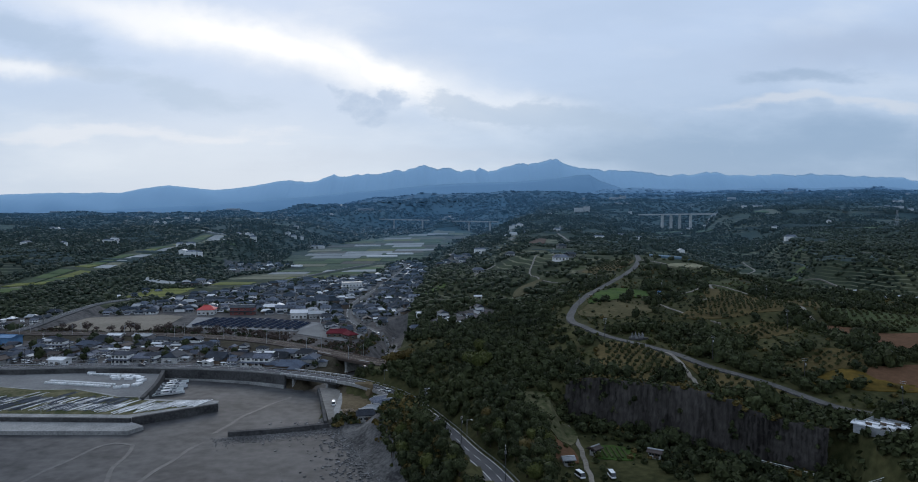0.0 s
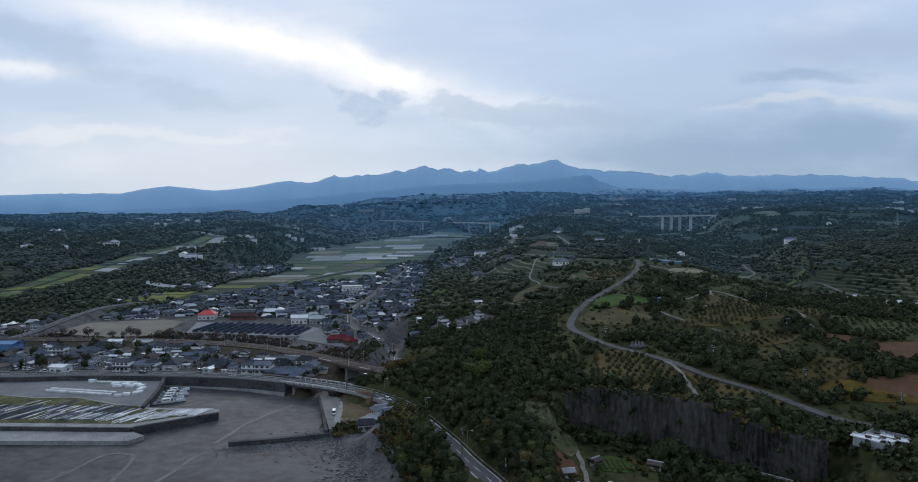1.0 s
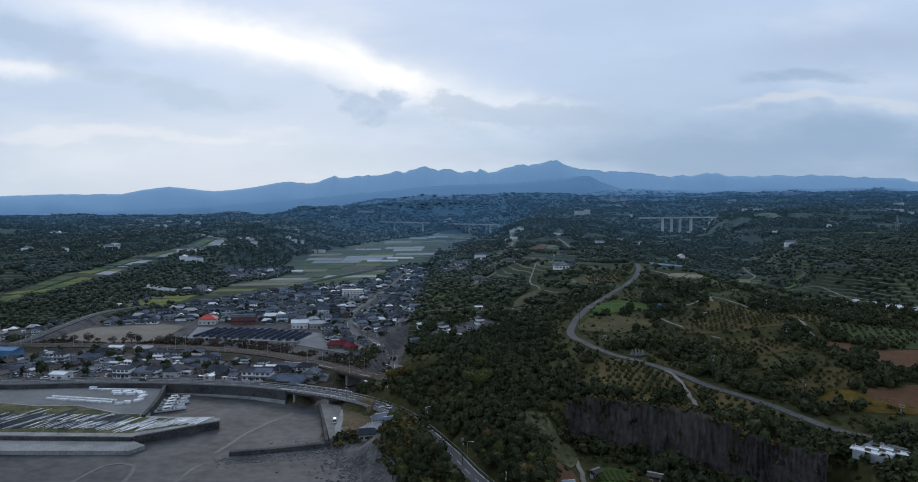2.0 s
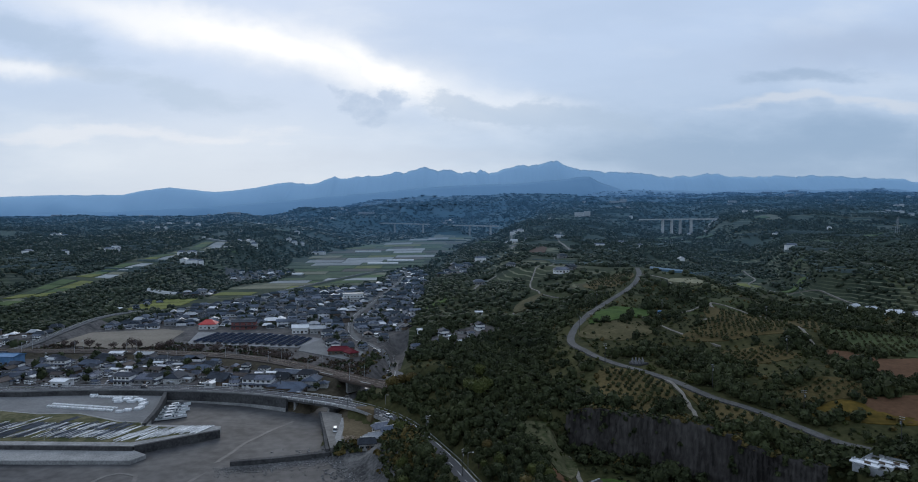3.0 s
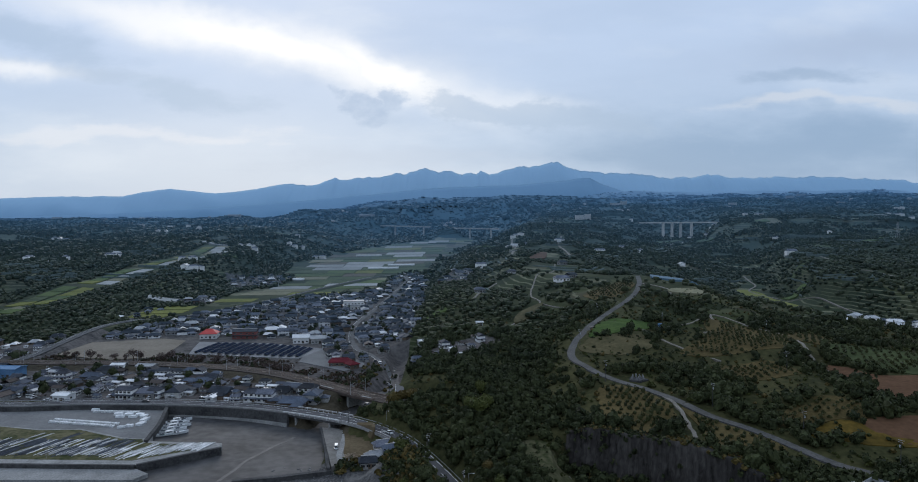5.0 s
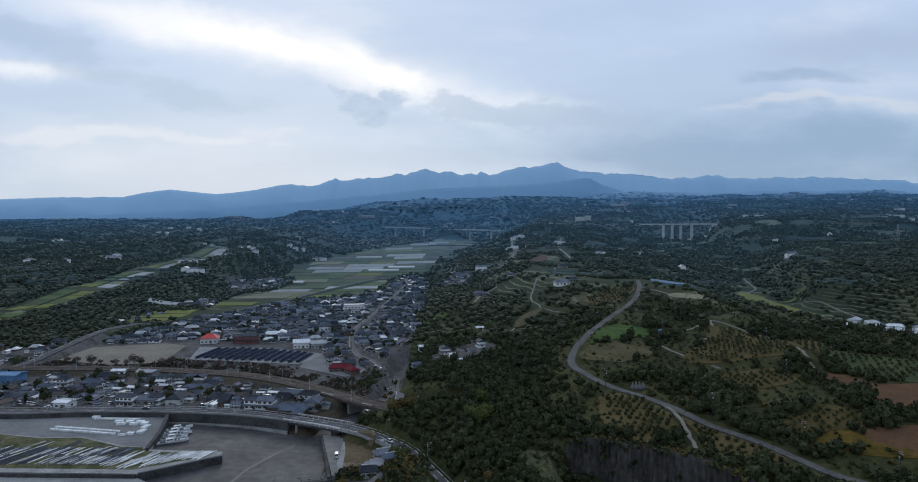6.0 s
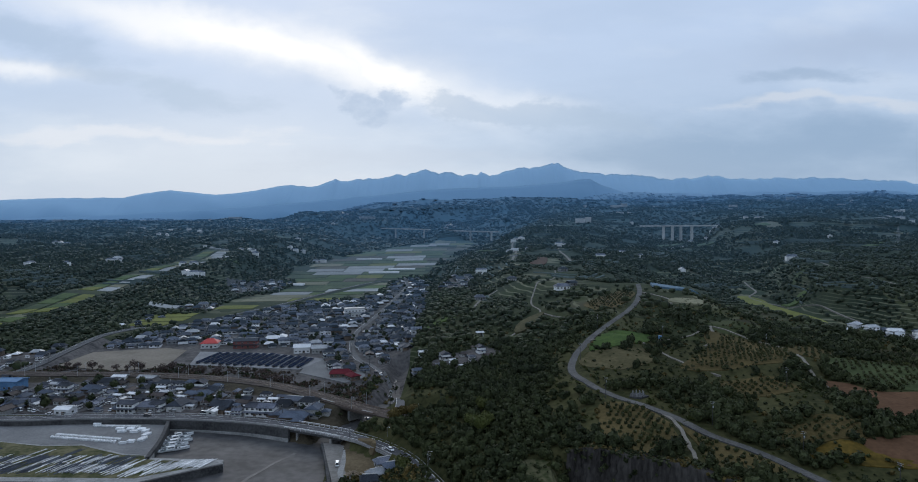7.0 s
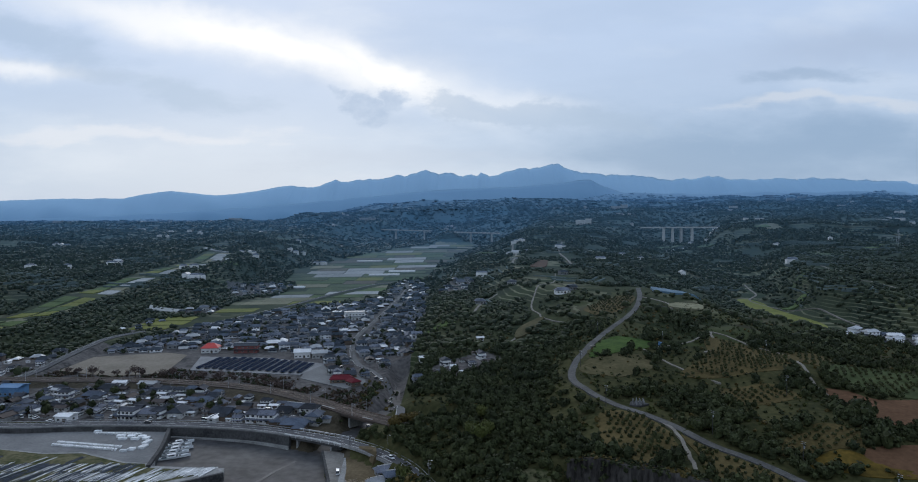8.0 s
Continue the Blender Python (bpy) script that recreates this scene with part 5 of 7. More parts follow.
def house(name, l, w, h, rise, hip, wall, roof, label, storeys=1, wing=0, category="house", group="", windows=4, cap="tile_grey"):
    """A house with its ridge along x and its front towards -y."""
    ob = thing(name, label=label, category=category, group=group)
    bm = bmesh.new()
    box(bm, -l / 2, -w / 2, -1.2, l / 2, w / 2, h)
    if hip < 0.5:
        for s in (-1, 1):
            v = [bm.verts.new(p) for p in ((s * l / 2, -w / 2, h), (s * l / 2, w / 2, h), (s * l / 2, 0, h + rise * 0.8))]
            bm.faces.new(v if s > 0 else v[::-1])
    part("wall", bm, M[wall], ob)
    bm = bmesh.new()
    r, top = roof_mesh(bm, l, w, h, rise, hip)
    rf = part("roof", bm, M[roof], ob)
    bm = bmesh.new()
    box(bm, -r, -0.22, top - 0.12, r, 0.22, top + 0.22)
    part("ridge_cap", bm, M[cap], rf)
    if storeys > 1:
        bm = bmesh.new()
        a, b, z = l / 2, w / 2, h * 0.5
        for x0, y0, x1, y1, sx, sy in ((-a, -b, a, -b, 0, -1), (a, -b, a, b, 1, 0), (a, b, -a, b, 0, 1), (-a, b, -a, -b, -1, 0)):
            ox, oy = 1.15, 1.15
            ex0, ey0 = x0 + (sx or (-1 if x0 < 0 else 1)) * ox, y0 + (sy or (-1 if y0 < 0 else 1)) * oy
            ex1, ey1 = x1 + (sx or (-1 if x1 < 0 else 1)) * ox, y1 + (sy or (-1 if y1 < 0 else 1)) * oy
            p = [bm.verts.new(q) for q in ((ex0, ey0, z - 0.45), (ex1, ey1, z - 0.45), (x1, y1, z + 0.15), (x0, y0, z + 0.15), (ex0, ey0, z - 0.65), (ex1, ey1, z - 0.65))]
            bm.faces.new((p[0], p[1], p[2], p[3])), bm.faces.new((p[4], p[5], p[1], p[0])), bm.faces.new((p[3], p[2], p[5], p[4]))
        part("lower_roof", bm, M[roof], ob)
    win = None
    spots = []
    for k in range(windows):
        s = (k + 0.5) / windows
        spots.append((-l / 2 + l * s, -w / 2, 0))
        if storeys > 1:
            spots.append((-l / 2 + l * s, -w / 2, h * 0.5))
    spots += [(l / 2, 0, 90), (-l / 2, 0, -90)]
    for i, (x, y, q) in enumerate(spots):
        z = 1.4
        ang = 0
        if q in (90, -90):
            ang = q
        else:
            z += q
        if win is None:
            bm = bmesh.new()
            box(bm, -0.85, -0.06, -0.6, 0.85, 0.04, 0.6, 0)
            box(bm, -0.75, -0.09, -0.5, -0.05, -0.055, 0.5, 1), box(bm, 0.05, -0.09, -0.5, 0.75, -0.055, 0.5, 1)
            win = part("window", bm, [M["frame"], M["window"]], ob)
            p = win
        else:
            p = new("window", win.data)
            p.parent = ob
        p.matrix_basis = pose(x, y, z, 0, 0, ang)
    bm = bmesh.new()
    box(bm, -0.9, -0.08, 0, 0.9, 0.05, 2.1)
    part("door", bm, M["boards"], ob).matrix_basis = pose(l * 0.12, -w / 2, 0.0)
    if wing:
        bm = bmesh.new()
        box(bm, -wing / 2, -2.4, -1.2, wing / 2, 2.4, 2.7)
        part("wing_wall", bm, M[wall], ob).matrix_basis = pose(l * 0.28, -w / 2 - 2.0, 0)
        bm = bmesh.new()
        roof_mesh(bm, wing, 4.8, 2.7, 1.2, 1.5, 0.5, 0.2)
        part("wing_roof", bm, M[roof], ob).matrix_basis = pose(l * 0.28, -w / 2 - 2.0, 0)
    return ob


HOUSE_KINDS = [
    ("house", 11, 8, 3.3, 2.3, 2.6, "plaster_dim", "tile_grey", "single-storey house under a grey tiled hipped roof", 1, 0),
    ("house", 10, 8, 5.6, 2.0, 2.4, "plaster", "tile_dark", "two-storey plastered house with a dark tiled roof", 2, 0),
    ("house", 12, 8.5, 3.4, 2.6, 0.0, "boards", "tile_dark", "brown boarded house under a dark gabled roof", 1, 5),
    ("house", 9, 7.5, 5.4, 2.0, 0.0, "plaster", "tile_grey", "pale two-storey house with a grey gabled roof", 2, 0),
    ("house", 13, 9, 3.5, 2.8, 3.0, "plaster_dim", "tile_dark", "broad house under a dark tiled hipped roof with a wing", 1, 6),
    ("house", 10, 7, 3.2, 1.8, 0.0, "plaster_dim", "tile_brown", "small grey house with a brown gabled roof", 1, 0),
    ("house", 10.5, 8, 5.6, 2.1, 2.2, "plaster_dim", "tile_blue", "two-storey grey house with a blue-grey tiled roof", 2, 4),
    ("house", 12, 7, 3.4, 2.0, 1.2, "boards", "tile_grey", "long boarded house under weathered grey tiles", 1, 0),
    ("shed", 9, 6, 3.0, 1.0, 0.0, "plaster_dim", "sheet_pale", "plain shed under a pale metal roof", 1, 0),
    ("shed", 7, 5, 2.8, 0.8, 0.0, "plaster", "sheet_white", "small pale shed with a white metal roof", 1, 0),
    ("house", 9.5, 8, 5.5, 1.9, 2.0, "plaster", "tile_grey", "white two-storey house with a grey hipped roof", 2, 0),
    ("house", 14, 8.5, 3.5, 2.7, 2.8, "boards", "tile_blue", "long old farmhouse under blue-grey tiles", 1, 6),
]

SPECIALS = [(-220, 592, 13), (-134, 566, 12), (-85, 478, 17), (-304, 452, 14), (-184, 586, 12), (-121, 767, 14), (-236, 478, 8), (-231, 392, 9), (-196, 395, 9), (-98, 410, 10), (-118, 562, 9), (371, 573, 22), (392, 560, 16), (355, 597, 12)]


def town():
    rnd = np.random.RandomState(21)
    lots = []
    for poly, gap, turn in ((TOWN_SOUTH, 8.6, -8), (TOWN_NORTH, 9.8, 14), (VILLAGES[0], 14, 30), (VILLAGES[1], 15, 10), (VILLAGES[2], 15, 20), (VILLAGES[3], 10.5, -25), (VILLAGES[4], 13.5, 20), (VILLAGES[5], 14, 10), (VILLAGES[6], 17, 10)):
        xs, ys = [q[0] for q in poly], [q[1] for q in poly]
        cx, cy, R = (min(xs) + max(xs)) / 2, (min(ys) + max(ys)) / 2, max(max(xs) - min(xs), max(ys) - min(ys))
        gx, gy = np.meshgrid(np.arange(-R, R, gap), np.arange(-R, R, gap * 1.0))
        gx, gy = gx.ravel() + rnd.uniform(-2.3, 2.3, gx.size), gy.ravel() + rnd.uniform(-2.3, 2.3, gx.size)
        c, s = math.cos(radians(turn)), math.sin(radians(turn))
        x, y = cx + gx * c - gy * s, cy + gx * s + gy * c
        ok = in_poly(x, y, poly) & (rnd.rand(len(x)) < 0.90)
        ok &= off_line(x, y, [q[:2] for q in TOWN_ROAD]) > 6.5
        ok &= off_line(x, y, [q[:2] for q in COAST_ROAD]) > 10
        ok &= off_line(x, y, [q[:2] for q in RAIL]) > 11.5
        ok &= off_line(x, y, [q[:2] for q in BYPASS]) > 7
        ok &= near_spine(x, y, RIVER)[0] > 7
        for sx, sy, r in SPECIALS:
            ok &= np.hypot(x - sx, y - sy) > r
        for px_, py_ in zip(x[ok], y[ok]):
            lots.append((px_, py_, turn + rnd.choice([0, 0, 0, 0, 90, -90, 0]) + rnd.uniform(-7, 7), rnd.randint(100), rnd.choice([0.40, 0.52, 0.60, 0.68, 0.76, 0.86]) * rnd.uniform(0.92, 1.06)))
    lots.sort(key=lambda q: q[1])
    z = [H(q[0], q[1]) for q in lots]
    pick = [0, 5, 1, 1, 2, 3, 3, 4, 5, 6, 7, 8, 9, 9, 10, 9, 11, 8, 2, 10, 9]
    made = {}
    near = 330
    for (x, y, t, k, s), h in list(zip(lots, z))[:near]:
        i = pick[k % len(pick)]
        m = pose(x, y, h + 0.3, 0, 0, t) @ Matrix.Diagonal((s, s, s * (0.92 + 0.002 * k), 1))
        if i not in made:
            name, l, w, hh, rise, hip, wall, roof, label, st, wing = HOUSE_KINDS[i]
            made[i] = house(name, l, w, hh, rise, hip, wall, roof, label, st, wing, category=name, group="town houses", windows=3)
            made[i].matrix_basis = pose(x, y, h + 0.3, 0, 0, t)
        else:
            copy_thing(made[i], m)
    # those further up the valley, as one mass
    V, F, mi = [], [], []
    for key, a, b, r in (("far_plaster", (0.52, 0.53, 0.55), (0.80, 0.81, 0.82), 0.35), ("far_plaster_dim", (0.22, 0.225, 0.23), (0.42, 0.425, 0.43), 0.45), ("far_tile", (0.040, 0.047, 0.062), (0.150, 0.162, 0.190), 0.65),
                         ("far_tile_dark", (0.016, 0.021, 0.030), (0.046, 0.055, 0.070), 0.5)):
        M[key] = material(key, a, b, 0.8, 0.8, 0.1, 0.1, island=r, spec=0.1)
    mats = ["far_plaster", "far_plaster_dim", "boards", "far_tile", "far_tile_dark", "tile_blue", "sheet_pale", "sheet_white"]
    for (x, y, t, k, s), h in list(zip(lots, z))[near:]:
        l, w, hh, rise = (10 + k % 5) * s, (7.5 + k % 3) * s, (3.3 if k % 3 else 5.4) * s, 2.2 * s
        hip = 0.1 if k % 4 == 0 else 2.4
        c, sn = math.cos(radians(t)), math.sin(radians(t))
        b = len(V)
        pts = [(-l / 2, -w / 2, -1.2), (l / 2, -w / 2, -1.2), (l / 2, w / 2, -1.2), (-l / 2, w / 2, -1.2), (-l / 2, -w / 2, hh), (l / 2, -w / 2, hh), (l / 2, w / 2, hh), (-l / 2, w / 2, hh)]
        o, a2, b2 = 0.7, l / 2 + 0.7, w / 2 + 0.7
        pts += [(-a2, -b2, hh - 0.3), (a2, -b2, hh - 0.3), (a2, b2, hh - 0.3), (-a2, b2, hh - 0.3), (-a2 + hip, 0, hh + rise), (a2 - hip, 0, hh + rise), (-a2 + hip, 0.01, hh + rise), (a2 - hip, 0.01, hh + rise)]
        pts += [(-a2, -b2, hh - 0.55), (a2, -b2, hh - 0.55), (a2, b2, hh - 0.55), (-a2, b2, hh - 0.55)]
        V += [(x + p * c - q * sn, y + p * sn + q * c, h + r) for p, q, r in pts]
        F += [[b + i for i in f] for f in ((0, 1, 5, 4), (1, 2, 6, 5), (2, 3, 7, 6), (3, 0, 4, 7), (8, 9, 13, 12), (10, 11, 14, 15), (9, 10, 15, 13), (11, 8, 12, 14), (16, 17, 9, 8), (17, 18, 10, 9), (18, 19, 11, 10), (19, 16, 8, 11), (19, 18, 17, 16))]
        wmat, rmat = (0, 1, 0, 2)[k % 4], (3, 3, 4, 4, 5, 3, 4, 6, 4, 3, 4, 7)[k % 12]
        mi += [wmat] * 4 + [rmat] * 9
        for zz in ([1.4] if hh < 4 else [1.4, 4.1]):
            for u in (-0.28, 0.1, 0.32):
                b = len(V)
                for p, r in ((u * l - 0.8, zz - 0.6), (u * l + 0.8, zz - 0.6), (u * l + 0.8, zz + 0.6), (u * l - 0.8, zz + 0.6)):
                    for sd in (1,):
                        q = -w / 2 - 0.05
                        V.append((x + p * c - q * sn, y + p * sn + q * c, h + r))
                F.append([b, b + 1, b + 2, b + 3])
                mi.append(8)
    me = mesh_of("far_houses", V, F, [M[q] for q in mats] + [M["window"]], mi)
    tagged(new("far_houses", me), "crowded tiled houses further up the valley", "houses", kind="stuff")
    # garden trees of the upper town
    r = np.random.RandomState(24)
    P = np.array([(q[0], q[1]) for q in lots[near:]]) + r.uniform(-8, 8, (len(lots) - near, 2))
    P = P[r.rand(len(P)) < 0.65]
    rad = r.uniform(1.2, 2.8, len(P))
    wood("town_greenery", P[:, 0], P[:, 1], height(P[:, 0], P[:, 1]) + rad * 0.8, rad, rad * 1.1, SHAPES_MID, M["leaf"], "dark garden trees between the crowded houses", 25)["category"] = "trees"
    return lots


LOTS = town()


def special(l, w, h, rise, hip, wall, roof, label, x, y, t, storeys=1, name="building", windows=4, cap="sheet_pale"):
    ob = house(name, l, w, h, rise, hip, wall, roof, label, storeys, 0, "building", "", windows, cap)
    ob.matrix_basis = pose(x, y, H(x, y) + 0.2, 0, 0, t)
    return ob


special(14, 12, 4.5, 3.4, 5.0, "plaster", "sheet_red", "white hall with a bright red hipped roof", -220, 592, 8, cap="sheet_red")
special(13, 9, 5.0, 2.2, 0.0, "plaster", "sheet_white", "white storehouse with a white gabled roof", -134, 568, 10)
special(12, 8, 4.5, 2.0, 0.0, "plaster_dim", "sheet_pale", "grey storehouse with a pale metal roof", -119, 566, 8)
special(15, 7.5, 3.2, 2.4, 2.5, "boards", "sheet_wine", "long hall with a faded wine-red roof", -86, 481, 6, cap="sheet_wine")
special(8, 7, 3.4, 2.2, 2.5, "boards", "sheet_wine", "annexe with a faded wine-red roof", -76, 472, -50, cap="sheet_wine")
special(14, 11, 6.0, 1.2, 0.0, "sheet_blue", "sheet_blue", "blue metal-clad workshop near the railway", -302, 452, -4, cap="sheet_blue")
special(16, 9, 4.8, 1.4, 0.0, "sheet_blue", "tile_dark", "blue-walled workshop under a dark roof", -322, 458, -4)
special(20, 10, 6.5, 1.8, 0.0, "brick_red", "tile_dark", "red brick building with a dark roof", -188, 590, 6, 2)
special(22, 11, 9.5, 0.6, 0.2, "plaster", "sheet_pale", "white three-storey block in the old town", -121, 767, 14, 2, windows=6)
special(10, 7, 5.8, 1.6, 1.5, "plaster", "tile_grey", "white two-storey house near the quay road", -197, 396, -6, 2)
special(9, 8, 3.6, 0.9, 0.0, "sheet_white", "sheet_white", "white metal shed beside the coast road", -232, 393, -8, name="shed", windows=2)
special(9, 6, 3.2, 1.0, 0.0, "plaster", "sheet_white", "white halt building beside the railway", -240, 473.5, 0, windows=3)
special(12, 7, 3.6, 1.2, 0.0, "plaster_dim", "sheet_pale", "grey shed beside the railway", -218, 468, -6, name="shed")
special(14, 9, 4.0, 1.6, 1.0, "plaster_dim", "tile_blue", "low workshop with blue-grey roofs near the bridge", -100, 409, -18)
special(6, 5, 3.0, 0.8, 0.0, "sheet_white", "sheet_white", "white shed on the edge of the town", -28, 500, 20, name="shed", windows=2)
special(11, 8, 4, 2, 2, "plaster", "tile_grey", "white farmhouse at the foot of the wood", -322, 846, 10)
# houses by the shore
for l, w, h, x, y, t, roof, lab in ((8, 6, 3.0, -36, 311, 25, "tile_grey", "old grey-roofed house by the shore"), (7, 6, 4.8, -31, 300, 20, "tile_blue", "blue-roofed two-storey house by the shore"),
                                    (7, 5.5, 2.8, -38, 297, 30, "sheet_pale", "small pale grey-roofed house by the shore"), (9, 5, 2.8, -29, 282, -30, "sheet_pale", "pale tin-roofed hut above the shore"),
                                    (7, 6, 3.2, -40, 289, 10, "tile_dark", "dark weathered hut by the shore")):
    special(l, w, h, 1.9, 1.2, "plaster_dim", roof, lab, x, y, t, 2 if h > 5 else 1, "house", 3)
# white houses of the village in the side valley
for x, y, t in ((358, 590, 10), (371, 577, -20), (364, 566, 30), (386, 561, 0), (393, 573, 15), (401, 552, -30), (379, 546, 10), (352, 604, 40)):
    special(11, 8, 5.4, 1.8, 1.6, "plaster", "sheet_pale" if t > 0 else "sheet_white", "white two-storey house in the side valley", x, y, t, 2, "house", 3)
# houses on the ridge
special(14, 9, 3.4, 2.4, 2.5, "plaster", "tile_grey", "pale farmhouse on the ridge", 101, 676, 10, 1, "house")
special(9, 7, 3.2, 2.0, 0, "plaster_dim", "tile_dark", "dark farm shed on the ridge", 112, 684, 30, 1, "shed")
special(5, 4, 2.8, 0.7, 0, "plaster", "sheet_white", "small white shed on the green slope", 15, 537, 10, 1, "shed", 2)
special(11, 8, 3.4, 2.2, 2.4, "plaster_dim", "tile_grey", "farmhouse among the terraces", 20, 720, 10, 1, "house")
special(10, 8, 3.4, 2.2, 2.4, "plaster", "tile_grey", "farmhouse beside the wood", 60, 790, -20, 1, "house")
special(10, 8, 3.4, 2.2, 2.4, "plaster_dim", "tile_dark", "farmhouse on the spur", 128, 850, 20, 1, "house")


# ---- solar farm ----
def solar():
    rows = []
    first = None
    for k in range(15):
        x = -205 + k * 6.3
        if x > -119:
            break
        y0 = 523 + 1.5 * math.sin(k) - 0.19 * (x + 207)
        y1 = np.interp(x, [-218, -161, -114], [567, 561, 538])
        long = y1 - y0
        row = thing("solar_row", x, y0, 5.4, -7, "row of dark blue solar panels on low frames", "solar panels", "solar farm")
        n = int(long / 4.0)
        for i in range(n):
            if first is None:
                bm = bmesh.new()
                box(bm, -1.7, -1.97, -0.04, 1.7, 1.97, 0.04, 0)
                for gx in (-0.85, 0, 0.85):
                    box(bm, gx - 0.03, -1.9, 0.035, gx + 0.03, 1.9, 0.055, 1)
                first = part("panel", bm, [M["panel"], M["rust"]], row)
                p = first
            else:
                p = new("panel", first.data)
                p.parent = row
            p.matrix_basis = pose(0, 2 + i * 4.0, 1.3, 0, 11, 0)
        bm = bmesh.new()
        for s in (-1.2, 1.2):
            box(bm, s - 0.06, 0, 0.1, s + 0.06, 4 * n, 1.2 - s * 0.19)
        tagged(part("frame", bm, M["steel"], row), kind="stuff")


solar()
flat("solar_ground", SOLAR, 3.0, 5.62, material("pale_chippings", (0.17, 0.17, 0.175), (0.29, 0.29, 0.29), 0.95, 0.8, 0.05, 0.2), "pale gravel under the solar rows", "yard")
flat("sports_ground", SPORTS, 3.0, 5.30, material("bare_earth", (0.14, 0.118, 0.088), (0.235, 0.20, 0.155), 0.95, 0.5, 0.05, 0.1), "pale brown earth sports ground", "ground")
flat("car_park", [(-118, 492), (-122, 545), (-96, 540), (-66, 480), (-80, 462)], 3.0, 5.58, M["gravel"], "grey yard beside the red-roofed hall", "yard")


# ================= fields =================
FIELD_COLOURS = [
    ("green_crop", (0.060, 0.088, 0.026), (0.120, 0.155, 0.048), "bright green crop"), ("straw", (0.150, 0.145, 0.090), (0.250, 0.235, 0.150), "pale straw stubble"),
    ("ploughed", (0.080, 0.066, 0.048), (0.150, 0.125, 0.092), "brown ploughed earth"), ("covered", (0.27, 0.28, 0.28), (0.42, 0.43, 0.42), "grey plastic mulch"),
    ("dull_green", (0.050, 0.066, 0.028), (0.098, 0.118, 0.052), "dull green grass"), ("lime", (0.120, 0.130, 0.026), (0.200, 0.200, 0.048), "yellow-green rice regrowth")]
for n, a, b, _ in FIELD_COLOURS:
    M[n] = material("field_" + n, a, b, 0.95, 0.25, 0.04, 0.2, spec=0.05, vary=0.2)


def draped(name, corners, mat, label, category, lift=0.35, group="", kind="", cuts=5):
    """A four-cornered patch of ground laid over the land, with a bank all round."""
    a, b, c, d = [np.array(q, float) for q in corners]
    bm = bmesh.new()
    g = []
    for i in range(cuts + 1):
        for j in range(cuts + 1):
            s, t = i / cuts, j / cuts
            p = (a * (1 - s) + b * s) * (1 - t) + (d * (1 - s) + c * s) * t
            g.append(p)
    P = np.array(g)
    g = [bm.verts.new(q) for q in np.column_stack([P, height(P[:, 0], P[:, 1]) + lift])]
    n = cuts + 1
    for i in range(cuts):
        for j in range(cuts):
            bm.faces.new((g[i * n + j], g[(i + 1) * n + j], g[(i + 1) * n + j + 1], g[i * n + j + 1]))
    bmesh.ops.recalc_face_normals(bm, faces=bm.faces)
    if sum(f.normal.z for f in bm.faces) < 0:
        bmesh.ops.reverse_faces(bm, faces=bm.faces)
    edge = [e for e in bm.edges if e.is_boundary]
    r = bmesh.ops.extrude_edge_only(bm, edges=edge)
    for v in [q for q in r["geom"] if isinstance(q, bmesh.types.BMVert)]:
        v.co.z -= lift + 1.5
    return tagged(part(name, bm, mat), label, category, group, kind)


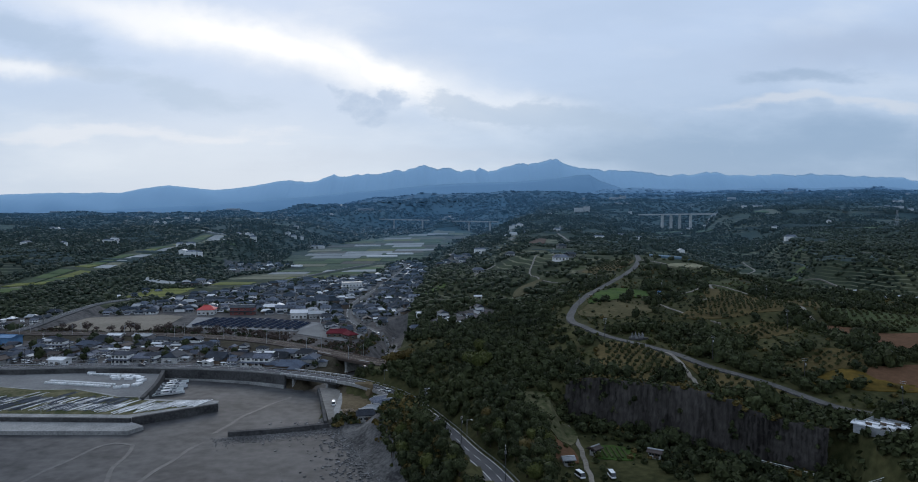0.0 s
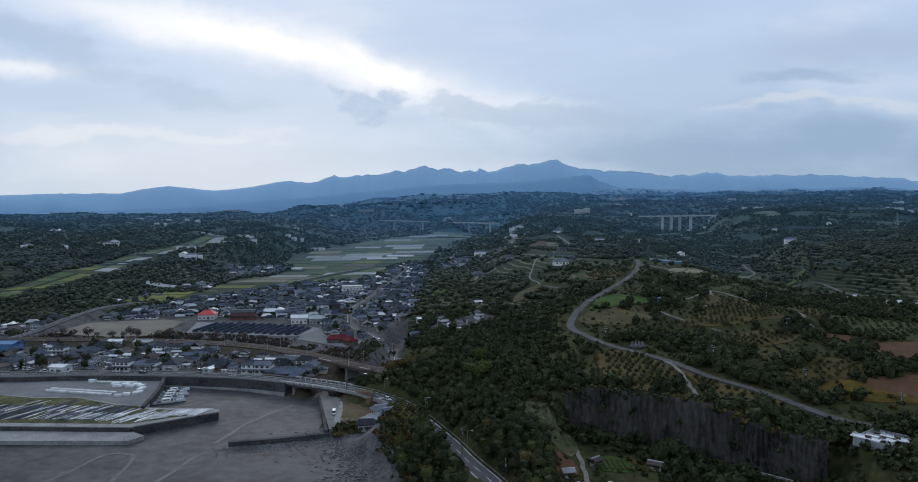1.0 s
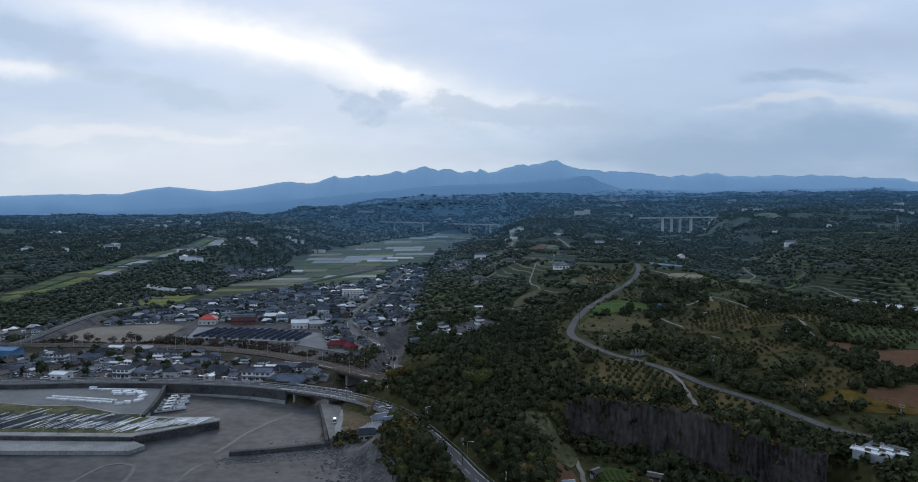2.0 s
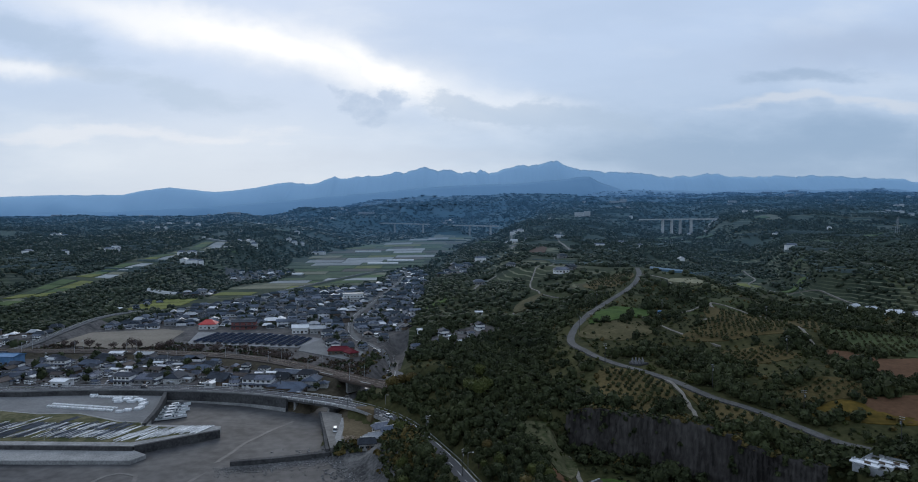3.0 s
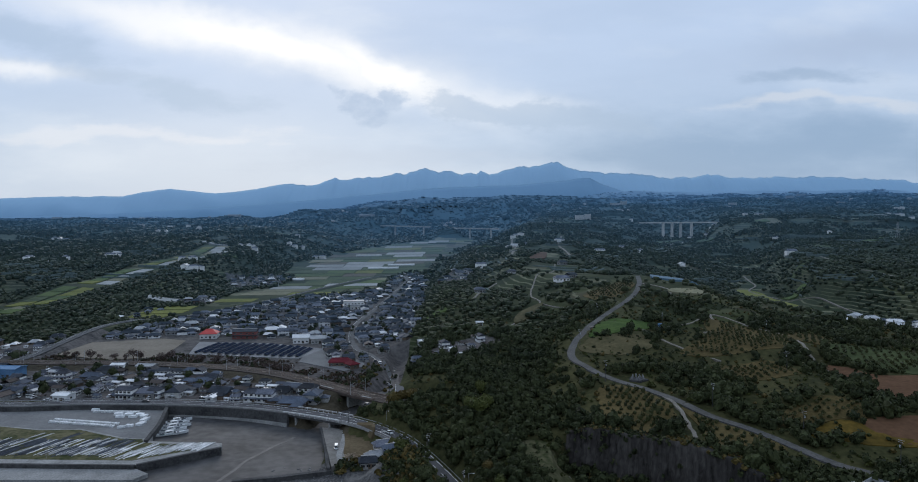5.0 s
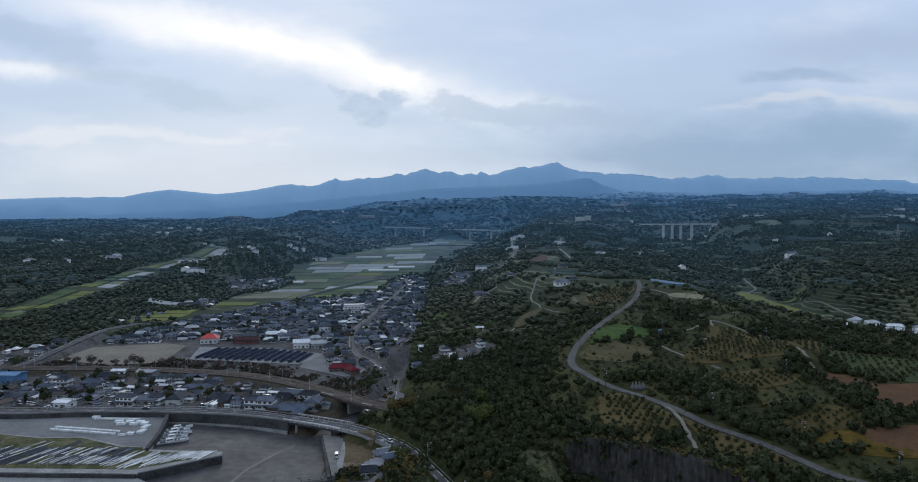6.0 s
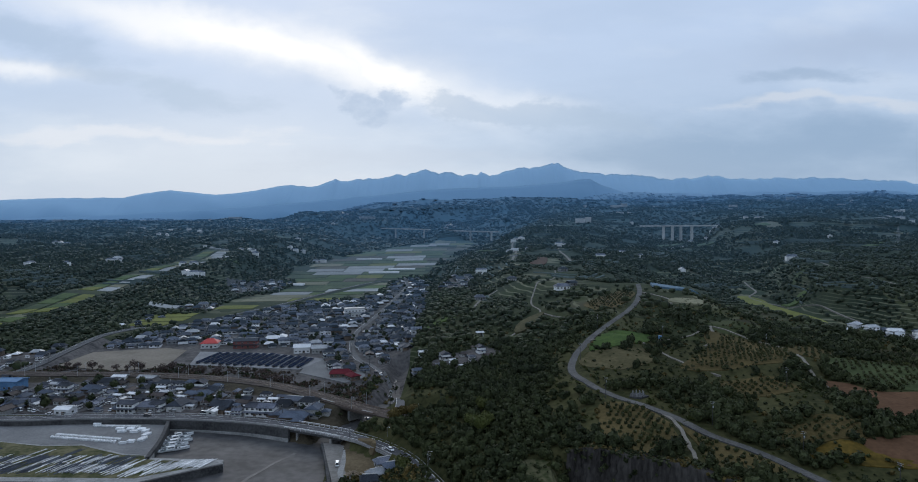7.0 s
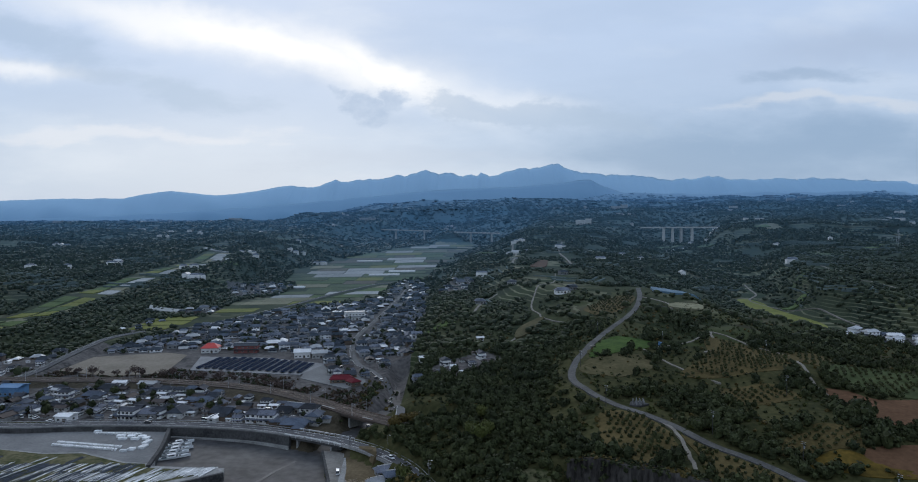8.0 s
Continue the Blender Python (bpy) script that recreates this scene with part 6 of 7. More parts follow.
def paddies():
    rnd = random.Random(31)
    y = 700.0
    while y < 2030:
        deep = 27 + (y - 700) * 0.034
        x = -350.0
        while x < 50:
            wide = rnd.uniform(40, 95)
            cx, cy = x + wide / 2, y + deep / 2
            if in_poly(np.array([cx]), np.array([cy]), PADDIES)[0] and off_line(np.array([cx]), np.array([cy]), [q[:2] for q in BYPASS])[0] > 12:
                k = rnd.choice([0, 1, 1, 2, 3, 3, 5, 4, 4, 5, 1, 3, 2, 4, 0]) if y > 940 else rnd.choice([5, 4, 1, 5, 0])
                sh = 0.10 * wide
                draped("paddy_field", [(x + 1, y + 1), (x + wide - 1, y + 1 + sh), (x + wide - 1, y + deep - 1 + sh), (x + 1, y + deep - 1)], M[FIELD_COLOURS[k][0]],
                       "flat valley field of " + FIELD_COLOURS[k][3], "field", 0.4, "valley fields", cuts=3)
            x += wide
        y += deep + 2
    # terraced fields of the west side
    line = smooth_line([(a, b) for a, b in TERRACES], 26)
    for i, (p, q) in enumerate(zip(line, line[1:])):
        t = (q - p) / np.linalg.norm(q - p)
        n = np.array([-t[1], t[0]])
        if i % 5 == 4:
            continue
        for lo, hi in ((-22, -3), (3, 22)):
            k = rnd.choice([5, 5, 4, 0, 5, 0]) if i < 9 or lo > 0 else rnd.choice([3, 3, 1])
            draped("terrace_field", [p + n * lo + t, q + n * lo - t, q + n * hi - t, p + n * hi + t], M[FIELD_COLOURS[k][0]], "narrow terraced field of " + FIELD_COLOURS[k][3],
                   "field", 0.8, "west terraces", cuts=3)
    # greenhouses
    first = None
    for x, y, l, t in ((-200, 1484, 55, 4), (-112, 1285, 50, 5), (-140, 1235, 55, 8), (-262, 1078, 24, 0)):
        for j in range(2):
            ob = thing("greenhouse", x, y + j * 7.5, H(x, y) + 0.3, t, "long white plastic tunnel greenhouse on the field", "greenhouse", "tunnel greenhouses")
            bm = bmesh.new()
            n = 9
            rings = [[bm.verts.new((sx * l / 2, -3.2 * math.cos(math.pi * i / n), 2.9 * math.sin(math.pi * i / n))) for i in range(n + 1)] for sx in (-1, 1)]
            for i in range(n):
                bm.faces.new((rings[0][i], rings[1][i], rings[1][i + 1], rings[0][i + 1]))
            bm.faces.new(rings[0]), bm.faces.new(rings[1][::-1])
            bmesh.ops.recalc_face_normals(bm, faces=bm.faces)
            part("cover", bm, M["tarp_white"], ob)
            bm = bmesh.new()
            for s in (-1, 1):
                box(bm, -l / 2, s * 3.2 - 0.08, -0.4, l / 2, s * 3.2 + 0.08, 0.35)
            part("base_rail", bm, M["steel"], ob)


paddies()

M["cliff"] = material("sprayed_cliff", (0.014, 0.0125, 0.0115), (0.085, 0.077, 0.070), 0.95, 0.9, 0.10, 0.9, spec=0.05, stretch=(1, 1, 0.10))
M["red_soil"] = material("red_soil", (0.085, 0.046, 0.026), (0.145, 0.080, 0.046), 0.95, 0.5, 0.06, 0.3, spec=0.05)
M["green_field"] = material("green_pasture", (0.035, 0.065, 0.016), (0.075, 0.115, 0.030), 0.95, 0.5, 0.07, 0.3, spec=0.05)
M["brown_field"] = material("fallow_field", (0.060, 0.055, 0.025), (0.125, 0.105, 0.055), 0.95, 0.5, 0.07, 0.3, spec=0.05)
M["yellow_grass"] = material("yellowed_grass", (0.060, 0.044, 0.011), (0.150, 0.098, 0.022), 0.95, 0.5, 0.09, 0.3, spec=0.05)
M["orchard_floor"] = material("orchard_floor", (0.058, 0.046, 0.018), (0.126, 0.096, 0.042), 0.95, 0.7, 0.06, 0.3, spec=0.05)
M["orchard_leaf"] = material("orchard_leaves", (0.022, 0.028, 0.008), (0.056, 0.058, 0.019), 0.7, 1.0, 0.08, 0.0, vary=0.3, spec=0.2)
M["car_white"] = material("white_car_paint", (0.70, 0.71, 0.72), (0.80, 0.80, 0.80), 0.25, 3, 0.5, 0.0, spec=0.5)
M["car_dark"] = material("dark_car_paint", (0.03, 0.035, 0.045), (0.06, 0.065, 0.08), 0.25, 3, 0.5, 0.0, spec=0.5)
M["stone"] = material("pale_gravestone", (0.10, 0.10, 0.105), (0.24, 0.24, 0.24), 0.7, 3, 0.4, 0.1, vary=0.3)
M["net_blue"] = material("blue_net", (0.06, 0.12, 0.17), (0.12, 0.20, 0.26), 0.8, 1, 0.2, 0.2)
M["pale_far"] = material("far_pale_wall", (0.66, 0.66, 0.65), (0.84, 0.84, 0.82), 0.8, 0.5, 0.1, 0.0, vary=0.2)


# ================= fields on the ridge =================
def draped_poly(name, poly, mat, label, category, lift=0.3, kind="", cell=4.0):
    """A field of any outline laid over the land."""
    bm = bmesh.new()
    a = sum(p[0] * q[1] - q[0] * p[1] for p, q in zip(poly, poly[1:] + poly[:1]))
    ring = smooth_line([*(poly if a > 0 else poly[::-1]), (poly if a > 0 else poly[::-1])[0]], 5)[:-1]
    bm.faces.new([bm.verts.new((x, y, 0)) for x, y in ring])
    for ax in (0, 1):
        v = min(p[ax] for p in ring)
        while v < max(p[ax] for p in ring):
            v += cell
            co, no = [0, 0, 0], [0, 0, 0]
            co[ax], no[ax] = v, 1
            bmesh.ops.bisect_plane(bm, geom=bm.faces[:] + bm.edges[:] + bm.verts[:], plane_co=co, plane_no=no)
    P = np.array([v.co[:2] for v in bm.verts])
    for v, z in zip(bm.verts, height(P[:, 0], P[:, 1])):
        v.co.z = z + lift
    r = bmesh.ops.extrude_edge_only(bm, edges=[e for e in bm.edges if e.is_boundary])
    for v in [q for q in r["geom"] if isinstance(q, bmesh.types.BMVert)]:
        v.co.z -= lift + 1.5
    return tagged(part(name, bm, mat), label, category, kind=kind)


draped_poly("dry_field", [(-58, 341), (-45, 334), (-41, 322), (-41, 303), (-52, 302), (-55, 318)], M["dry_grass"], "dry brown vacant field beside the landing", "field", 0.5, cell=2.5)
draped_poly("green_field", GREEN_FIELD, M["green_field"], "bright green pasture beside the ridge lane", "field")
draped_poly("fallow_field", BROWN_FIELD, M["brown_field"], "brown fallow field inside the lane's bend", "field")
draped_poly("ploughed_field", RED_SOIL, M["red_soil"], "bare red-brown ploughed field on the slope", "field")
draped_poly("ploughed_field", RED_SOIL_2, M["red_soil"], "small bare red-brown field below the slope", "field")
draped_poly("grass_field", YELLOW_GRASS, M["yellow_grass"], "rough yellowed grass beside the orchard", "field")
draped_poly("valley_meadow", YELLOW_EAST, M["lime"], "yellow-green meadow in the side valley", "field", cell=10)
draped_poly("grass_bank", GRASS_BANK, M["quay_grass"], "light green grassy bank above the coast road", "bank")


# ================= trees =================
def tree_kind(seed, mat, label, rad=2.8, tall=3.0, stem=3.2, name="tree", leaves=300, group="", size=0.082):
    ob = thing(name, label=label, category="tree", group=group)
    rnd = random.Random(seed)
    bm = bmesh.new()
    tube(bm, (0, 0, -0.8), (0.1, 0, stem), rad * 0.09, rad * 0.06, 7)
    for k in range(5):
        a = 6.283 * k / 5 + rnd.uniform(-0.4, 0.4)
        tube(bm, (0.1, 0, stem * rnd.uniform(0.65, 0.95)), (math.cos(a) * rad * 0.55, math.sin(a) * rad * 0.55, stem + tall * rnd.uniform(0.2, 0.6)), rad * 0.04, rad * 0.015, 5)
    part("trunk", bm, M["bark"], ob)
    V, F = crown_shape(leaves, size, 100 + seed)
    me = mesh_of("crown", V * np.array([rad, rad, tall]) + np.array([0, 0, stem + tall * 0.35]), F, [mat])
    c = new("crown", me)
    c.parent = ob
    return ob


def scatter(kinds, spots, seed, low=0.75, high=1.25, sink=0.0):
    rnd = random.Random(seed)
    used = set()
    for x, y in spots:
        k = rnd.choices(range(len(kinds)), [w for _, w in kinds])[0]
        ob = kinds[k][0]
        s = rnd.uniform(low, high)
        m = pose(x, y, H(x, y) - sink, 0, 0, rnd.uniform(0, 360))
        if k not in used:
            used.add(k)
            ob.matrix_basis = m
        else:
            copy_thing(ob, m @ Matrix.Diagonal((s, s, s * rnd.uniform(0.9, 1.15), 1)))
    for k, (ob, _) in enumerate(kinds):
        if k not in used:
            for c in ob.children_recursive:
                bpy.data.objects.remove(c)
            bpy.data.objects.remove(ob)


evergreen = [tree_kind(s, M["leaf"], "dark evergreen tree on the wooded slope", 2.6 + 0.25 * s, 2.7 + 0.3 * s, 2.6, group="slope trees") for s in range(4)]
fresh = [tree_kind(10 + s, M["leaf_fresh"], "lighter green broad-leaved tree on the slope", 3.0, 3.0, 2.6, group="slope trees") for s in range(2)]
autumn = tree_kind(15, M["leaf_warm"], "tree with yellow-brown autumn leaves on the slope", 2.7, 2.8, 2.4, group="slope trees")
scatter([(t, 4) for t in evergreen] + [(t, 1.1) for t in fresh] + [(autumn, 0.9)], FRONT[:300], 3, 0.6, 1.0)
# trees that stand out
golden = tree_kind(16, M["leaf_warm"], "russet autumn tree beside the railway bridge", 3.6, 3.4, 2.6)
scatter([(golden, 1)], [(-30, 350), (-24, 345), (-34, 345)], 5)
light = tree_kind(17, M["leaf_fresh"], "tall light green tree above the road", 4.2, 4.4, 4.0, leaves=420)
scatter([(light, 1)], [(8, 305), (4, 312), (12, 312), (-24, 290), (-22, 284), (-26, 296), (10, 330), (62, 262)], 6, 0.8, 1.1)
garden = tree_kind(18, M["leaf"], "clipped dark garden tree between the houses", 1.9, 2.0, 1.6, name="garden_tree", group="garden trees", leaves=110, size=0.16)
rt = np.random.RandomState(77)
gx = [(x + rt.uniform(-7, 7), y + rt.uniform(-7, 7)) for x, y, *_ in LOTS[:290:3]]
scatter([(garden, 1)], [q for q in gx if H(*q) > 2.6], 7, 0.8, 1.8)


def bare_tree():
    """A leafless cherry tree with a fine reddish crown of twigs."""
    rnd = random.Random(9)
    ob = thing("cherry_tree", label="bare cherry tree with reddish twigs beside the sports ground", category="tree", group="bare cherry trees")
    bm = bmesh.new()
    tube(bm, (0, 0, -0.5), (0, 0, 1.8), 0.3, 0.22, 6)
    part("trunk", bm, M["bark"], ob)
    bm = bmesh.new()
    for k in range(12):
        a = rnd.uniform(0, 6.28)
        tip = Vector((math.cos(a) * rnd.uniform(1.6, 3.2), math.sin(a) * rnd.uniform(1.6, 3.2), rnd.uniform(3.2, 5.2)))
        tube(bm, (0, 0, 1.6), tip, 0.11, 0.05, 4)
        for j in range(9):
            s = rnd.uniform(0.35, 1.0)
            p = Vector((0, 0, 1.6)).lerp(tip, s)
            tube(bm, p, p + Vector((rnd.uniform(-1.1, 1.1), rnd.uniform(-1.1, 1.1), rnd.uniform(0.2, 1.1))), 0.045, 0.025, 3)
    twigs = material("reddish_twigs", (0.055, 0.038, 0.033), (0.11, 0.075, 0.062), 0.9, 2, 0.3, 0.0)
    part("crown", bm, twigs, ob)
    V, F = crown_shape(240, 0.085, 140, 0)
    c = new("twig_haze", mesh_of("twig_haze", V * np.array([3.0, 3.0, 2.2]) + np.array([0, 0, 3.4]), F, [twigs]))
    c.parent = ob
    tagged(c, kind="stuff")
    return ob


spots = [(-300 + 5.5 * k, 509 + (k % 3)) for k in range(4)] + [(-275 + 4.8 * k, 503 + (k % 2)) for k in range(9)] + [(-224 + 5 * k, 500 - 1.1 * k + (k % 3)) for k in range(17)] + [(-140 + 6 * k, 474 - 4 * k) for k in range(6)]
rt = np.random.RandomState(78)
spots = [(x + rt.uniform(-2.6, 2.6), y + rt.uniform(-2.5, 3.5)) for x, y in spots if rt.rand() < 0.85]
scatter([(bare_tree(), 1)], spots, 11, 0.6, 1.35, 0.5)


# ---- orchards ----
def orchards():
    kind = [tree_kind(30 + s, M["orchard_leaf"], "small round citrus tree in an orchard row", 1.05, 1.1, 0.4, "orchard_tree", 44, "orchard rows", 0.22) for s in range(3)]
    near, far = [], []
    rnd = np.random.RandomState(14)
    for i, poly in enumerate(ORCHARDS):
        draped_poly("orchard_floor", poly, M["dull_green" if i == 7 else "orchard_floor"], "dry grassy orchard floor on the ridge", "orchard", 0.25, "structure")
        gap, turn = (3.5, 3.3, 3.6, 5.0, 3.6, 4.2, 4.0, 4.2)[i], radians((-28, -42, 20, 15, 30, 0, -25, -20)[i])
        xs, ys = [q[0] for q in poly], [q[1] for q in poly]
        cx, cy = sum(xs) / len(xs), sum(ys) / len(ys)
        g = np.arange(-80, 80, gap)
        gx, gy = np.meshgrid(g * 0.9, g * 1.15)
        gx, gy = gx.ravel() + rnd.normal(0, 0.28, gx.size), gy.ravel() + rnd.normal(0, 0.28, gx.size)
        x, y = cx + gx * math.cos(turn) - gy * math.sin(turn), cy + gx * math.sin(turn) + gy * math.cos(turn)
        ok = in_poly(x, y, poly) & (rnd.rand(len(x)) < 0.9)
        for line in (RIDGE_ROAD, *PATHS):
            ok &= off_line(x, y, line) > (4.2 if line is RIDGE_ROAD else 2.6)
        (near if i < 2 else far).extend(zip(x[ok], y[ok]))
    near.sort(key=lambda q: q[1])
    scatter([(k, 1) for k in kind], near[:260], 15, 0.75, 1.2)
    rest = np.array(near[260:] + far)
    r = rnd.uniform(0.8, 1.3, len(rest))
    wood("orchard_rows", rest[:, 0], rest[:, 1], height(rest[:, 0], rest[:, 1]) + 1.1, r, r, SHAPES_MID, M["orchard_leaf"], "rows of small citrus trees on the ridge", 16)["category"] = "orchard"


orchards()


def scrub_bushes():
    """Low bushes that break up the grass between the orchards."""
    rnd = np.random.RandomState(41)
    x, y = jittered(-30, 330, 200, 560, 3.6, rnd)
    hold = np.zeros(len(x), bool)
    for poly in [GREEN_FIELD, RED_SOIL, RED_SOIL_2, *ORCHARDS, *VILLAGES[3:5], TOWN_NORTH]:
        hold |= in_poly(x, y, poly)
    for line, w in ((COAST_ROAD, 7.5), (RAIL, 8), (TOWN_ROAD, 6), (RIDGE_ROAD, 3.8), *((p, 2.4) for p in PATHS)):
        hold |= off_line(x, y, [q[:2] for q in line]) < w
    for px_, py_, r in PADS:
        hold |= np.hypot(x - px_, y - py_) < r * 0.8
    keep = ~hold & (height(x, y) > 2.8) & (rnd.rand(len(x)) < np.where(in_poly(x, y, YELLOW_GRASS) | in_poly(x, y, GREEN_EAST) | in_poly(x, y, BROWN_FIELD), 0.25, 0.55))
    x, y = x[keep], y[keep]
    r = rnd.uniform(0.5, 1.5, len(x))
    pick = rnd.rand(len(x))
    for name, lo, hi, mat in (("scrub_bushes", 0, 0.55, "leaf"), ("pale_bushes", 0.55, 0.85, "leaf_fresh"), ("brown_bushes", 0.85, 1, "leaf_warm")):
        w = (pick >= lo) & (pick < hi)
        wood(name, x[w], y[w], height(x[w], y[w]) + r[w] * 0.4, r[w], r[w] * 0.8, SHAPES_MID, M[mat], "low mixed scrub on the ridge slopes", 42)["category"] = "scrub"


scrub_bushes()


# ---- the cut cliff ----
def cliff():
    a, b = np.array([43.5, 275.0]), np.array([116.5, 212.0])
    n, rows = 90, 12
    d = (b - a) / np.linalg.norm(b - a)
    out = np.array([d[1], -d[0]])
    V = []
    rnd = np.random.RandomState(6)
    jut = np.convolve(rnd.normal(0, 1, n + 8), np.ones(4) / 4, "same")[4:-4]
    for i in range(n):
        p = a + (b - a) * i / (n - 1)
        top = float(np.max(height(p[0] - out[0] * np.array([6.0, 8.0]), p[1] - out[1] * np.array([6.0, 8.0])))) + 0.6
        low = 7.5
        for j in range(rows):
            s = j / (rows - 1)
            q = p + out * (2.6 - 2.6 * s + 1.0 * jut[i] * (1 - 0.3 * s) + 0.45 * math.sin(j * 2.1 + i * 0.7) + 0.3 * math.sin(i * 2.9 + j))
            V.append((q[0], q[1], low + (top + 0.5 * jut[i] - low) * s))
        q = p - out * 7
        V.append((q[0], q[1], top - 0.5))
    rows += 1
    i = (np.arange(n - 1)[:, None] * rows + np.arange(rows - 1)[None, :]).ravel()
    me = mesh_of("cliff", V, np.column_stack([i, i + rows, i + rows + 1, i + 1]), [M["cliff"]], None, True)
    tagged(new("cliff", me), "dark streaked cut cliff below the orchards", "cliff", kind="structure")
    # fence along its foot
    fence = thing("fence", label="low wooden fence at the foot of the cliff", category="fence")
    line = lifted([(92, 226), (104, 216), (116, 202), (124, 190)], 0, 3.0)
    mesh = None
    for p in line:
        if mesh is None:
            bm = bmesh.new()
            tube(bm, (0, 0, -0.4), (0, 0, 1.25), 0.09)
            o = part("post", bm, M["pole_wood"], fence)
            mesh = o.data
        else:
            o = new("post", mesh)
            o.parent = fence
        o.matrix_basis = pose(*p)
    for z in (0.55, 1.1):
        bm = bmesh.new()
        ribbon(bm, line, 0.06, -0.06, z - 0.07, z + 0.07)
        part("rail", bm, M["pole_wood"], fence)


cliff()


# ---- graveyard beside the lane ----
def graveyard():
    flat("graveyard_floor", [(82, 327), (87, 324.5), (92, 328.5), (89, 333), (84, 333)], H(87, 329) - 2, H(87, 329) + 0.6, M["dark_concrete"], "concrete terrace of the small graveyard", "ground")
    rnd = random.Random(3)
    first = None
    for i in range(4):
        for j in range(3):
            x, y = 84.2 + i * 1.6 + j * 0.3, 327.4 + j * 2.0 - i * 0.1
            m = pose(x, y, H(87, 329) + 0.6, 0, 0, rnd.uniform(-8, 8))
            if first is None:
                first = thing("gravestone", label="pale grey upright gravestone on a stepped base", category="gravestone", group="graveyard")
                bm = bmesh.new()
                box(bm, -0.6, -0.6, 0, 0.6, 0.6, 0.3), box(bm, -0.42, -0.42, 0.3, 0.42, 0.42, 0.6)
                part("base", bm, M["stone"], first)
                bm = bmesh.new()
                box(bm, -0.24, -0.24, 0.6, 0.24, 0.24, 1.7)
                bmesh.ops.bevel(bm, geom=[e for e in bm.edges if e.verts[0].co.z > 1.6 and e.verts[1].co.z > 1.6], offset=0.06, segments=1, affect="EDGES")
                part("stone", bm, M["stone"], first)
                first.matrix_basis = m
            else:
                copy_thing(first, m @ Matrix.Diagonal((1, 1, rnd.uniform(0.8, 1.3), 1)))


graveyard()


# ---- sheds and small things on the ridge ----
def ridge_things():
    # white-roofed growing sheds at the lane's lower end
    for k, (x, y) in enumerate(((127, 209.5), (131.2, 209), (135.4, 208.5))):
        ob = house("growing_shed", 7.0, 2.5, 1.2, 0.4, 0.0, "plaster", "sheet_white", "low growing shed with a translucent white roof", 1, 0, "shed", "growing sheds", 0, "sheet_pale")
        ob.matrix_basis = pose(x, y, H(132, 208) + 0.4, 0, 0, -52)
    fence = thing("yard_wall", 132, 209.5, H(132, 208), 38, "grey sheet fence round the growing sheds", "fence")
    for x0, y0, x1, y1 in ((-7.5, 5.6, 7.5, 5.7), (7.5, -4.5, 7.6, 5.7), (-7.6, -4.5, -7.5, 5.7)):
        bm = bmesh.new()
        box(bm, x0, y0, -1, x1, y1, 1.5)
        part("sheet", bm, M["sheet_pale"], fence)
    # blue water tank on legs
    tank = thing("water_tank", 127, 430, H(127, 430), 0, "bright blue water tank on a low stand", "tank")
    bm = bmesh.new()
    tube(bm, (0, 0, 0.9), (0, 0, 2.9), 1.25, 1.2, 14)
    part("drum", bm, M["sheet_blue"], tank)
    bm = bmesh.new()
    for a in range(4):
        tube(bm, (math.cos(a * 1.571) * 0.9, math.sin(a * 1.571) * 0.9, -0.4), (math.cos(a * 1.571) * 0.9, math.sin(a * 1.571) * 0.9, 0.95), 0.09)
    part("stand", bm, M["steel"], tank)
    # reservoir with a blue net
    draped_poly("reservoir_net", [(184, 640), (190, 676), (206, 672), (228, 640), (216, 624), (196, 622)], M["net_blue"], "blue netted reservoir on the ridge", "reservoir", 1.8, cell=8)
    # farm on the shelf
    for x, y, l, w, t, roof, lab in ((36, 222, 3.2, 2.4, 10, "sheet_pale", "small tin hut beside the farm track"), (47, 232, 3, 2.4, 40, "tile_brown", "brown garden hut on the shelf"), (66, 226, 4, 2.2, -30, "tile_brown", "brown tunnel hut below the cliff")):
        special(l, w, 2.2, 0.7, 0, "plaster_dim", roof, lab, x, y, t, 1, "hut", 2)
    draped_poly("vegetable_plot", [(48, 240), (60, 236), (58, 224), (47, 228)], M["green_field"], "small green vegetable plot with rows", "field", 0.2)
    draped_poly("bare_plot", [(30, 240), (39, 240), (40, 224), (32, 224)], M["red_soil"], "small bare brown plot beside the track", "field", 0.2)
    bm = bmesh.new()
    for k in range(6):
        q = lifted([(48.5 + k * 1.7, 238 - k * 0.5), (48.5 + k * 1.7, 228 - k * 0.4)], 0.3, 2)
        ribbon(bm, q, 0.35, -0.35, -0.2, 0.35)
    tagged(part("vegetable_rows", bm, M["leaf_fresh"]), "rows of leafy vegetables on the plot", "vegetables", kind="stuff")


ridge_things()


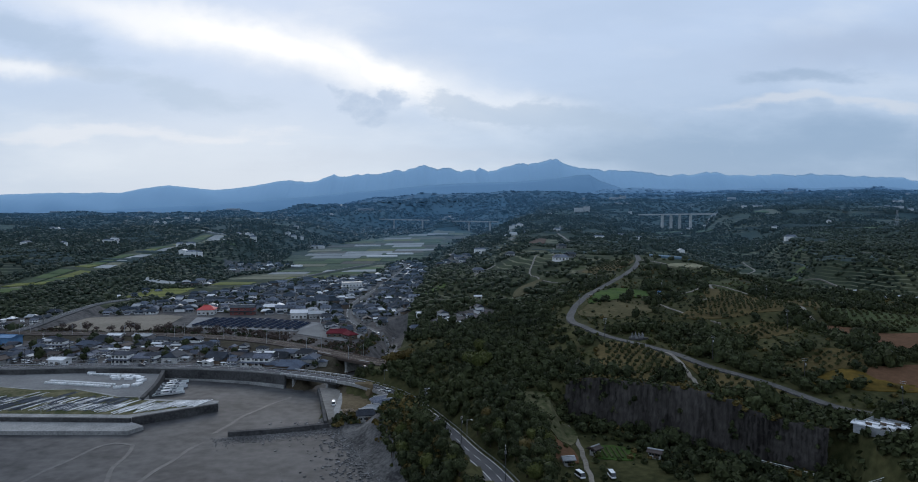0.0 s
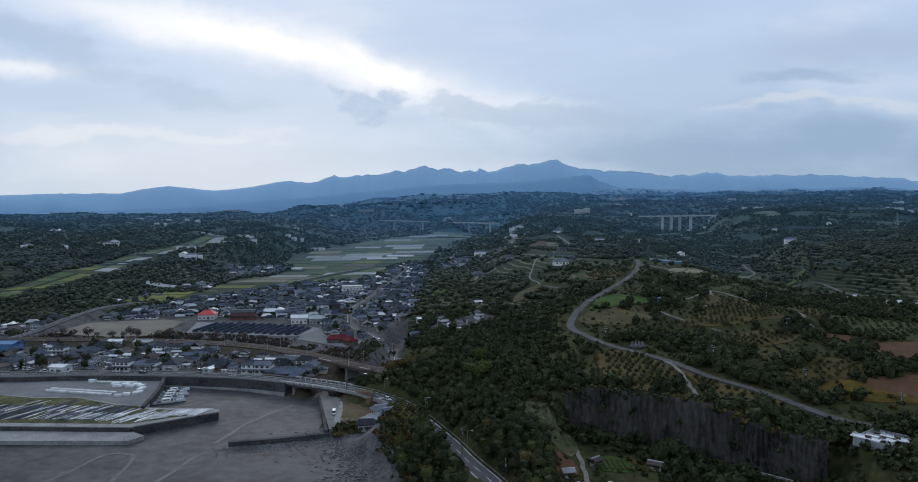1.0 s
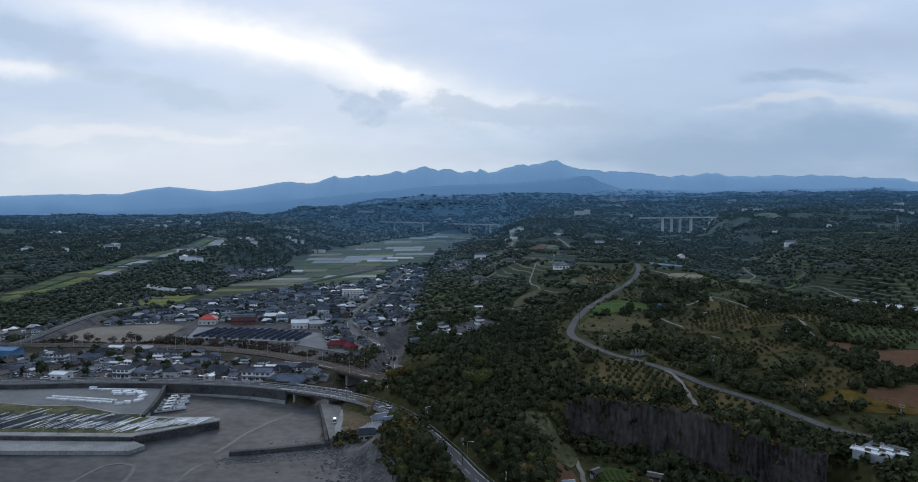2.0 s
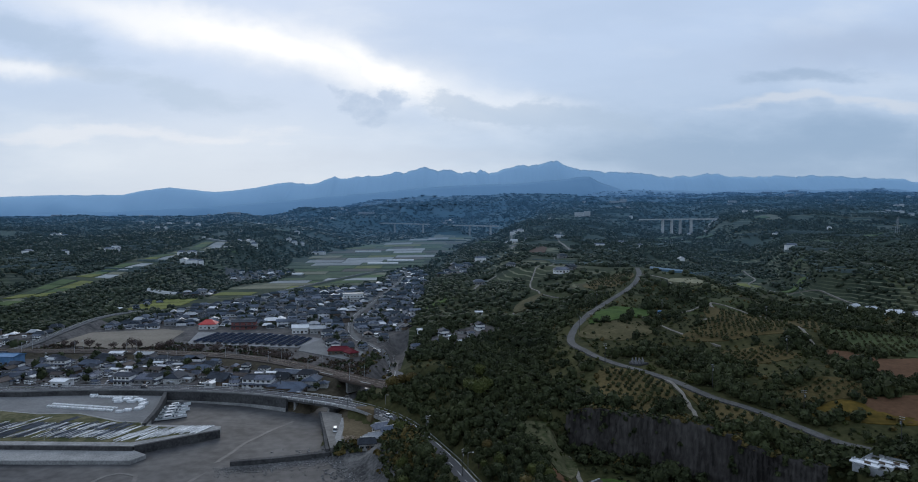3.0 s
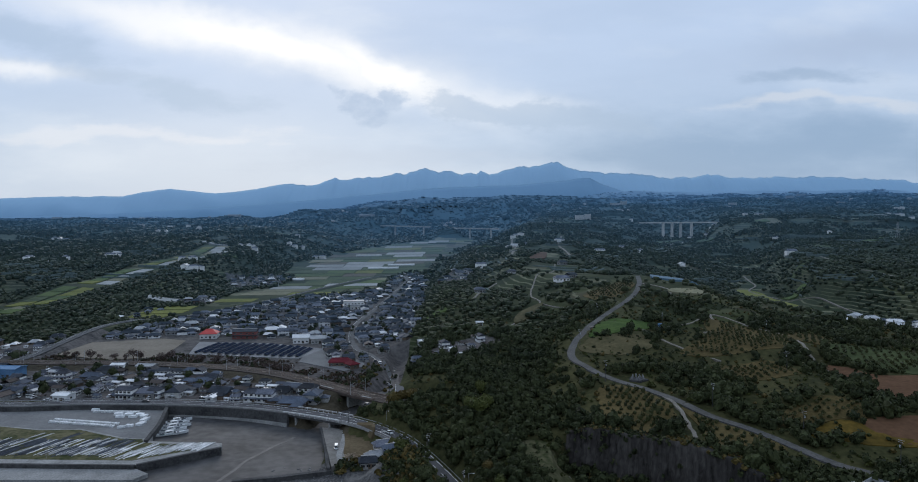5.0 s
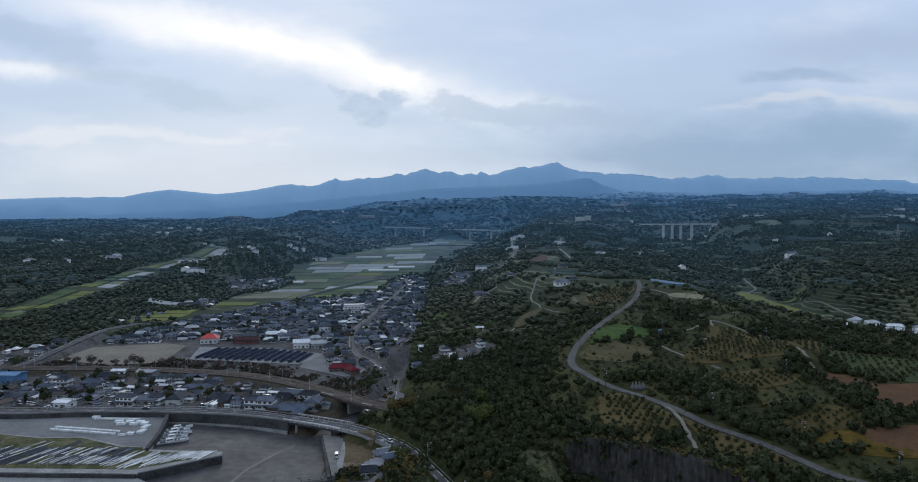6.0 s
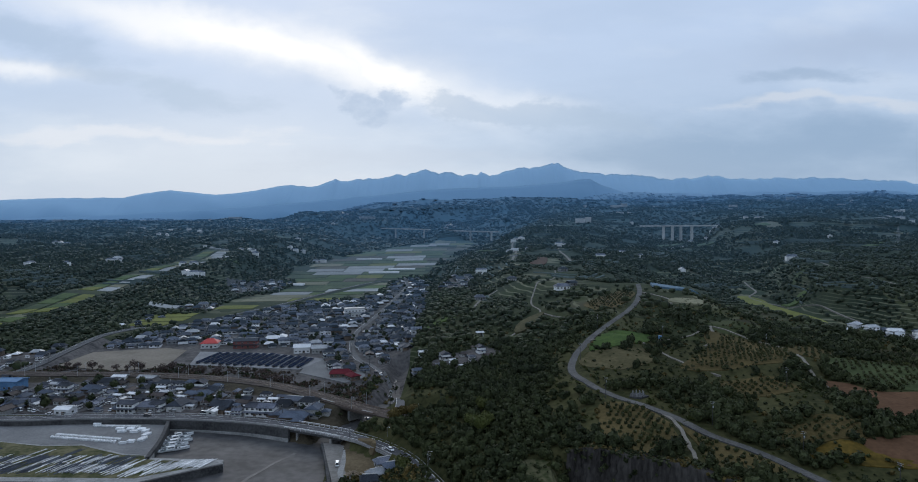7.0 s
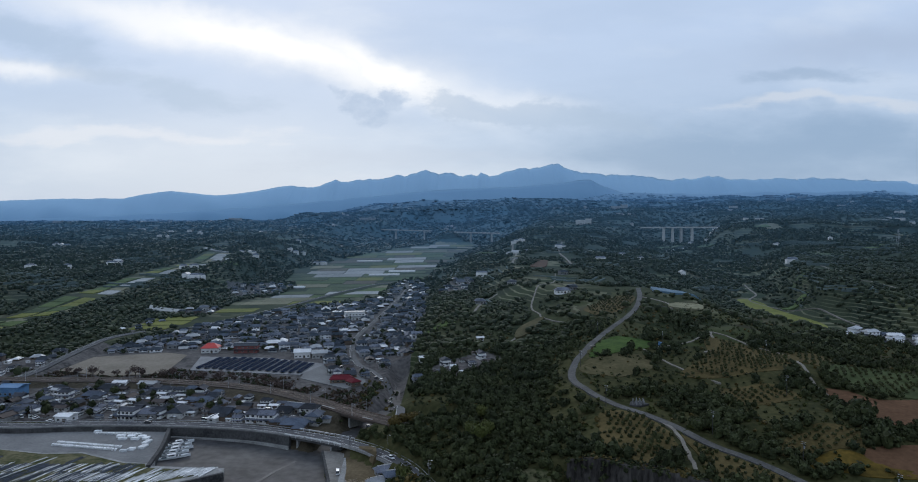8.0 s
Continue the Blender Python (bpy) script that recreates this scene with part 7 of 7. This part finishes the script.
# ================= vehicles =================
def car(paint, label, long=4.2, wide=1.7, tall=1.5, van=False):
    ob = thing("car", label=label, category="car")
    bm = bmesh.new()
    box(bm, -wide / 2, -long / 2, 0.28, wide / 2, long / 2, 0.85)
    bmesh.ops.bevel(bm, geom=bm.edges[:], offset=0.12, segments=2, affect="EDGES")
    part("body", bm, M[paint], ob)
    bm = bmesh.new()
    f, b = (0.40, 0.46) if van else (0.12, 0.40)
    v = [bm.verts.new(p) for p in ((-wide * 0.47, -long * b, 0.84), (wide * 0.47, -long * b, 0.84), (wide * 0.47, long * (f + 0.1), 0.84), (-wide * 0.47, long * (f + 0.1), 0.84),
                                   (-wide * 0.40, -long * (b - 0.08), tall), (wide * 0.40, -long * (b - 0.08), tall), (wide * 0.40, long * f, tall), (-wide * 0.40, long * f, tall))]
    for k in ((4, 5, 6, 7), (0, 1, 5, 4), (1, 2, 6, 5), (2, 3, 7, 6), (3, 0, 4, 7)):
        bm.faces.new([v[i] for i in k])
    cab = part("cabin", bm, M["glass"], ob, "dark glazed cabin")
    bm = bmesh.new()
    box(bm, -wide * 0.41, -long * (b - 0.07), tall - 0.03, wide * 0.41, long * f, tall + 0.05)
    part("roof", bm, M[paint], cab)
    wheel = None
    for sx in (-1, 1):
        for sy in (-1, 1):
            if wheel is None:
                bm = bmesh.new()
                tube(bm, (-0.1, 0, 0), (0.1, 0, 0), 0.31, 0.31, 12)
                o = wheel = part("wheel", bm, M["tyre"], ob)
            else:
                o = new("wheel", wheel.data)
                o.parent = ob
            o.matrix_basis = pose(sx * wide * 0.46, sy * long * 0.31, 0.31)
    return ob


def vehicles():
    kinds = [car("car_white", "small white car standing on the ground"), car("car_dark", "dark grey car standing on the ground"), car("car_white", "white box van standing on the ground", 4.4, 1.7, 1.95, True)]
    spots = [(2, -58, 312, 3.2, 8), (0, -34, 321.5, 7.05, -142), (2, 38, 211, 0, 20), (2, 48, 211, 0, 5), (1, -52, 372, 0, 30), (0, -60, 470, 0, 10),
             (0, -57, 478, 0, 20), (1, -62, 488, 0, 0), (0, -70, 500, 0, 30), (0, -48, 446, 0, 60), (0, -238, 386.5, 5.55, 95), (1, -180, 384, 5.55, -88), (0, -208, 398, 4.6, 0), (2, -130, 402, 4.6, 40),
             (0, -126, 428, 4.6, 80), (0, -123, 430, 4.6, 75), (1, -119, 429, 4.6, 78), (0, -166, 402, 4.6, 10), (2, -262, 398, 4.6, 50), (0, -252, 396, 4.6, 0), (0, -97, 534, 5.62, 0), (1, -94, 528, 5.62, 10), (0, -270, 418, 4.6, 30)]
    rnd = random.Random(61)
    for x, y, t, *_ in LOTS[2:250:5]:
        a = radians(t)
        spots.append((rnd.choice([0, 0, 2, 1]), x + math.sin(a) * 5.2 + rnd.uniform(-2, 2), y - math.cos(a) * 5.2, 0, t + rnd.choice([0, 90]) + rnd.uniform(-8, 8)))
    used = set()
    for k, x, y, z, t in spots:
        m = pose(x, y, z or H(x, y) + 0.05, 0, 0, t)
        if k in used:
            copy_thing(kinds[k], m)
        else:
            kinds[k].matrix_basis = m
            used.add(k)


vehicles()


# ================= poles and lamps =================
def poles():
    up = thing("utility_pole", label="concrete utility pole with crossarms and a transformer", category="pole", group="utility poles")
    bm = bmesh.new()
    tube(bm, (0, 0, -0.5), (0, 0, 10.0), 0.15, 0.10)
    part("shaft", bm, M["dark_concrete"], up)
    for z in (9.4, 10.1):
        bm = bmesh.new()
        box(bm, -0.95, -0.06, z - 0.06, 0.95, 0.06, z + 0.06)
        part("crossarm", bm, M["steel"], up)
    bm = bmesh.new()
    tube(bm, (0.35, 0, 7.6), (0.35, 0, 8.4), 0.26, 0.26, 8)
    part("transformer", bm, M["steel"], up)
    lots = [(-56.5, 337.5), (-14, 287), (1, 246), (14, 202), (-100, 375), (-150, 391), (-200, 391.5), (-250, 389), (-290, 396), (178, 393), (108, 288), (132, 258), (70, 325), (70, 395), (95, 470), (128, 428), (150, 228),
            (160, 330), (-44, 452), (-70, 515), (-90, 555), (-92, 600), (-97, 660), (-40, 380), (-319, 520), (-334, 560), (-300, 640), (-240, 640), (-180, 620), (-140, 660), (-60, 640), (-190, 440), (-270, 440), (-150, 420), (-110, 440)]
    for k, (x, y) in enumerate(lots):
        m = pose(x, y, H(x, y), 0, 0, 30 * k)
        if k:
            copy_thing(up, m)
        else:
            up.matrix_basis = m
    lamp = thing("street_lamp", label="slender steel street lamp beside the coast road", category="lamp", group="street lamps")
    bm = bmesh.new()
    tube(bm, (0, 0, -1), (0, 0, 7.2), 0.11, 0.07), tube(bm, (0, 0, 7.15), (0, -1.7, 7.5), 0.06, 0.05)
    part("post", bm, M["steel"], lamp)
    bm = bmesh.new()
    box(bm, -0.16, -2.3, 7.42, 0.16, -1.6, 7.56)
    part("head", bm, M["white"], lamp)
    for k, (x, y, t) in enumerate(((-37, 335, 40), (-15, 299, 60), (3, 252, 68), (-130, 383, 8), (-300, 397, -15), (-186, 300, 180))):
        m = pose(x, y, 7.0 if x > -60 else 5.4 if y > 350 else 3.0, 0, 0, t)
        if k:
            copy_thing(lamp, m)
        else:
            lamp.matrix_basis = m
    py = thing("pylon", 727, 1130, H(727, 1130), 20, "slim lattice power pylon on the far hill", "pylon")
    for sx in (-1, 1):
        for sy in (-1, 1):
            bm = bmesh.new()
            tube(bm, (sx * 2.5, sy * 2.5, -1), (sx * 0.4, sy * 0.4, 30), 0.28, 0.2, 4)
            part("leg", bm, M["steel"], py)
    bm = bmesh.new()
    for z, w in ((18, 1.2), (22, 4.5), (26, 4.0), (29, 3.0)):
        box(bm, -w, -0.15, z - 0.15, w, 0.15, z + 0.15)
    part("crossarm", bm, M["steel"], py)


poles()


# ================= far viaducts and buildings =================
def viaduct(a, b, piers, label):
    ob = thing("viaduct", label=label, category="bridge", group="expressway viaducts")
    bm = bmesh.new()
    ribbon(bm, smooth_line([a, b], 20), 5, -5, -2.2, 0.0)
    part("deck", bm, M["pale_far"], ob)
    bm = bmesh.new()
    for o in (4.8, -4.8):
        q = offsets(smooth_line([a, b], 20), o)
        ribbon(bm, q, 0.2, -0.2, 0, 0.9)
    part("parapet", bm, M["pale_far"], ob)
    for s in piers:
        p = [a[i] + (b[i] - a[i]) * s for i in range(3)]
        bm = bmesh.new()
        box(bm, -2.2, -3.2, min(0, H(p[0], p[1]) - p[2]) - 8, 2.2, 3.2, -2.1)
        o = part("pier", bm, M["pale_far"], ob)
        o.matrix_basis = pose(p[0], p[1], p[2], 0, 0, 10)


viaduct((-262, 2255, 84), (-96, 2150, 81), (0.30, 0.88), "pale concrete expressway viaduct across the valley")
viaduct((-40, 2085, 79), (112, 1985, 77), (0.12, 0.46, 0.86), "pale concrete expressway viaduct on tall piers")
viaduct((452, 1712, 97), (640, 1610, 99), (0.27, 0.37, 0.465, 0.585), "pale concrete viaduct across the side valley")


def far_buildings():
    rnd = random.Random(19)
    for x, y, l, w, h in ((569, 2480, 42, 16, 9), (600, 2500, 20, 14, 12), (-851, 2567, 46, 18, 8), (-360, 2560, 40, 14, 7), (-330, 2540, 22, 12, 9), (1780, 3950, 60, 22, 10), (1960, 4000, 50, 20, 8),
                          (320, 1820, 24, 12, 8), (345, 1840, 16, 12, 12), (1750, 3500, 40, 18, 8), (-1600, 2700, 36, 16, 8), (-1500, 2650, 30, 14, 9), (1500, 3100, 34, 15, 8), (980, 2450, 26, 14, 7)):
        ob = house("far_building", l, w, h, 2.5, 0.0, "pale_far", "pale_far", "pale low building far off on the hills", 1, 0, "building", "", 3, "pale_far")
        ob.matrix_basis = pose(x, y, H(x, y) + 1, 0, 0, rnd.uniform(-20, 20))
        for c in ob.children:
            if c.name.startswith("wall"):
                c.scale = (1, 1, 1.2)
    # scattered farmsteads
    r = np.random.RandomState(23)
    V, F, mi = [], [], []
    n = 0
    while n < 60:
        y = r.uniform(900, 2900)
        x = r.uniform(-0.7, 0.72) * y
        if open_land(np.array([x]), np.array([y]))[0] or (-150 < x < 20 and y < 2200):
            continue
        n += 1
        for _ in range(r.randint(1, 4)):
            bx, by, t = x + r.uniform(-18, 18), y + r.uniform(-18, 18), r.uniform(0, 6.28)
            l, w, h = r.uniform(9, 16), r.uniform(7, 10), r.uniform(4, 6)
            z, c, s, b = H(bx, by) + 0.5, math.cos(t), math.sin(t), len(V)
            pts = [(-l / 2, -w / 2, -8), (l / 2, -w / 2, -8), (l / 2, w / 2, -8), (-l / 2, w / 2, -8), (-l / 2, -w / 2, h), (l / 2, -w / 2, h), (l / 2, w / 2, h), (-l / 2, w / 2, h), (-l / 2 + 1, 0, h + 2.2), (l / 2 - 1, 0, h + 2.2)]
            V += [(bx + p * c - q * s, by + p * s + q * c, z + k) for p, q, k in pts]
            F += [[b + i for i in f] for f in ((0, 1, 5, 4), (1, 2, 6, 5), (2, 3, 7, 6), (3, 0, 4, 7), (4, 5, 9, 8), (6, 7, 8, 9), (5, 6, 9, 9), (7, 4, 8, 8))]
            mi += [0] * 4 + [1 if r.rand() < 0.75 else 2] * 4
    bm = bmesh.new()
    vs = [bm.verts.new(v) for v in V]
    for f, m in zip(F, mi):
        idx = list(dict.fromkeys(f))
        bm.faces.new([vs[i] for i in idx]).material_index = m
    ob = part("far_farmsteads", bm, [M["pale_far"], M["tile_grey"], M["sheet_pale"]])
    tagged(ob, "scattered pale farmsteads on the far hills", "houses", kind="stuff")


far_buildings()


# ================= terraces and small fields on the hills =================
def hill_fields():
    hill_rows()
    hill_patches()


def hill_rows():
    rnd = np.random.RandomState(51)
    M["terrace_line"] = material("terrace_bank", (0.080, 0.105, 0.098), (0.140, 0.172, 0.160), 0.95, 0.3, 0.05, 0.2, spec=0.02)
    bm = bmesh.new()
    n = 260
    cy = np.where(rnd.rand(n) < 0.65, rnd.uniform(800, 2100, n), rnd.uniform(520, 1000, n))
    cx = rnd.uniform(-0.62, 0.68, n) * cy
    ok = ~open_land(cx, cy) & (height(cx, cy) > 20)
    cx, cy = cx[ok][:70], cy[ok][:70]
    x, y = [], []
    for a, b in zip(cx, cy):
        gx, gy = H(a + 5, b) - H(a - 5, b), H(a, b + 5) - H(a, b - 5)
        g = math.hypot(gx, gy) + 0.05
        for k in range(rnd.randint(3, 8)):
            d = k * (6 + b * 0.006)
            x.append(a + gx / g * d + rnd.normal(0, 4)), y.append(b + gy / g * d + rnd.normal(0, 2))
    x, y = np.array(x), np.array(y)
    y0, sign, steps = y.copy(), np.ones(len(x)), rnd.randint(5, 13, len(x))
    trail = []
    for _ in range(14):
        e = 4.0
        gx, gy = height(x + e, y) - height(x - e, y), height(x, y + e) - height(x, y - e)
        g = np.hypot(gx, gy) + 0.05
        trail.append(np.column_stack([x, y, height(x, y)]))
        gap = 5 + y0 * 0.006
        x, y = x - gy / g * sign * gap, y + gx / g * sign * gap
    for i in range(len(x)):
        ribbon_fast(bm, np.array([q[i] for q in trail[:steps[i]]]), 0.5 + y0[i] * 0.0009, y0[i] > 900)
    tagged(part("terrace_banks", bm, M["terrace_line"]), "pale terrace banks and tracks on the hillsides", "terraces", kind="stuff")


def hill_patches():
    rnd = np.random.RandomState(52)
    made = 0
    while made < 48:
        y = rnd.uniform(520, 1750)
        x = rnd.uniform(-0.62, 0.66) * y
        q = np.array([x]), np.array([y])
        if open_land(*q)[0] or near_spine(*q, SPINES[0])[0][0] < 40:
            continue
        l, w, t = rnd.uniform(14, 34) * (1 + y / 2500), rnd.uniform(8, 16) * (1 + y / 2500), rnd.uniform(-0.5, 0.5)
        c, s = math.cos(t), math.sin(t)
        k = rnd.choice([1, 4, 4, 4, 0, 3])
        draped("hill_field", [(x + a * c - b * s, y + a * s + b * c) for a, b in ((-l / 2, -w / 2), (l / 2, -w / 2), (l / 2, w / 2), (-l / 2, w / 2))], M[FIELD_COLOURS[k][0]],
               "small hillside field of " + FIELD_COLOURS[k][3], "field", 0.9 + y * 0.0012, "hillside fields", cuts=3)
        made += 1


def chosen_fields():
    for poly, mat, what in (([(107, 1036), (133, 1062), (120, 958), (98, 954)], "red_soil", "bare red earth"), ([(545, 1091), (578, 1026), (559, 1003), (509, 1008)], "dull_green", "dull green grass"),
                            ([(-663, 978), (-645, 1003), (-613, 1000), (-604, 1066), (-640, 1050)], "covered", "grey plastic mulch"), ([(62, 560), (72, 590), (50, 572), (44, 545)], "brown_field", "brown fallow earth"),
                            ([(168, 545), (178, 560), (196, 552), (190, 530)], "straw", "pale straw stubble"), ([(640, 1500), (690, 1540), (705, 1490), (655, 1470)], "straw", "pale straw stubble")):
        draped_poly("hill_field", poly, M[mat], "hillside field of " + what, "field", 1.2, cell=12)


chosen_fields()


def ribbon_fast(bm, line, w, high):
    """A raised bank along a line."""
    a, b = offsets(line, w), offsets(line, -w)
    up = 1.0 if not high else 2.4
    rows = [[bm.verts.new((p[0], p[1], p[2] + up)), bm.verts.new((q[0], q[1], q[2] + up)), bm.verts.new((q[0], q[1], q[2] - 1)), bm.verts.new((p[0], p[1], p[2] - 1))] for p, q in zip(a, b)]
    for r, s in zip(rows, rows[1:]):
        for i in range(4):
            bm.faces.new((r[i], s[i], s[(i + 1) % 4], r[(i + 1) % 4]))


hill_fields()


# ---- bushes along the cliff's edge and foot ----
def cliff_bushes():
    rnd = np.random.RandomState(81)
    t = rnd.rand(420)
    top = rnd.rand(420) < 0.55
    d = np.where(top, rnd.uniform(-6, 0.6, 420), rnd.uniform(3.2, 9, 420))
    x, y = 43.5 + 73 * t - 0.653 * d, 275 - 63 * t - 0.757 * d
    z = np.where(top, height(x + 0.653 * (d + 7), y + 0.757 * (d + 7)), 9.0)
    r = rnd.uniform(0.5, 1.5, 420)
    for mat, sel in (("leaf", rnd.rand(420) < 0.6), ("leaf_warm", None)):
        w = sel if sel is not None else ~last
        last = w
        wood("cliff_scrub", x[w], y[w], z[w] + r[w] * 0.3, r[w], r[w] * 0.9, SHAPES_MID, M[mat], "scrub hanging over the cut cliff", 82)["category"] = "scrub"


cliff_bushes()


def cliff_creepers():
    """Bushes that cling to the face, thickest at its two ends."""
    rnd = np.random.RandomState(83)
    t, s = rnd.rand(900), rnd.rand(900)
    keep = rnd.rand(900) < np.clip(0.10 + 1.2 * (t - 0.62) + 0.9 * (0.15 - t) + 0.45 * (s - 0.65), 0.06, 0.9)
    t, s = t[keep], s[keep]
    p = 2.6 - 2.6 * s + 0.5
    x, y = 43.5 + 73 * t - 0.653 * p, 275 - 63 * t - 0.757 * p
    top = height(43.5 + 73 * t + 0.653 * 7, 275 - 63 * t + 0.757 * 7)
    r = rnd.uniform(0.5, 1.3, len(t))
    wood("cliff_creepers", x, y, 7.5 + (top - 7.5) * s, r, r * 1.3, SHAPES_MID, M["leaf"], "bushes clinging to the cut cliff", 84)["category"] = "scrub"


cliff_creepers()


def cliff_end():
    """The thicket that closes the cliff's lower end and the slope beside the growing sheds."""
    rnd = np.random.RandomState(85)
    x, y = jittered(104, 152, 165, 226, 2.4, rnd)
    d = (y - 212) * 0.757 + (x - 116.5) * 0.653
    w = (np.hypot(x - 132, y - 209) > 8.5) & (off_line(x, y, RIDGE_ROAD) > 4) & ((x > 116) | ((d < -4) & (x > 108) & (y < 205))) & (off_line(x, y, [(92, 226), (104, 216), (116, 202), (124, 190)]) > 2.5)
    x, y = x[w], y[w]
    r = rnd.uniform(1.2, 2.4, len(x))
    wood("slope_thicket", x, y, height(x, y) + r * 0.6, r, r, SHAPES_MID, M["leaf"], "dark thicket on the slope beside the cliff", 86)["category"] = "scrub"


cliff_end()


def railway_verge():
    """Brown weeds and leafless bushes between the railway and the open ground."""
    rnd = np.random.RandomState(91)
    line = smooth_line([q[:2] for q in RAIL], 1.0)
    tan = np.gradient(line, axis=0)
    tan /= np.hypot(tan[:, 0], tan[:, 1])[:, None]
    k = rnd.randint(0, len(line), 4200)
    d = np.where(rnd.rand(4200) < 0.88, 7.4 + 34 * rnd.rand(4200) ** 1.3, rnd.uniform(-10, -7.4, 4200))
    x, y = line[k, 0] - tan[k, 1] * d, line[k, 1] + tan[k, 0] * d
    w = (x > -335) & (x < -48) & (near_spine(x, y, RIVER)[0] > 2) & (off_line(x, y, [q[:2] for q in TOWN_ROAD]) > 5) & ~in_poly(x, y, SPORTS) & ~in_poly(x, y, SOLAR) & ~in_poly(x, y, [(-118, 492), (-122, 545), (-96, 540), (-66, 480), (-80, 462)]) & ~in_poly(x, y, TOWN_NORTH) & (waves(x, y, 40, 9) > -0.45)
    for sx, sy, r in SPECIALS:
        w &= np.hypot(x - sx, y - sy) > r
    x, y = x[w], y[w]
    r = rnd.uniform(0.5, 1.5, len(x))
    pick = rnd.rand(len(x))
    weeds = material("withered_weeds", (0.040, 0.029, 0.020), (0.095, 0.068, 0.048), 0.9, 0.9, 0.08, 0.0, island=0.3, spec=0.05)
    for name, lo, hi, mat in (("withered_scrub", 0, 0.72, weeds), ("green_weeds", 0.72, 1, M["leaf"])):
        q = (pick >= lo) & (pick < hi)
        wood(name, x[q], y[q], height(x[q], y[q]) + r[q] * 0.4, r[q], r[q] * 0.9, SHAPES_MID, mat, "tangled weeds beside the railway", 92)["category"] = "scrub"


railway_verge()


# ---- the shore yard: heaps of timber and a track ----
def shore_yard():
    rnd = random.Random(33)
    M["old_timber"] = material("old_timber", (0.14, 0.10, 0.065), (0.34, 0.27, 0.19), 0.9, 2, 0.3, 0.1, vary=0.35)
    board = None
    for x, y, n in ((-51, 300, 16), (-47.5, 299, 14), (-44, 300.5, 14), (-49.5, 303, 10), (-42.5, 305, 9)):
        heap = thing("timber_heap", x, y, max(H(x, y), 2.9) + 0.15, rnd.uniform(0, 90), "untidy heap of old boards beside the dry field", "timber", "timber heaps")
        for k in range(n):
            if board is None:
                bm = bmesh.new()
                box(bm, -1.5, -0.16, 0, 1.5, 0.16, 0.1)
                o = part("board", bm, M["old_timber"], heap)
                board = o.data
            else:
                o = new("board", board)
                o.parent = heap
            o.matrix_basis = pose(rnd.uniform(-1.1, 1.1), rnd.uniform(-0.9, 0.9), 0.1 + 0.07 * k, rnd.uniform(-6, 6), rnd.uniform(-8, 8), rnd.uniform(-40, 40) + 90 * (k % 2))
    bm = bmesh.new()
    ribbon(bm, smooth_line([(-59, 341, 3.15), (-57, 330, 3.15), (-56, 316, 3.15), (-55, 303, 3.15), (-52, 292, 3.15)], 3), 1.3, -1.3, -0.3, 0.02)
    tagged(part("shore_track", bm, M["concrete"]), "pale dusty track across the landing", "track", kind="structure")


shore_yard()


# ---- bushes of the shore ----
def shore_bushes():
    rnd = np.random.RandomState(71)
    x, y = np.concatenate([rnd.uniform(-54, -41, 60), rnd.uniform(-30, -8, 60)]), np.concatenate([rnd.uniform(284, 297, 60), rnd.uniform(252, 275, 60)])
    x[60:] -= (y[60:] - 252) * 0.35
    x, y = np.append(x, rnd.uniform(-68, -44, 50)), np.append(y, rnd.uniform(425, 480, 50))
    ys = rnd.uniform(205, 278, 330)
    x, y = np.append(x, np.interp(ys, SHORE_Y, SHORE_X) + np.interp(ys, [215, 245, 278], [3, 9, 13]) + rnd.uniform(0, 13, 330)), np.append(y, ys)
    r = rnd.uniform(0.7, 1.8, len(x))
    w = rnd.rand(len(x)) < 0.4
    for mat, sel, name in (("leaf_warm", w, "brown_thicket"), ("leaf", ~w, "green_thicket")):
        wood(name, x[sel], y[sel], height(x[sel], y[sel]) + r[sel] * 0.5, r[sel], r[sel], SHAPES_MID, M[mat], "tangled thicket above the rocky shore", 72)["category"] = "scrub"


shore_bushes()
